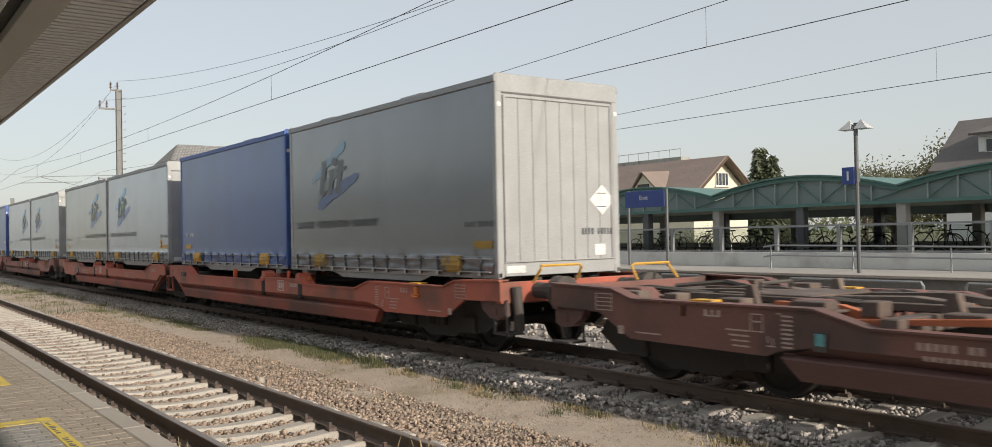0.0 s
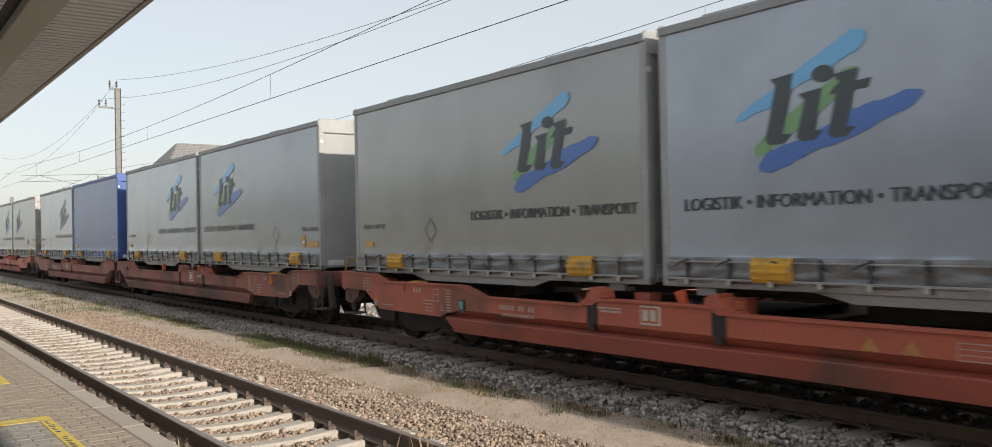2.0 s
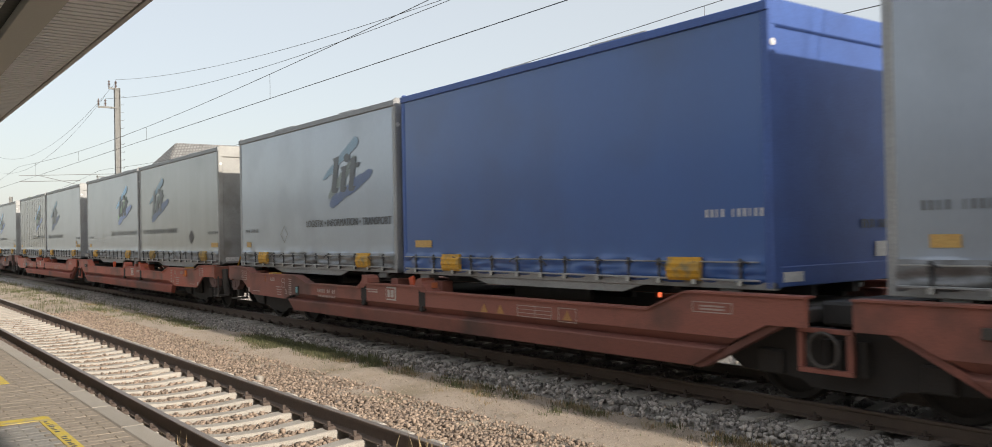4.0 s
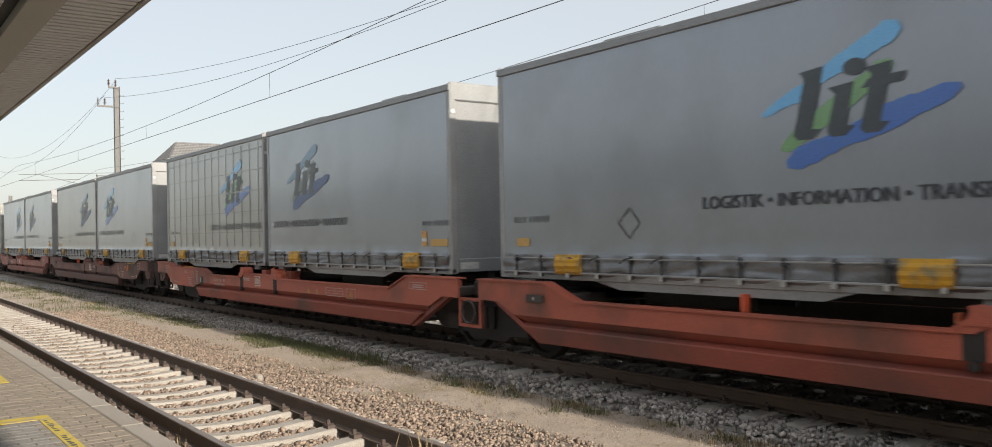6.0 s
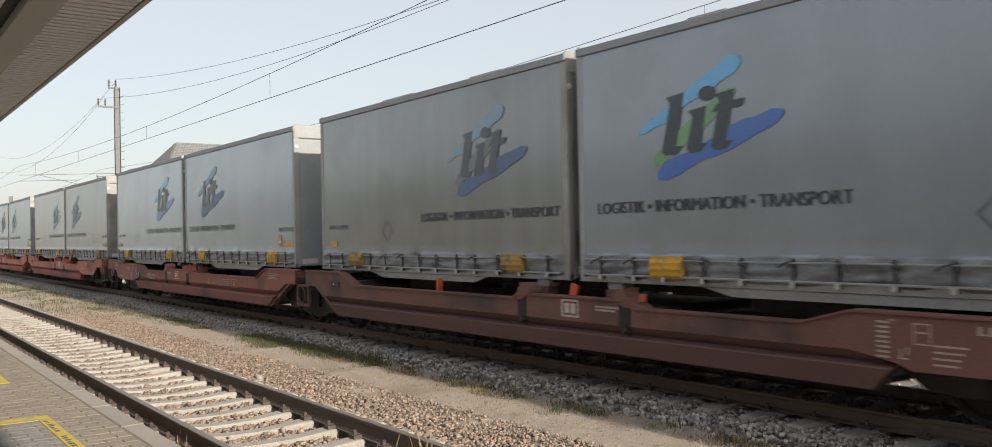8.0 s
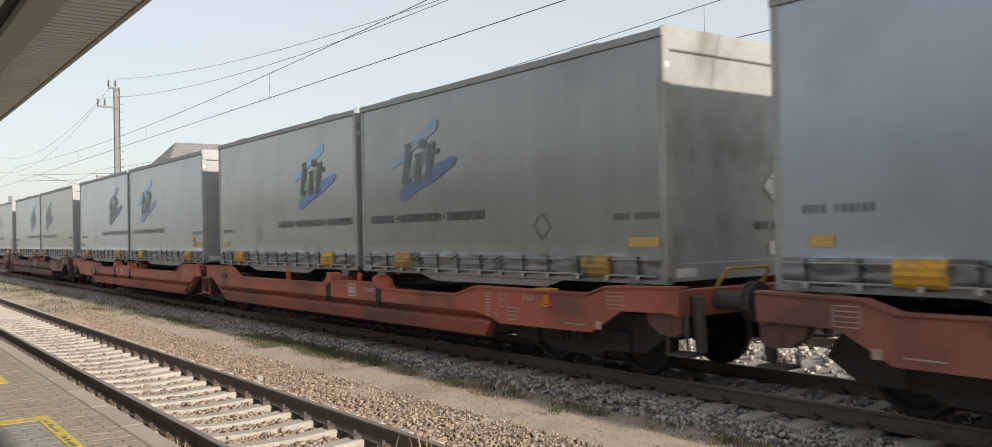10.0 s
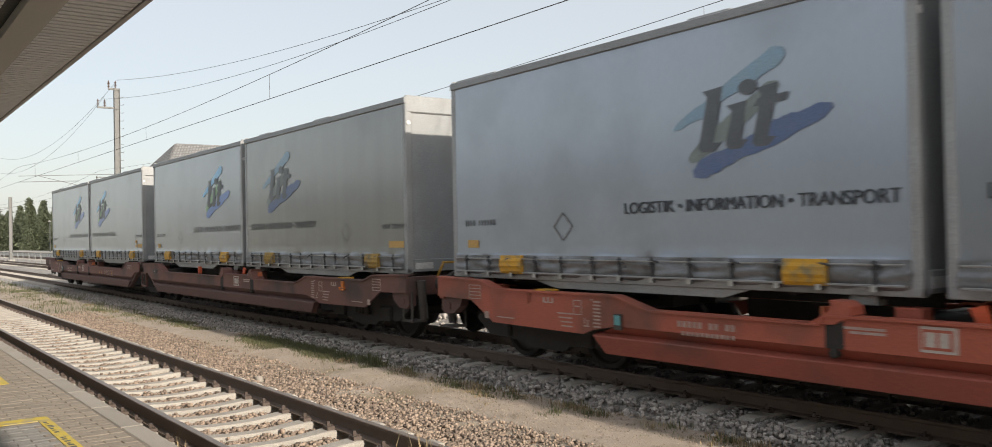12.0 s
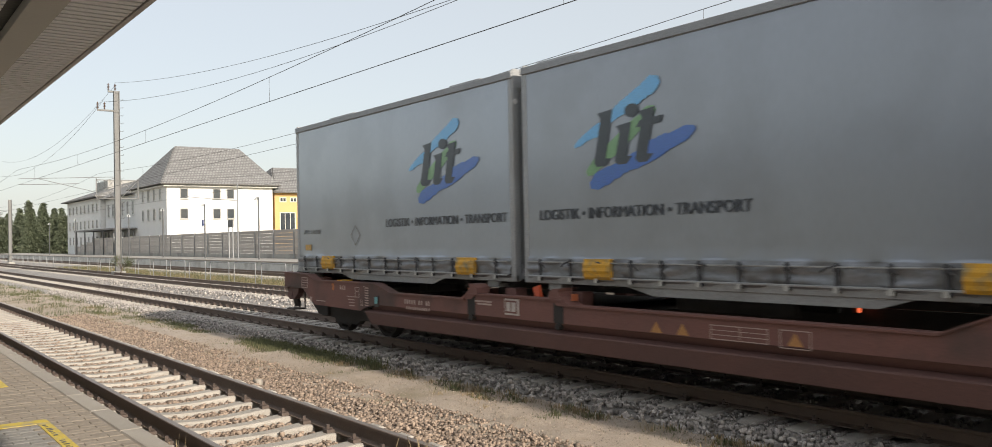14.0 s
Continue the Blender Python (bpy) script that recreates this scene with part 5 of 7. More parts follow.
blades("grass", scatter(150, -34, -13, 6.7, 7.7, -0.30, 0.35, 0.85, 2, 1.3, -0.05), 0.08, M["grass"], "low green weeds along the gravel strip", 3, 60, 0.22)
blades("grass", [(-13.6, 7.28, -0.32, 1.2), (-13.35, 7.22, -0.32, 0.9), (-14.0, 7.32, -0.32, 0.8), (-10.6, 7.02, -0.32, 0.6), (-8.2, 6.9, -0.32, 0.6)], 0.15, M["grass"], "green tufts of grass beside the track", 4, 150, 0.10)
blades("grass", scatter(60, -14, -4, 6.85, 7.6, -0.31, 0.3, 0.75, 5, 1.3, -0.1), 0.07, M["grass"], "sparse weeds beside the ballast", 6, 60, 0.16)
blades("grass", scatter(330, -25, -13.5, 6.75, 7.65, -0.30, 0.4, 0.8, 31, 1.0, 0.05), 0.065, M["grass"], "low green weeds spreading over the gravel", 32, 55, 0.28)
blades("grass", scatter(240, -48, -25, 5.7, 7.4, -0.30, 0.5, 0.9, 33, 1.0, 0.0), 0.08, M["grass"], "low weeds spreading over the strip", 34, 40, 0.4)
blades("grass", scatter(34, -15, -3.5, 6.9, 7.5, -0.33, 0.5, 1.0, 41, 1.0), 0.10, M["grass"], "olive clumps of weeds at the foot of the ballast", 42, 70, 0.09)
blades("dry_grass", scatter(60, -16, -3.5, 6.9, 7.5, -0.33, 0.5, 1.0, 43, 1.0), 0.10, M["dry"], "dry clumps of weeds at the foot of the ballast", 44, 60, 0.10)
blades("grass", scatter(150, -18.6, -14.6, 6.95, 7.55, -0.31, 0.6, 1.1, 51, 1.0), 0.09, M["grass"], "green patch of low weeds on the gravel strip", 52, 70, 0.2)
blades("dry_grass", scatter(90, -34, -4, 6.5, 7.6, -0.31, 0.3, 0.8, 7, 1.2, 0.0), 0.09, M["dry"], "dry grass stalks beside the ballast", 8, 60, 0.2)
blades("dry_grass", scatter(220, -42, -14, 5.6, 6.8, -0.31, 0.3, 0.7, 61, 1.0, 0.12), 0.06, M["dry"], "dry trodden grass on the strip", 62, 50, 0.25)
blades("grass", scatter(260, -75, -30, 5.4, 7.5, -0.31, 0.5, 1.3, 9, 1.0, -0.05), 0.16, M["grass"], "far weeds on the strip between the tracks", 10, 26, 0.4)
blades("dry_grass", [(-6.7, 4.05, -0.2, 1.3), (-6.55, 4.1, -0.2, 1.0), (-8.15, 2.42, -0.25, 1.2)], 0.26, M["dry"], "dry weed stalks growing between the sleepers", 11, 26, 0.07)
blades("grass", scatter(1100, -95, -22, 16.2, 20.0, -0.45, 0.8, 1.6, 12, 1.0), 0.26, M["grass"], "sunlit grass beside the far fence", 13, 30, 0.5)
blades("dry_grass", scatter(800, -95, -22, 16.2, 20.0, -0.45, 0.8, 1.5, 14, 1.0), 0.25, M["dry"], "dry grass beside the far fence", 15, 26, 0.5)


# ---- overhead line ----
def wire(name, pts, r, label):
    bm = bmesh.new()
    tube(bm, pts, r, 5)
    return tagged(part(name, bm, M["wire"]), label, "overhead wire")


def sag(x0, x1, y, f, n=40):
    return [(x0 + (x1 - x0) * i / n, y, f(x0 + (x1 - x0) * i / n)) for i in range(n + 1)]


def catenary(y, contact, carrier, drops, label):
    t = thing("overhead_line", label, "overhead line", group="overhead lines")
    bm = bmesh.new()
    tube(bm, sag(-130, 25, y, contact), 0.009, 5)
    part("contact_wire", bm, M["wire"], t)
    bm = bmesh.new()
    tube(bm, sag(-130, 25, y, carrier, 60), 0.008, 5)
    part("carrier_wire", bm, M["wire"], t)
    for x in drops:
        bm = bmesh.new()
        tube(bm, [(x, y, contact(x)), (x, y, carrier(x))], 0.005, 4)
        part("dropper", bm, M["wire"], t)


def hung(low):
    """A carrier wire that hangs from supports 62 m apart, lowest in mid span."""
    return lambda x: low + 0.00078 * ((x + 64.7) % 62 - 31) ** 2


catenary(TRAIN_Y, lambda x: 5.55 - 0.0068 * (x + 10.8), hung(6.18), (-10.5, -22.5, -34.5, -46.5, -58.5), "contact and carrier wires over the main track")
catenary(THIRD_Y, lambda x: 5.64 - 0.001 * x, hung(6.10), (-11.9, -26, -40, -54), "contact and carrier wires over the far track")
catenary(FOURTH_Y, lambda x: 5.45 - 0.001 * x, hung(5.87), (-10.9, -24, -38, -52), "contact and carrier wires beside the far platform")
MX, MY = -64.7, 15.3
wire("feeder_wire", sag(MX, 20, MY - 0.1, lambda x: 9.0 + 0.00128 * (x + 8) ** 2), 0.010, "bare feeder wire from the mast top")
wire("feeder_wire", sag(MX, 20, MY - 0.8, lambda x: 8.85 + 0.00145 * (x + 20) ** 2), 0.010, "bare feeder wire from the mast arm")
wire("feeder_wire", sag(-128, MX, MY - 0.1, lambda x: 10.7 + 0.0024 * (x + 95) ** 2), 0.010, "sagging feeder wire from the mast top")
wire("feeder_wire", sag(-128, MX, MY - 0.8, lambda x: 9.2 + 0.0026 * (x + 97) ** 2), 0.010, "sagging feeder wire from the mast arm")
M["insulator"] = mat("brown_insulator", (0.12, 0.07, 0.05), None, 0.3, 0, 4, 40, 0)


def insulators(parent, x, y, z):
    for dy in (-0.22, 0.22):
        bm = bmesh.new()
        tube(bm, [(x, y + dy, z), (x, y + dy, z + 0.5)], 0.03, 6)
        for k in range(4):
            tube(bm, [(x, y + dy, z + 0.08 + 0.1 * k), (x, y + dy, z + 0.11 + 0.1 * k)], 0.085, 8)
        part("insulator", bm, M["insulator"], parent)


def line_mast(x, y, top, label, arms=True):
    t = thing("line_mast", label, "overhead line mast", pose(x, y, -0.3), "overhead line masts")
    bm = bmesh.new()
    for s in (-1, 1):
        box(bm, -0.16, 0.16, s * 0.17 - 0.012, s * 0.17 + 0.012, 0, top)
    box(bm, -0.012, 0.012, -0.158, 0.158, 0, top)
    part("post", bm, M["mast_steel"], t)
    part("footing", boxes((-0.4, 0.4, -0.4, 0.4, -0.3, 0.35)), M["concrete"], t, bevel=0.04)
    for k in range(int((top - 3.5) / 0.55)):
        bm = bmesh.new()
        tube(bm, [(0.0, 0.16, top - 0.6 - 0.55 * k), (0.0, 0.42, top - 0.6 - 0.55 * k), (0.0, 0.44, top - 0.52 - 0.55 * k)], 0.014, 4)
        part("step_iron", bm, M["mast_steel"], t)
    if arms:
        part("cross_arm", boxes((-0.06, 0.06, -0.55, 0.2, top - 0.12, top)), M["mast_steel"], t)
        part("cross_arm", boxes((-0.06, 0.06, -1.25, 0.2, top - 1.45, top - 1.33)), M["mast_steel"], t)
        insulators(t, 0, -0.3, top)
        insulators(t, 0, -1.0, top - 1.33)
        for z, w in ((6.65, 1.4), (5.4, 1.4)):
            part("lattice_chord", boxes((-0.03, 0.03, -w, w, z - 0.03, z + 0.03)), M["mast_steel"], t)
        for a, b in ((-1.36, -0.2), (-0.2, -1.36), (0.2, 1.36), (1.36, 0.2)):
            bm = bmesh.new()
            tube(bm, [(0, a, 5.4), (0, b, 6.65)], 0.02, 5)
            part("lattice_brace", bm, M["mast_steel"], t)
        for s in (-1, 1):
            part("lattice_post", boxes((-0.03, 0.03, s * 1.36 - 0.03, s * 1.36 + 0.03, 5.35, 6.75)), M["mast_steel"], t)
    # cantilevers out to the carrier wires, and steady arms to the contact wires
    for ty, low, con in ((TRAIN_Y, 6.18, 5.92), (THIRD_Y, 6.10, 5.70)):
        reach, zc = ty - y, low + 0.00078 * ((x + 64.7) % 62 - 31) ** 2 + 0.3
        bm = bmesh.new()
        tube(bm, [(0, -0.15, zc - 0.35), (0, reach, zc - 0.62)], 0.020, 6)
        part("cantilever", bm, M["mast_steel"], t)
        bm = bmesh.new()
        tube(bm, [(0, -0.15, con - 0.4), (0, reach * 0.8, zc - 0.60)], 0.018, 6)
        part("cantilever", bm, M["mast_steel"], t)
        bm = bmesh.new()
        tube(bm, [(0, reach * 0.4, con + 0.45), (0, reach, con + 0.3)], 0.022, 6)
        part("steady_arm", bm, M["mast_steel"], t)
    return t


line_mast(MX, MY, 12.85, "tall grey steel overhead line mast with climbing irons")
line_mast(-119, 16.0, 7.8, "grey steel overhead line mast in the distance", False)
line_mast(-165, 16.2, 7.8, "grey steel overhead line mast far down the line", False)


# ---- fence of hoop frames beyond the third track ----
def hoop(w):
    bm = bmesh.new()
    tube(bm, [(0, 0, -0.6), (0, 0, 0.80), (0.04, 0, 0.87), (w - 0.04, 0, 0.87), (w, 0, 0.80), (w, 0, -0.6)], 0.028, 6)
    return mesh_of("hoop", bm, M["galv"])


HOOP = hoop(2.85)
fence = thing("fence", "galvanised fence of tubular hoops between the tracks", "fence")
for i in range(40):
    ob = part("hoop", HOOP, None, fence)
    ob.location = (-1.4 - 3.62 * i + 1.0, 15.9, 0)

# ---- far platform ----
FP = 0.55
M["far_pave"] = mat("far_paving", (0.36, 0.34, 0.31), (0.30, 0.285, 0.26), 0.85, 0, 1.2, 40, 0.1)
M["pale_concrete"] = mat("pale_painted_concrete", (0.66, 0.66, 0.63), (0.55, 0.55, 0.52), 0.85, 0, 1.0, 40, 0.1, stain=(0.42, 0.41, 0.38), stain_scale=0.9)
M["rough_wall"] = mat("rough_platform_face", (0.20, 0.185, 0.165), (0.13, 0.12, 0.11), 0.95, 0, 9, 40, 0.8)
far_platform = thing("far_platform", "far platform with a rough dark face and pale edge", "platform", kind="structure")
part("platform_body", boxes((-40, 40, 23.5, 30.0, -0.6, FP - 0.08)), M["rough_wall"], far_platform)
part("platform_body", boxes((-300, -40.004, 23.5, 30.0, -0.6, FP - 0.08)), M["pale_concrete"], far_platform)
part("platform_edge", boxes((-300, 40, 23.35, 23.85, FP - 0.08, FP)), M["coping"], far_platform, bevel=0.01)
part("platform_paving", boxes((-300, 40, 23.85, 30.0, FP - 0.08, FP - 0.006)), M["far_pave"], far_platform)
part("parapet", boxes((-48, 12, 27.0, 27.25, FP - 0.01, 1.08)), M["pale_concrete"], far_platform, bevel=0.015)
M["glass"] = bpy.data.materials.new("tinted_glass")
M["glass"].use_nodes = True
gb = M["glass"].node_tree.nodes["Principled BSDF"]
gb.inputs["Base Color"].default_value = (0.55, 0.60, 0.60, 1)
gb.inputs["Roughness"].default_value, gb.inputs["Transmission Weight"].default_value, gb.inputs["IOR"].default_value = 0.03, 1.0, 1.05
railing = thing("railing", "grey steel railing with glazed panels on the parapet", "railing")
for i in range(17):
    x = -32.2 + 2.5 * i
    part("post", boxes((x - 0.07, x + 0.07, 27.06, 27.19, 1.08, 2.05)), M["galv"], railing, bevel=0.01)
    pane = part("pane", boxes((x + 0.08, x + 2.42, 27.12, 27.13, 1.16, 1.96)), M["glass"], railing)
    pane.visible_shadow = False
    part("top_rail", boxes((x + 0.07, x + 2.43, 27.08, 27.17, 1.97, 2.04)), M["galv"], railing)
    part("bottom_rail", boxes((x + 0.07, x + 2.43, 27.10, 27.15, 1.10, 1.15)), M["galv"], railing)
handrail = thing("handrail", "galvanised ramp handrail on the far platform", "handrail")
for z in (1.02, 1.36):
    bm = bmesh.new()
    tube(bm, [(-19.3, 25.8, z - 0.06), (-18.9, 25.8, z), (8, 25.8, z - 0.25)], 0.03, 6)
    part("rail", bm, M["galv"], handrail)
for i in range(9):
    x = -19.0 + 3.1 * i
    bm = bmesh.new()
    tube(bm, [(x, 25.8, FP - 0.01), (x, 25.8, 1.36 - 0.25 * (x + 19) / 27)], 0.028, 6)
    part("post", bm, M["galv"], handrail)

M["lamp_metal"] = mat("dark_grey_lamp_paint", (0.13, 0.135, 0.14), None, 0.5, 0.3, 4, 60, 0)
M["shade"] = mat("pale_lamp_shade", (0.55, 0.56, 0.55), (0.4, 0.41, 0.41), 0.4, 0.2, 4, 40, 0)
M["sign_blue"] = mat("blue_sign_enamel", (0.04, 0.075, 0.27), None, 0.4, 0, 4, 40, 0)


def street_lamp(x, y, top, heads, label):
    """A slim post with pyramid-shaped shades."""
    t = thing("street_lamp", label, "street lamp", pose(x, y, FP), "platform lamps")
    h = top - FP
    bm = bmesh.new()
    tube(bm, [(0, 0, 0), (0, 0, 1.2), (0, 0, h)], 0.062, 10)
    part("post", bm, M["lamp_metal"], t)
    for s in heads:
        bm = bmesh.new()
        b = [bm.verts.new((s * 0.26 + a, c, h - 0.20)) for a, c in ((-0.21, -0.21), (0.21, -0.21), (0.21, 0.21), (-0.21, 0.21))]
        a = bm.verts.new((s * 0.17, 0, h + 0.10))
        for i in range(4):
            bm.faces.new((b[i], b[(i + 1) % 4], a))
        bm.faces.new(b)
        part("shade", bm, M["shade"], t)
        bm = bmesh.new()
        tube(bm, [(0, 0, h - 0.05), (s * 0.3, 0, h - 0.12)], 0.025, 5)
        part("bracket", bm, M["lamp_metal"], t)
    return t


def text_plate(words, size, material, parent, at, turn=0):
    ob = part("lettering", text_mesh(words, size, material, 1.0, 0.014 * size if len(words) > 1 else 0.03 * size), None, parent)
    ob.matrix_basis = pose(*at, 0, 0, turn)
    return ob


lamp = street_lamp(-14.85, 24.4, 5.05, (-1, 1), "dark platform lamp post with two pyramid shades")
number_sign = thing("platform_sign", "blue platform number sign with a white figure on the lamp post", "sign", pose(-14.85, 24.4, 3.47))
part("board", boxes((-0.42, -0.02, -0.12, -0.08, -0.26, 0.26)), M["sign_blue"], number_sign, bevel=0.01)
part("clamp", boxes((-0.06, 0.06, -0.09, 0.07, -0.2, 0.2)), M["lamp_metal"], number_sign)
text_plate("1", 0.40, M["white"], number_sign, (-0.22, -0.128, -0.14))
station = thing("station_sign", "blue station name board with white lettering on two posts", "sign", pose(-24.9, 26.0, FP))
for x in (-1.15, 0.95):
    bm = bmesh.new()
    tube(bm, [(x, 0, 0), (x, 0, 3.05)], 0.06, 8)
    part("post", bm, M["lamp_metal"], station)
part("board", boxes((-1.25, 0.9, -0.10, -0.06, 2.35, 3.02)), M["sign_blue"], station, bevel=0.01)
text_plate("Enns", 0.25, M["white"], station, (-0.2, -0.108, 2.66))
for x, z in ((-64.9, 5.3), (-77.4, 5.3), (-90.0, 5.35), (-103, 5.2), (-131, 5.5), (-150, 5.4)):
    street_lamp(x, 25.5, z, (-1,), "slim platform lamp post with a pyramid shade")
t = thing("platform_sign", "small blue platform sign on a lamp post", "sign", pose(-77.4, 25.5, 3.65))
part("board", boxes((-0.5, -0.08, -0.1, -0.06, -0.3, 0.3)), M["sign_blue"], t)
t = thing("notice_board", "dark notice board on two posts on the far platform", "notice board", pose(-71.8, 25.8, FP))
part("board", boxes((-0.55, 0.55, -0.05, 0.05, 2.6, 3.2)), M["lamp_metal"], t, bevel=0.01)
part("leg", boxes((-0.5, -0.42, -0.04, 0.04, 0, 2.6)), M["galv"], t)
part("leg", boxes((0.42, 0.5, -0.04, 0.04, 0, 2.6)), M["galv"], t)
t = thing("line_pole", "thin grey line pole with an arm on the far platform", "pole", pose(-69.6, 25.6, FP))
bm = bmesh.new()
tube(bm, [(0, 0, 0), (0, 0, 6.1)], 0.06, 8)
part("post", bm, M["galv"], t)
bm = bmesh.new()
tube(bm, [(0, 0, 5.6), (0, -4.1, 5.83)], 0.03, 6)
part("cantilever", bm, M["galv"], t)
bm = bmesh.new()
tube(bm, [(0, 0, 4.7), (0, -4.1, 4.97)], 0.03, 6)
part("steady_arm", bm, M["galv"], t)

# noise barrier of brown planks behind the far platform
M["plank"] = mat("weathered_brown_plank", (0.47, 0.43, 0.39), (0.40, 0.365, 0.33), 0.85, 0, 1.5, 40, 0.2, vary=0.14)
barrier = thing("noise_barrier", "noise barrier of weathered brown planks between steel posts", "noise barrier")
PLANK = mesh_of("plank", boxes((0.06, 3.94, -0.04, 0.04, 0.008, 0.272)), M["plank"])
for i in range(23):
    x = -56 - 4 * i
    part("post", boxes((x - 0.06, x + 0.06, 27.9, 28.1, FP, 2.86 if i < 20 else FP + 0.4 + 0.275 * (25 - i))), M["galv"], barrier)
    if i < 22:
        part("base_panel", boxes((x - 3.94, x - 0.06, 27.93, 28.07, FP, FP + 0.36)), M["concrete"], barrier)
        for k in range(7 if i < 19 else 24 - i):
            ob = part("plank", PLANK, None, barrier)
            ob.location = (x - 4, 28, FP + 0.36 + 0.275 * k)


# ---- bicycle shelter with an arched roof ----
M["fence_wood"] = mat("weathered_fence_wood", (0.40, 0.36, 0.31), (0.30, 0.265, 0.225), 0.85, 0, 2, 30, 0.2, stretch=(1, 1, 0.2))
M["green"] = mat("green_roof_paint", (0.10, 0.205, 0.18), (0.085, 0.17, 0.15), 0.5, 0.1, 1.5, 40, 0.02)
M["truss_grey"] = mat("pale_green_truss", (0.30, 0.36, 0.34), None, 0.5, 0.2, 3, 40, 0)
M["dark_panel"] = mat("dark_green_panel", (0.21, 0.27, 0.255), (0.175, 0.23, 0.215), 0.5, 0, 1.5, 40, 0)
M["bike_frame"] = mat("bike_paint", (0.06, 0.06, 0.07), (0.10, 0.05, 0.05), 0.4, 0.2, 3, 40, 0, vary=0.3)
M["tyre"] = M["rubber"]


def arch(u):
    """Height of the roof edge; one wave to a bay of 8 m."""
    return 3.30 + 0.57 * math.sin(math.pi * u) ** 0.9


shelter = thing("bike_shelter", "green arched-roof bicycle shelter with lattice fascia", "shelter")
X0, BAYS, YF, YB = -40.1, 5, 29.0, 35.0
for b in range(BAYS):
    xb = X0 + 8 * b
    pts = [(xb + 8 * i / 16, arch(i / 16)) for i in range(17)]
    bm = bmesh.new()
    prism(bm, [(x, z - 0.16) for x, z in pts] + pts[::-1], YF - 0.06, YF + 0.06)
    part("fascia", bm, M["green"], shelter)
    bm = bmesh.new()
    prism(bm, [(x, z + 0.002) for x, z in pts] + [(x, z + 0.06) for x, z in pts[::-1]], YF - 0.2, YB)
    part("roof", bm, M["green"], shelter)
    part("chord", boxes((xb, xb + 8, YF - 0.05, YF + 0.05, 2.72, 2.84)), M["green"], shelter)
    bm = bmesh.new()
    prism(bm, [(xb, 2.84), (xb + 8, 2.84)] + [(x, z - 0.16) for x, z in pts[::-1]], YF + 0.10, YF + 0.12)
    part("back_panel", bm, M["dark_panel"], shelter)
    for i in range(1, 8):
        z = arch(i / 8) - 0.16
        part("strut", boxes((xb + i - 0.03, xb + i + 0.03, YF - 0.03, YF + 0.03, 2.84, z)), M["truss_grey"], shelter)
        bm = bmesh.new()
        if i % 2:
            tube(bm, [(xb + i, YF, 2.86), (xb + i + 1, YF, arch((i + 1) / 8) - 0.18)], 0.025, 4)
        else:
            tube(bm, [(xb + i, YF, z - 0.02), (xb + i + 1, YF, 2.86)], 0.025, 4)
        part("brace", bm, M["green"], shelter)
    for x in (xb, xb + 4):
        for y in (YF + 0.25, YB - 0.4):
            part("column", boxes((x - 0.17, x + 0.17, y - 0.17, y + 0.17, FP - 0.4, 2.75)), M["concrete"] if x == xb else M["lamp_metal"], shelter, bevel=0.02)
part("ceiling_panel", boxes((X0, X0 + 40, YF + 0.2, YB - 0.1, 2.74, 2.80)), M["truss_grey"], shelter)
for b in range(BAYS):
    part("rear_beam", boxes((X0 + 8 * b + 0.02, X0 + 8 * b + 7.98, YB - 0.16, YB - 0.06, 2.40, 2.738)), M["truss_grey"], shelter)
    for i in range(4):
        part("fence_panel", boxes((X0 + 8 * b + 2 * i + 0.04, X0 + 8 * b + 2 * i + 1.96, YB + 0.02, YB + 0.07, FP - 0.3, 1.32)), M["fence_wood"], shelter, "weathered brown rear fence panel")
part("shelter_floor", boxes((X0, X0 + 40, 30.0, YB + 1, -0.6, FP - 0.3)), M["far_pave"], shelter)
rack = thing("bike_rack", "long dark steel bicycle rack", "bike rack")
for z in (0.65, 1.15):
    bm = bmesh.new()
    tube(bm, [(X0 + 1, 31.2, z), (X0 + 39, 31.2, z)], 0.035, 6)
    part("rail", bm, M["lamp_metal"], rack)
for i in range(39):
    part("stand", boxes((X0 + 1 + i, X0 + 1.04 + i, 31.15, 31.25, 0.24, 1.16)), M["lamp_metal"], rack)


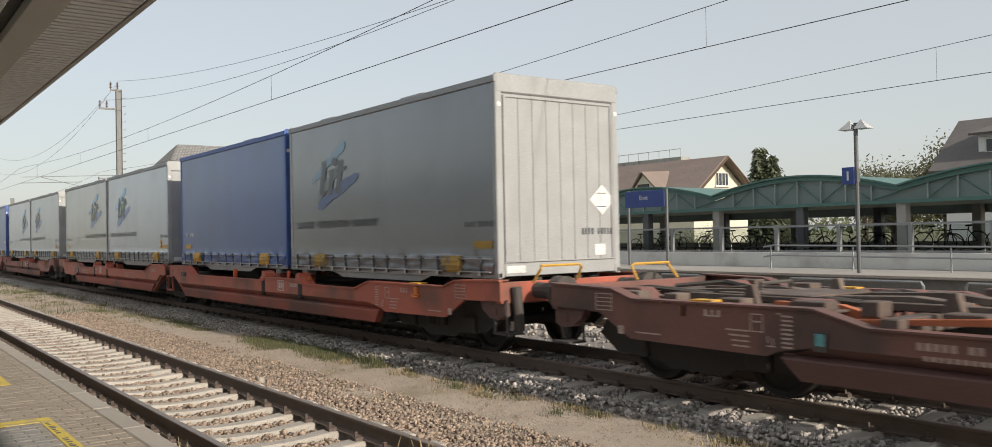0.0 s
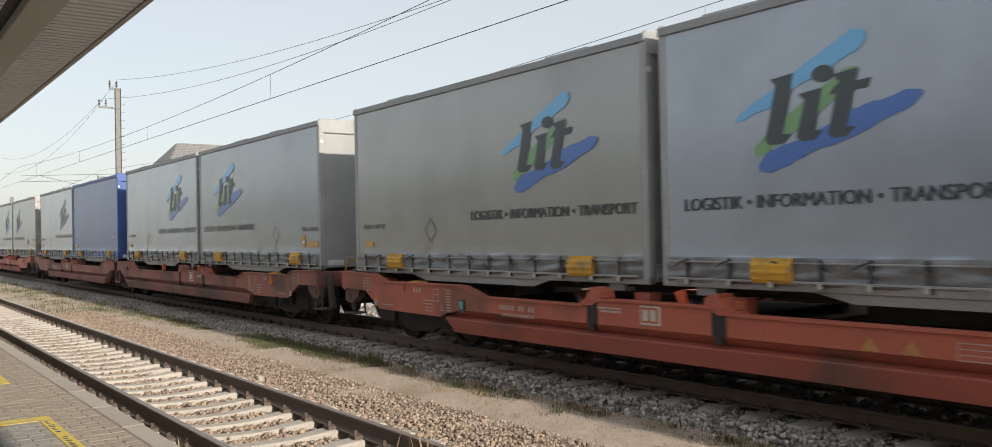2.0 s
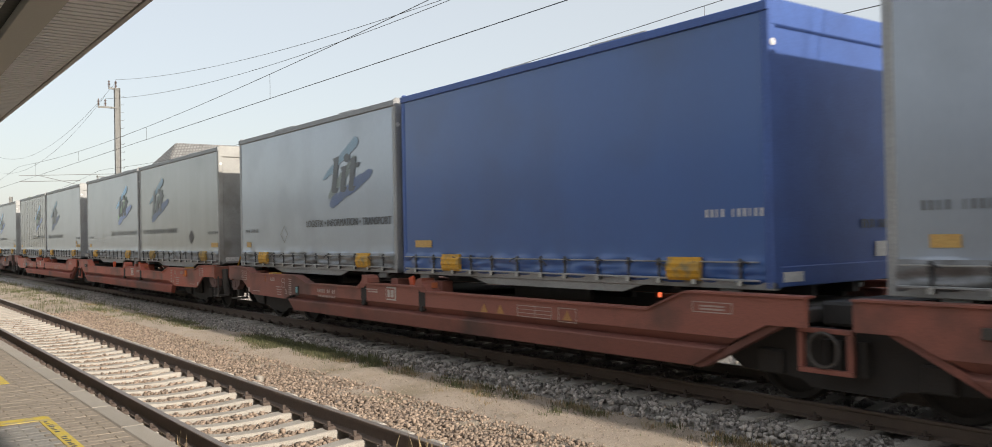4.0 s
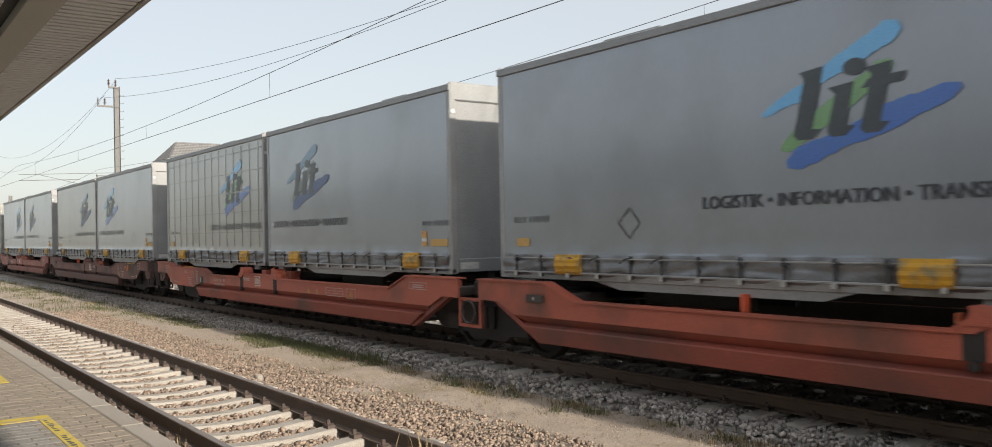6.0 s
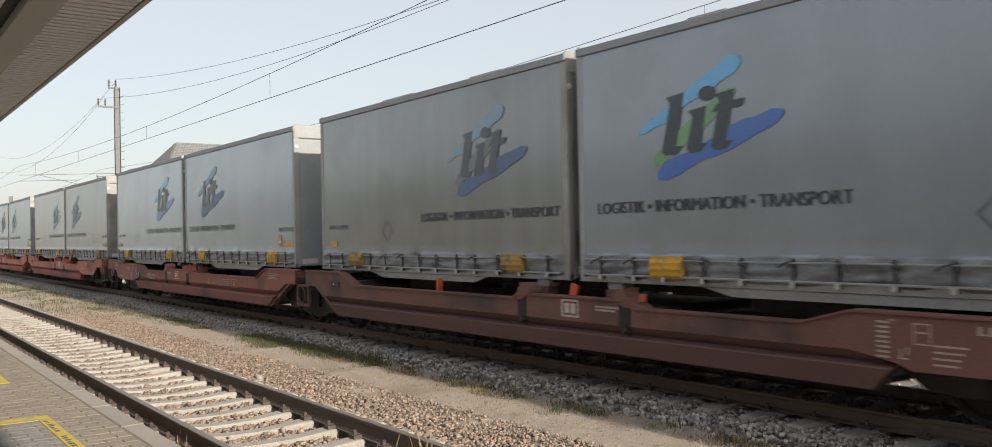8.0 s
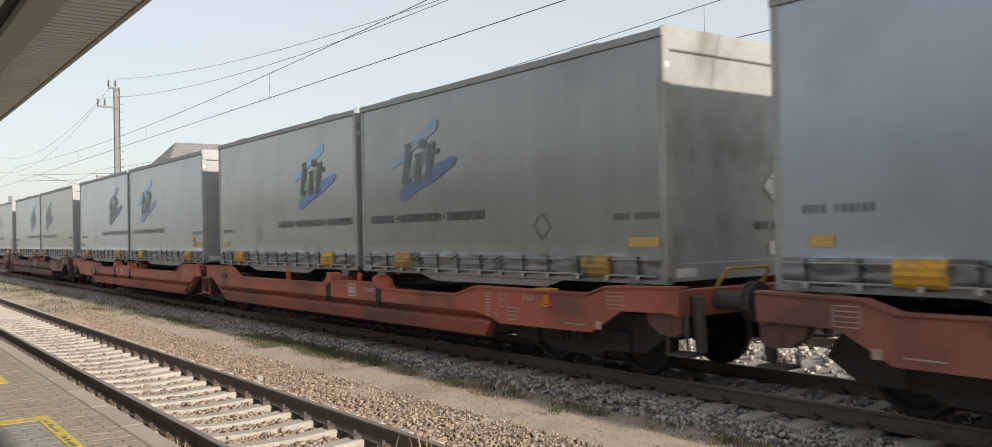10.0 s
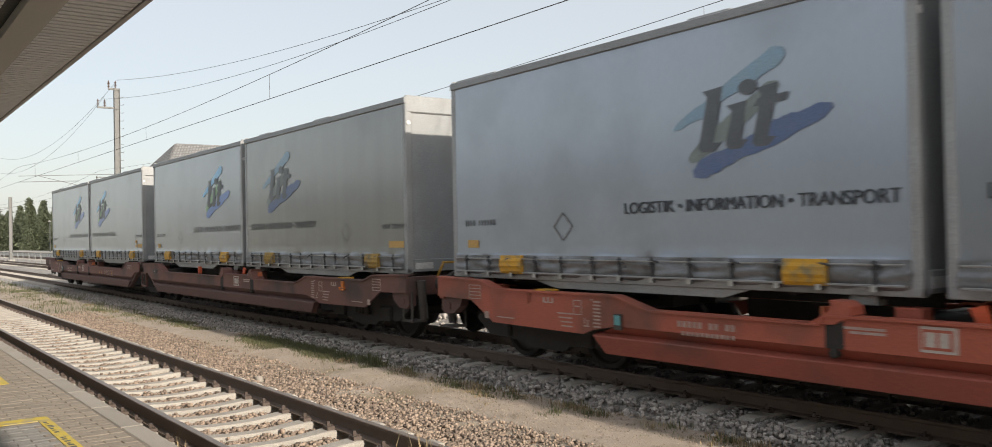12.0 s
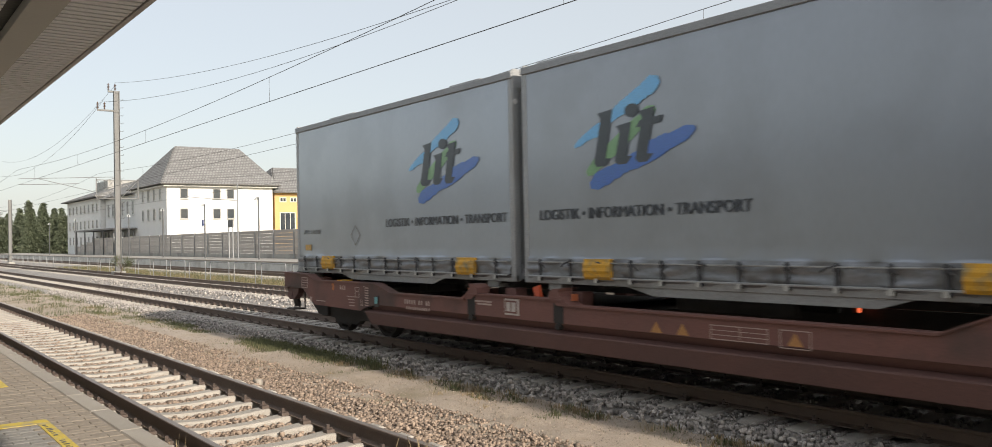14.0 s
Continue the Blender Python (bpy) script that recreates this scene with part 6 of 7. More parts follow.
def bicycle(m, label):
    """Wheels, frame, bars, saddle; x runs along the bike."""
    t = thing("bicycle", label, "bicycle", m, "bicycles in the shelter")
    for x in (-0.52, 0.52):
        bm = bmesh.new()
        tube(bm, [(x + 0.33 * math.cos(a), 0, 0.34 + 0.33 * math.sin(a)) for a in (i * math.pi / 9 for i in range(19))], 0.022, 5)
        w = part("wheel", bm, M["tyre"], t)
        bm = bmesh.new()
        for i in range(6):
            a = i * math.pi / 6
            tube(bm, [(x + 0.31 * math.cos(a), 0, 0.34 + 0.31 * math.sin(a)), (x - 0.31 * math.cos(a), 0, 0.34 - 0.31 * math.sin(a))], 0.004, 3)
        part("spokes", bm, M["galv"], w)
    bm = bmesh.new()
    for line in ([(-0.52, 0, 0.34), (-0.12, 0, 0.30), (-0.25, 0, 0.85)], [(-0.52, 0, 0.34), (-0.22, 0, 0.75), (0.36, 0, 0.78)], [(-0.12, 0, 0.30), (0.38, 0, 0.70)], [(0.52, 0, 0.34), (0.34, 0, 0.98)]):
        tube(bm, line, 0.022, 6)
    part("frame", bm, M["bike_frame"], t)
    bm = bmesh.new()
    tube(bm, [(0.28, -0.28, 1.03), (0.34, -0.1, 1.04), (0.34, 0.1, 1.04), (0.28, 0.28, 1.03)], 0.016, 5)
    part("handlebar", bm, M["lamp_metal"], t)
    part("saddle", boxes((-0.38, -0.14, -0.07, 0.07, 0.86, 0.92)), M["rubber"], t, bevel=0.025)
    return t


first = bicycle(pose(-30.6, 31.6, 0.92, 0, 0, 12), "dark parked bicycle standing in the rack")
rng = random.Random(3)
for i in range(17):
    copy_thing(first, pose(-29.2 + 1.28 * i + rng.uniform(-0.35, 0.35), 31.6 + rng.uniform(-0.3, 0.3), 0.92 + rng.uniform(-0.06, 0.1), 0, rng.uniform(-4, 4), rng.uniform(-35, 35) + 180 * (i % 2)))
tagged(part("rack_plinth", boxes((X0 + 1, X0 + 39, 30.9, 32.3, 0.2, 0.90)), M["dark_panel"]), "low dark plinth under the parked bicycles", "plinth")

# ---- houses ----
M["cream"] = mat("cream_render", (0.70, 0.66, 0.53), (0.64, 0.60, 0.49), 0.9, 0, 0.8, 30, 0.05)
M["white_render"] = mat("white_render", (0.80, 0.80, 0.79), (0.75, 0.75, 0.74), 0.9, 0, 0.6, 30, 0.05)
M["orange_render"] = mat("orange_render", (0.70, 0.45, 0.20), (0.64, 0.41, 0.19), 0.9, 0, 0.6, 30, 0.05)
M["roof_brown"] = mat("brown_roof_tile", (0.24, 0.19, 0.165), (0.19, 0.15, 0.13), 0.85, 0, 1.0, 14, 0.6, stretch=(0.35, 1, 1))
def tiled(m, w, h):
    """Darker joints of roof tiles laid over a material."""
    n, l = m.node_tree.nodes, m.node_tree.links
    b = n["Principled BSDF"]
    src = b.inputs["Base Color"].links[0].from_socket
    co, sep, add, com = n.new("ShaderNodeTexCoord"), n.new("ShaderNodeSeparateXYZ"), n.new("ShaderNodeMath"), n.new("ShaderNodeCombineXYZ")
    l.new(co.outputs["Object"], sep.inputs[0])
    l.new(sep.outputs[0], add.inputs[0])
    l.new(sep.outputs[1], add.inputs[1])
    l.new(add.outputs[0], com.inputs[0])
    l.new(sep.outputs[2], com.inputs[1])
    br, mx = n.new("ShaderNodeTexBrick"), n.new("ShaderNodeMix")
    l.new(com.outputs[0], br.inputs["Vector"])
    for k, v in (("Scale", 1.0), ("Brick Width", w), ("Row Height", h), ("Mortar Size", 0.06), ("Mortar Smooth", 0.6)):
        br.inputs[k].default_value = v
    br.inputs["Color1"].default_value, br.inputs["Color2"].default_value, br.inputs["Mortar"].default_value = (1.15, 1.15, 1.15, 1), (0.86, 0.86, 0.86, 1), (0.55, 0.55, 0.55, 1)
    mx.data_type, mx.blend_type = "RGBA", "MULTIPLY"
    mx.inputs[0].default_value = 1.0
    l.new(src, mx.inputs[6])
    l.new(br.outputs["Color"], mx.inputs[7])
    l.new(mx.outputs[2], b.inputs["Base Color"])
    return m


M["roof_grey"] = tiled(mat("grey_roof_tile", (0.27, 0.266, 0.262), (0.22, 0.216, 0.212), 0.85, 0, 1.0, 9, 0.5), 0.36, 0.24)
M["window_dark"] = mat("window_glass", (0.04, 0.05, 0.06), (0.10, 0.11, 0.12), 0.08, 0, 0.8, 5, 0)
M["trim"] = mat("white_trim", (0.72, 0.71, 0.68), None, 0.6, 0, 3, 40, 0)
M["timber"] = mat("dark_timber", (0.10, 0.065, 0.045), None, 0.8, 0, 4, 40, 0.2)


def window(parent, w, h, m, frame_mat="trim", bars_n=1, sill=True):
    """A framed window that faces -y in its own space, set a little into the wall."""
    bm = bmesh.new()
    ring = [[bm.verts.new((sx * (w / 2 - k), y, z)) for sx, z in ((-1, k), (1, k), (1, h - k), (-1, h - k))] for y, k in ((-0.05, 0), (-0.05, 0.09), (0.05, 0.09), (0.05, 0))]
    for a, b in zip(ring, ring[1:] + ring[:1]):
        for i in range(4):
            bm.faces.new((a[i], a[(i + 1) % 4], b[(i + 1) % 4], b[i]))
    f = part("window", bm, M[frame_mat], parent)
    for i in range(bars_n):
        x = -w / 2 + w * (i + 1) / (bars_n + 1)
        part("glazing_bar", boxes((x - 0.03, x + 0.03, -0.04, 0.04, 0.09, h - 0.09)), M[frame_mat], f)
    f.matrix_basis = m
    part("pane", boxes((-w / 2 + 0.08, w / 2 - 0.08, -0.015, 0.02, 0.08, h - 0.08)), M["window_dark"], f)
    if sill:
        part("sill", boxes((-w / 2 - 0.08, w / 2 + 0.08, -0.14, 0.0, -0.06, -0.005)), M["trim"], f)
    return f


def slab_roof(parent, quad, material, thick=0.18, name="roof"):
    """A thick sheet through four (or three) corners."""
    bm = bmesh.new()
    q = [Vector(p) for p in quad]
    n = (q[1] - q[0]).cross(q[2] - q[0]).normalized()
    if n.z < 0:
        n = -n
    lo, hi = [bm.verts.new(p) for p in q], [bm.verts.new(p + n * thick) for p in q]
    bm.faces.new(lo)
    bm.faces.new(hi[::-1])
    for i in range(len(q)):
        j = (i + 1) % len(q)
        bm.faces.new((lo[i], lo[j], hi[j], hi[i]))
    return part(name, bm, material, parent)


# cream gabled house; its gable looks along the line
house = thing("house", "cream rendered house with a brown tiled gable roof", "house")
bm = bmesh.new()
sweep(bm, [(56.4, -0.6), (56.4, 5.3), (59.9, 8.0), (63.4, 5.3), (63.4, -0.6)], -66, -49.0)
part("wall", bm, M["cream"], house)
slab_roof(house, [(-67, 55.4, 4.62), (-48.2, 55.4, 4.62), (-48.2, 59.9, 8.12), (-67, 59.9, 8.12)], M["roof_brown"])
slab_roof(house, [(-67, 64.4, 4.62), (-48.2, 64.4, 4.62), (-48.2, 59.9, 8.12), (-67, 59.9, 8.12)], M["roof_brown"])
for a, b in (((-48.15, 55.4, 4.6), (-48.15, 59.9, 8.1)), ((-48.15, 64.4, 4.6), (-48.15, 59.9, 8.1))):
    bm = bmesh.new()
    tube(bm, [a, b], 0.12, 4)
    part("barge_board", bm, M["timber"], house)
window(house, 1.7, 1.2, pose(-48.97, 60.0, 5.7, 0, 0, 90), "trim", 3)
slab_roof(house, [(-55.7, 55.4, 4.9), (-53.6, 55.0, 7.05), (-53.6, 58.7, 7.2)], M["roof_brown"], 0.12, "dormer_roof")
slab_roof(house, [(-51.5, 55.4, 4.9), (-53.6, 55.0, 7.05), (-53.6, 58.7, 7.2)], M["roof_brown"], 0.12, "dormer_roof")
bm = bmesh.new()
prism(bm, [(-55.5, 4.9), (-51.7, 4.9), (-53.6, 6.95)], 55.35, 55.6)
part("dormer_front", bm, M["cream"], house)
window(house, 1.3, 0.9, pose(-53.6, 55.3, 5.15), "timber", 1, False)

# grey-roofed house among trees
house2 = thing("house", "house with a steep dark tiled roof and a dormer window", "house")
M["roof_dark"] = mat("dark_roof_tile", (0.135, 0.122, 0.115), (0.105, 0.096, 0.092), 0.85, 0, 1.0, 12, 0.6)
part("wall", boxes((-24.2, -6, 48.4, 57.6, -0.6, 5.0)), M["white_render"], house2)
bm = bmesh.new()
sweep(bm, [(48.6, 4.99), (53, 7.75), (57.4, 4.99)], -24.2, -6)
part("gable", bm, M["timber"], house2)
slab_roof(house2, [(-24.6, 47.4, 4.75), (-5, 47.4, 4.75), (-5, 53, 7.95), (-25.6, 53, 7.95)], M["roof_dark"])
slab_roof(house2, [(-24.6, 58.6, 4.75), (-5, 58.6, 4.75), (-5, 53, 7.95), (-25.6, 53, 7.95)], M["roof_dark"])
part("dormer_wall", boxes((-22.7, -18.2, 49.0, 53, 5.3, 6.75)), M["white_render"], house2)
slab_roof(house2, [(-23.0, 48.5, 6.75), (-17.9, 48.5, 6.75), (-18.5, 53, 7.9), (-22.4, 53, 7.9)], M["roof_dark"], 0.12, "dormer_roof")
window(house2, 1.7, 0.85, pose(-21.5, 48.96, 5.75), "trim", 1)
window(house2, 1.7, 0.85, pose(-19.4, 48.96, 5.75), "trim", 1)

# flat grey works hall behind the cream house
hall = thing("works_hall", "pale grey flat-roofed works hall with a roof railing", "building")
part("wall", boxes((-118, -82, 92, 93.5, -0.6, 12.0)), M["white_render"], hall)
part("band", boxes((-118.2, -81.8, 91.8, 93.7, 9.6, 12.2)), M["frame_dirty"], hall)
bm = bmesh.new()
for i in range(19):
    tube(bm, [(-118 + 2 * i, 92, 12.2), (-118 + 2 * i, 92, 13.3)], 0.04, 4)
tube(bm, [(-118, 92, 13.3), (-82, 92, 13.3)], 0.04, 4)
part("roof_railing", bm, M["galv"], hall)

# station building: main block with a hipped roof, long wing along the line
bldg = thing("station_building", "white rendered station building with a grey hipped tile roof", "building")
part("wall", boxes((-120, -106, 30.5, 43.5, -0.6, 8.9)), M["white_render"], bldg)
E0, E1 = 8.85, 14.0
slab_roof(bldg, [(-105.2, 29.7, E0), (-105.2, 44.3, E0), (-113, 41.8, E1), (-113, 33.7, E1)], M["roof_grey"])
slab_roof(bldg, [(-120.8, 29.7, E0), (-120.8, 44.3, E0), (-113, 41.8, E1), (-113, 33.7, E1)], M["roof_grey"])
slab_roof(bldg, [(-105.2, 29.7, E0), (-120.8, 29.7, E0), (-113, 33.7, E1)], M["roof_grey"])
slab_roof(bldg, [(-105.2, 44.3, E0), (-120.8, 44.3, E0), (-113, 41.8, E1)], M["roof_grey"])
part("cornice", boxes((-120.5, -105.5, 30.0, 44.0, 8.62, 8.84)), M["trim"], bldg, bevel=0.05)
for y in (32.5, 36.4, 38.1):
    for z in (4.75, 7.15):
        window(bldg, 0.95, 1.25, pose(-105.97, y, z + 0.05, 0, 0, 90), "frame_dirty", 0)
for i in range(4):
    for z in (4.7, 7.1):
        window(bldg, 0.95, 1.5, pose(-108.6 - 2.5 * i, 30.48, z), "trim", 1)
wing = thing("station_wing", "long white two-storey wing with a low grey roof", "building")
part("wall", boxes((-140, -120.1, 31.4, 41, -0.6, 8.6)), M["white_render"], wing)
slab_roof(wing, [(-140, 30.6, 8.6), (-120.2, 30.6, 8.6), (-120.2, 36, 11.4), (-140, 36, 11.4)], M["roof_grey"])
slab_roof(wing, [(-140, 41.8, 8.6), (-120.2, 41.8, 8.6), (-120.2, 36, 11.4), (-140, 36, 11.4)], M["roof_grey"])
part("awning", boxes((-143, -119, 27.6, 31.4, 3.85, 4.05)), M["roof_grey"], wing)
for i in range(5):
    part("awning_post", boxes((-142.6 + 5.6 * i, -142.45 + 5.6 * i, 27.8, 27.95, FP, 3.85)), M["lamp_metal"], wing)
for i in range(7):
    for z in (2.0, 5.9):
        window(wing, 1.1, 1.9, pose(-121.8 - 2.7 * i, 31.38, z), "trim", 1)
end_block = thing("station_block", "white end block of the station with rows of windows", "building")
part("wall", boxes((-164, -140.2, 30.7, 43, -0.6, 9.0)), M["white_render"], end_block)
slab_roof(end_block, [(-164.8, 29.9, 9.0), (-139.6, 29.9, 9.0), (-142.5, 36.8, 11.6), (-161, 36.8, 11.6)], M["roof_grey"])
slab_roof(end_block, [(-164.8, 43.8, 9.0), (-139.6, 43.8, 9.0), (-142.5, 36.8, 11.6), (-161, 36.8, 11.6)], M["roof_grey"])
slab_roof(end_block, [(-164.8, 29.9, 9.0), (-164.8, 43.8, 9.0), (-161, 36.8, 11.6)], M["roof_grey"])
slab_roof(end_block, [(-139.6, 29.9, 9.0), (-139.6, 43.8, 9.0), (-142.5, 36.8, 11.6)], M["roof_grey"])
part("roof_house", boxes((-158, -150, 34, 39, 10.4, 12.2)), M["frame_dirty"], end_block)
for i in range(8):
    for z in (1.9, 4.4, 6.9):
        window(end_block, 1.1, 1.35, pose(-142.2 - 2.8 * i, 30.68, z), "trim", 1)
annex = thing("annex", "orange rendered annex with a grey hipped roof", "building")
part("wall", boxes((-120, -106.3, 43.9, 58, -0.6, 8.05)), M["orange_render"], annex)
slab_roof(annex, [(-105.6, 43.7, 8.05), (-105.6, 58.6, 8.05), (-112, 52, 11.6), (-112, 46, 11.6)], M["roof_grey"])
slab_roof(annex, [(-120.6, 43.7, 8.05), (-120.6, 58.6, 8.05), (-112, 52, 11.6), (-112, 46, 11.6)], M["roof_grey"])
slab_roof(annex, [(-105.6, 43.7, 8.05), (-120.6, 43.7, 8.05), (-112, 46, 11.6)], M["roof_grey"])
window(annex, 2.1, 2.4, pose(-106.28, 45.6, 3.2, 0, 0, 90), "trim", 2)
for y in (45.0, 46.4):
    window(annex, 0.9, 0.6, pose(-106.28, y, 6.9, 0, 0, 90), "trim", 1, False)

# plain block added out of view behind the near platform; the curtains reflect its dark mass
reflection_block = thing("rear_building", "unseen grey block added behind the near platform to darken the curtain reflections", "building", kind="structure")
M["grey_render"] = mat("grey_render", (0.46, 0.45, 0.43), (0.40, 0.39, 0.37), 0.9, 0, 0.6, 30, 0.05)
part("wall", boxes((-12, 45, -20, -9.5, -0.6, 4.6)), M["grey_render"], reflection_block)
part("roof", boxes((-12.6, 45.6, -20.6, -8.9, 4.6, 4.9)), M["roof_grey"], reflection_block)

# ---- trees ----
M["bark"] = mat("bark", (0.12, 0.09, 0.07), (0.08, 0.06, 0.05), 0.95, 0, 5, 40, 0.6)
M["needles"] = island(mat("dark_needles", (0.15, 0.175, 0.11), (0.18, 0.20, 0.135), 0.8, 0, 1, 20, 0), 0.6, 1.5)
M["leaves"] = island(mat("spring_leaves", (0.13, 0.135, 0.075), (0.165, 0.16, 0.10), 0.8, 0, 1, 20, 0), 0.75, 1.25)
M["leaves_far"] = island(mat("grey_green_leaves", (0.12, 0.14, 0.07), (0.16, 0.16, 0.10), 0.7, 0, 1, 20, 0), 0.6, 1.4)


def leafy(m):
    """Lets light through thin leaves."""
    n, l = m.node_tree.nodes, m.node_tree.links
    b, o = n["Principled BSDF"], n["Material Output"]
    tr, mx = n.new("ShaderNodeBsdfTranslucent"), n.new("ShaderNodeMixShader")
    mx.inputs[0].default_value = 0.4
    l.new(b.inputs["Base Color"].links[0].from_socket, tr.inputs[0])
    l.new(b.outputs[0], mx.inputs[1])
    l.new(tr.outputs[0], mx.inputs[2])
    l.new(mx.outputs[0], o.inputs[0])


for k in ("needles", "leaves", "leaves_far", "grass"):
    leafy(M[k])


def conifer(x, y, h, seed, label, w=0.36):
    t = thing("conifer", label, "conifer", pose(x, y, -0.6), "conifers")
    rng = np.random.default_rng(seed)
    bm = bmesh.new()
    bmesh.ops.create_cone(bm, segments=7, radius1=0.022 * h, radius2=0.01, depth=h, cap_ends=True, matrix=Matrix.Translation((0, 0, h / 2)))
    part("trunk", bm, M["bark"], t)
    vs, fs = [], []
    z = 0.08 * h
    while z < h * 0.985:
        r = w * h * (1 - z / h) ** 0.85 + 0.05
        for _ in range(20 if h < 11 and x > -80 else 12):
            a = rng.random() * 6.283
            ln = r * (0.6 + 0.5 * rng.random())
            for s in range(7):
                u0 = (s + 0.6) / 7
                px, py, pz = ln * u0 * math.cos(a), ln * u0 * math.sin(a), z - 0.28 * ln * u0 ** 1.5
                for _ in range(2):
                    d = 0.095 * h * (0.45 + 0.5 * rng.random()) * (1.1 - 0.5 * u0) * (1.0 - 0.5 * z / h)
                    o = rng.standard_normal(3) * d * 0.5
                    b = a + rng.standard_normal() * 1.0
                    k = len(vs)
                    cx, cy, cz = px + o[0], py + o[1], pz + o[2] * 0.6
                    vs += [(cx - d * 0.35 * math.sin(b), cy + d * 0.35 * math.cos(b), cz), (cx + d * 0.25 * math.sin(b), cy - d * 0.25 * math.cos(b), cz + d * (0.9 * rng.random() - 0.1)), (cx + d * math.cos(b), cy + d * math.sin(b), cz + d * (0.5 * rng.random() - 0.5))]
                    fs.append((k, k + 1, k + 2))
        z += 0.032 * h
    part("crown", raw("crown", vs, fs, M["needles"]), None, t)
    return t


def broadleaf(x, y, h, seed, material, label, wide=0.55, n=2600, base=-0.6):
    t = thing("tree", label, "tree", pose(x, y, base), "broadleaf trees")
    rng = np.random.default_rng(seed)
    rr = random.Random(seed)
    bm = bmesh.new()
    tube(bm, [(0, 0, 0), (0.05, 0.02, 0.2 * h), (0, 0.1, 0.4 * h)], 0.02 * h, 7)
    tips = []
    for i in range(11):
        a, e = rr.random() * 6.283, rr.uniform(0.3, 1.3)
        b = Vector((0, 0.05, h * rr.uniform(0.25, 0.42)))
        ln = h * rr.uniform(0.32, 0.56)
        tip = b + Vector((ln * wide * 1.3 * math.cos(a) * math.cos(e), ln * wide * 1.3 * math.sin(a) * math.cos(e), ln * math.sin(e)))
        tube(bm, [b, b.lerp(tip, 0.5) + Vector((0, 0, 0.03 * h)), tip], 0.006 * h, 5)
        tips.append(tip)
        for _ in range(3):
            q = b.lerp(tip, rr.uniform(0.45, 0.9))
            r = q + Vector((rr.uniform(-1, 1), rr.uniform(-1, 1), rr.uniform(-0.1, 0.8))) * 0.13 * h
            tube(bm, [q, r], 0.003 * h, 4)
            tips.append(r)
    part("trunk", bm, M["bark"], t)
    vs, fs = [], []
    for i in range(2 * n):
        c = tips[rr.randrange(len(tips))]
        o = rng.standard_normal(3) * 0.055 * h
        p = np.array(c) + o
        d = 0.012 * h * (0.6 + 0.8 * rng.random())
        u, v = rng.standard_normal(3), rng.standard_normal(3)
        u, v = u / np.linalg.norm(u) * d, v / np.linalg.norm(v) * d * 0.7
        k = len(vs)
        vs += [tuple(p - u), tuple(p + v), tuple(p + u), tuple(p - v)]
        fs.append((k, k + 1, k + 2, k + 3))
    part("crown", raw("crown", vs, fs, material), None, t)
    return t


conifer(-52.6, 70, 10.2, 1, "dark spruce beside the houses")
conifer(-51.6, 70.6, 9.4, 2, "dark spruce beside the houses")
for i, (x, y, h, n) in enumerate(((-35.0, 62, 7.6, 2200), (-32.6, 60, 8.3, 2600), (-30.6, 61, 8.8, 2800), (-39.5, 66, 7.4, 1800), (-31.5, 56, 6.4, 3000))):
    broadleaf(x, y, h + 0.4, 20 + i, M["leaves"], "budding spring tree behind the shelter", 0.6, n)
rng = random.Random(12)
for i in range(8):
    broadleaf(-46 + 6.0 * i + rng.uniform(-1, 1), 38.5 + rng.uniform(-1, 1.5), rng.uniform(2.4, 3.6), 40 + i, M["leaves"], "green shrub behind the bicycle shelter", 1.0, 1500)
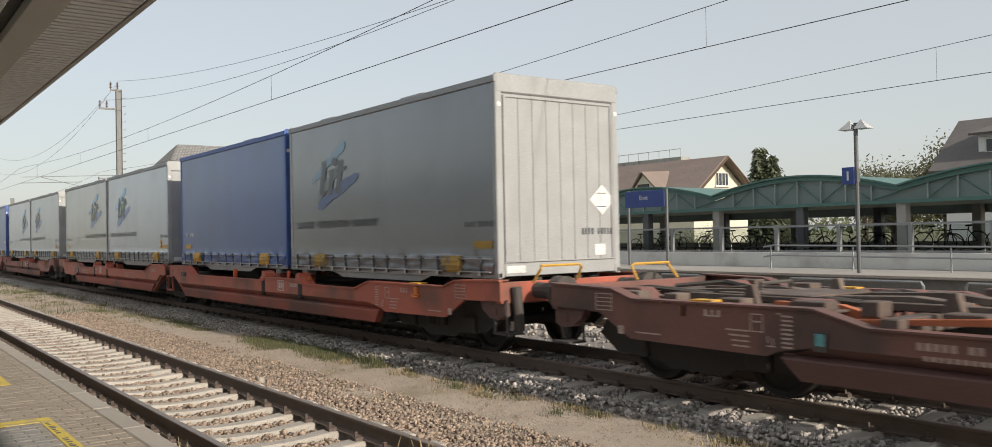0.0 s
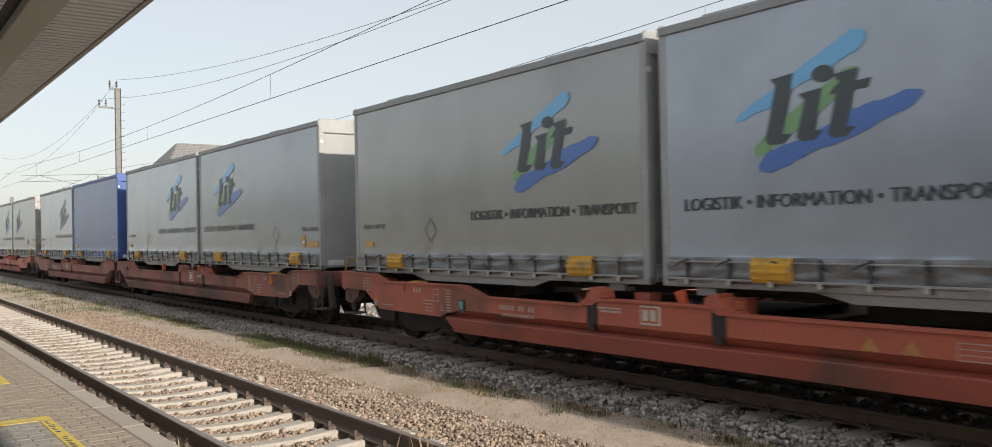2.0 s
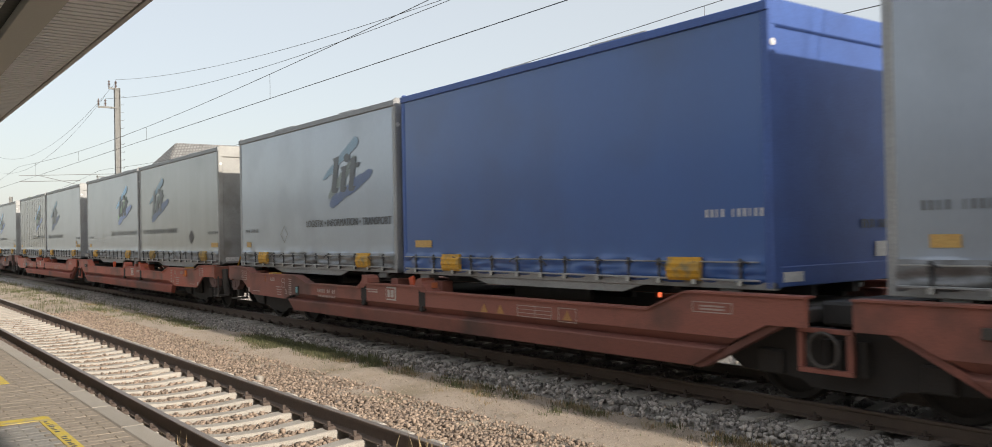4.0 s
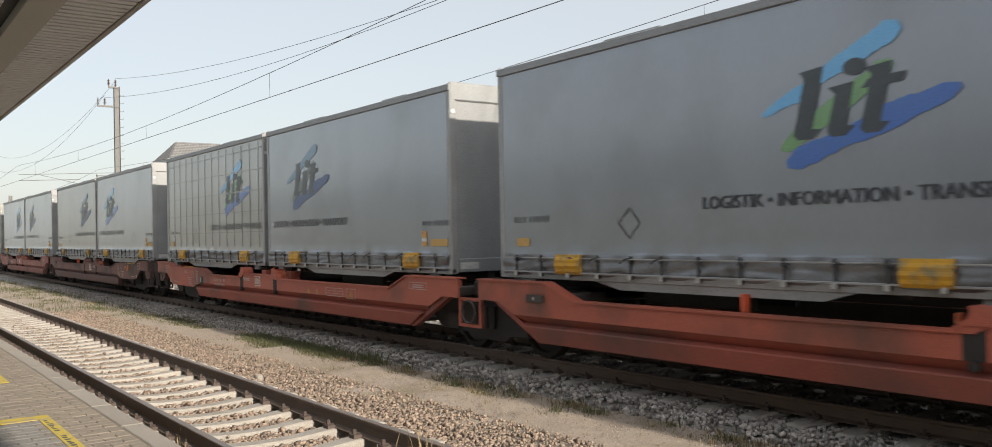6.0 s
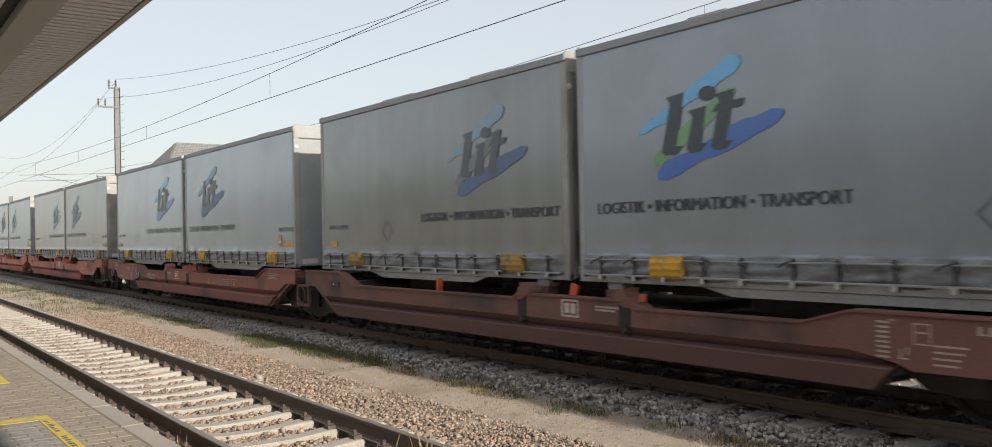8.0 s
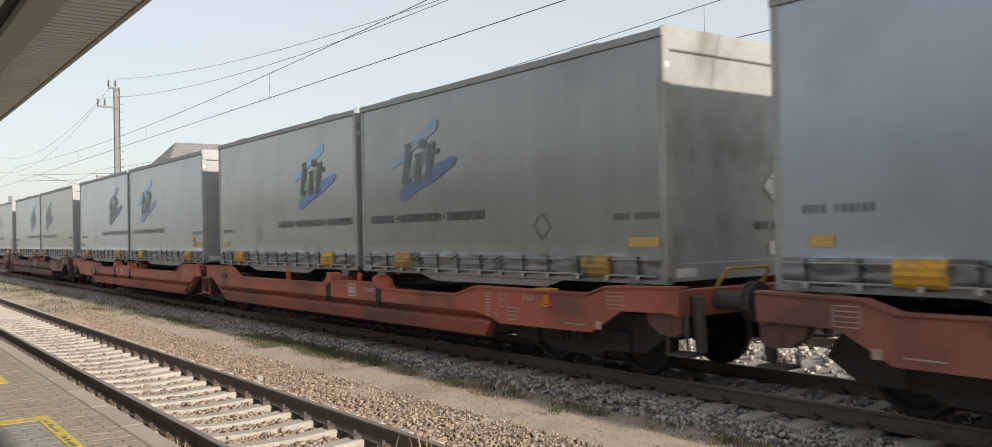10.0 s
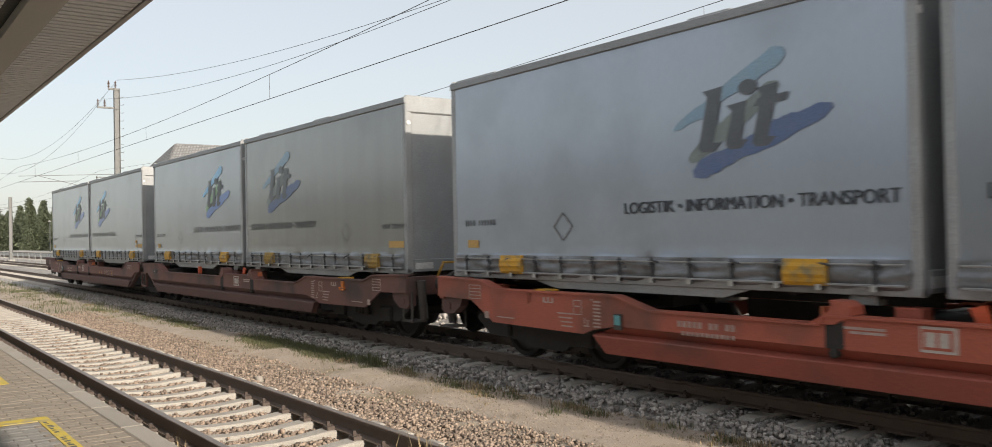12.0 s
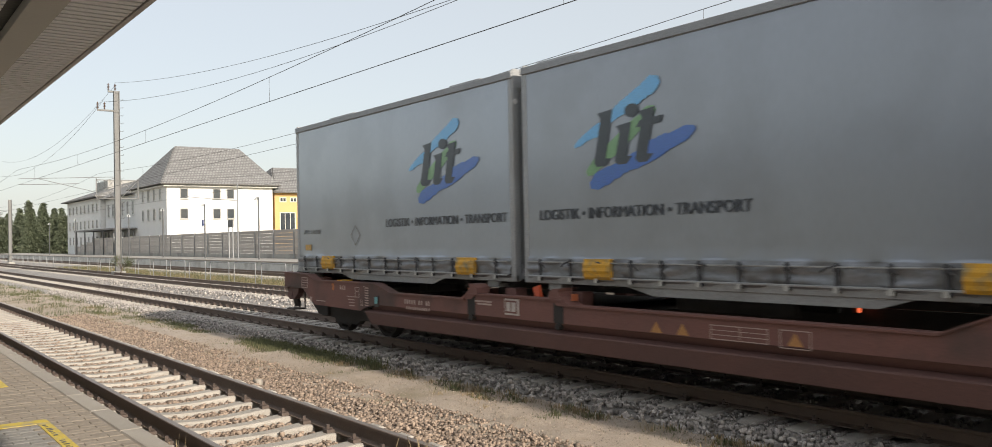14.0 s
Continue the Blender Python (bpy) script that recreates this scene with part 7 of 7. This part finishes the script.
for i in range(30):
    x = -204 - 1.9 * i + rng.uniform(-6, 6)
    conifer(x, -x * (0.118 + 0.0026 * ((i * 11) % 30)) + rng.uniform(-1, 1), rng.uniform(8, 12.5), 60 + i, "dark conifer in a row down the line", 0.33)
for i in range(12):
    broadleaf(-230 - 14 * i, 30 + 3 * i + rng.uniform(-6, 6), rng.uniform(7, 11), 90 + i, M["leaves_far"], "grey-green tree down the line", 0.6, 900)
broadleaf(-62.5, 14.9, 1.9, 130, M["leaves_far"], "thin grey-green bush at the foot of the mast", 0.9, 1500, -0.35)
vs, fs = [], []
nr = np.random.default_rng(77)
for i in range(30000):
    x, y = -900 + 1400 * nr.random(), 150 + 120 * nr.random()
    z, d = 6.5 * nr.random() ** 1.4 + 1.5 * math.sin(x * 0.04), 0.35 + 0.5 * nr.random()
    u, v = nr.standard_normal(3), nr.standard_normal(3)
    u, v = u / np.linalg.norm(u) * d, v / np.linalg.norm(v) * d
    k = len(vs)
    vs += [(x - u[0], y - u[1], z - u[2]), (x + v[0], y + v[1], z + v[2]), (x + u[0], y + u[1], z + u[2]), (x - v[0], y - v[1], z - v[2])]
    fs.append((k, k + 1, k + 2, k + 3))
tagged(part("far_woods", raw("far_woods", vs, fs, M["leaves_far"]), None), "low line of far woods on the horizon", "woods", kind="stuff")


def motions():
    """The train rolls by at an even speed; its wheels turn with it."""
    times = [0.0, 2.0, 4.0, 6.0, 8.0, 10.0, 12.0, 14.0]
    back = {}
    for ob, x, turn in moving:
        walk(ob, [(t, pose(x + SPEED * t, TRAIN_Y, 0.02, 0, 0, turn)) for t in times])
        back[ob] = -1 if turn else 1
    step = 1.0 / FPS
    count = int(14.0 * FPS) + 1
    done = {}
    for ob, dx in spinning:
        s = back[ob.parent.parent]
        key = (dx, s)
        if key not in done:
            walk(ob, [(i * step, pose(dx, 0, 0.46) @ Matrix.Rotation(s * SPEED * i * step / 0.46, 4, "Y")) for i in range(count)])
            done[key] = ob.animation_data.action
        else:
            # wheels that turn alike share one set of keys
            ob.rotation_mode = "QUATERNION"
            ob.animation_data_create()
            ob.animation_data.action = done[key]
            ob.animation_data.action_slot = done[key].slots[0]


motions()
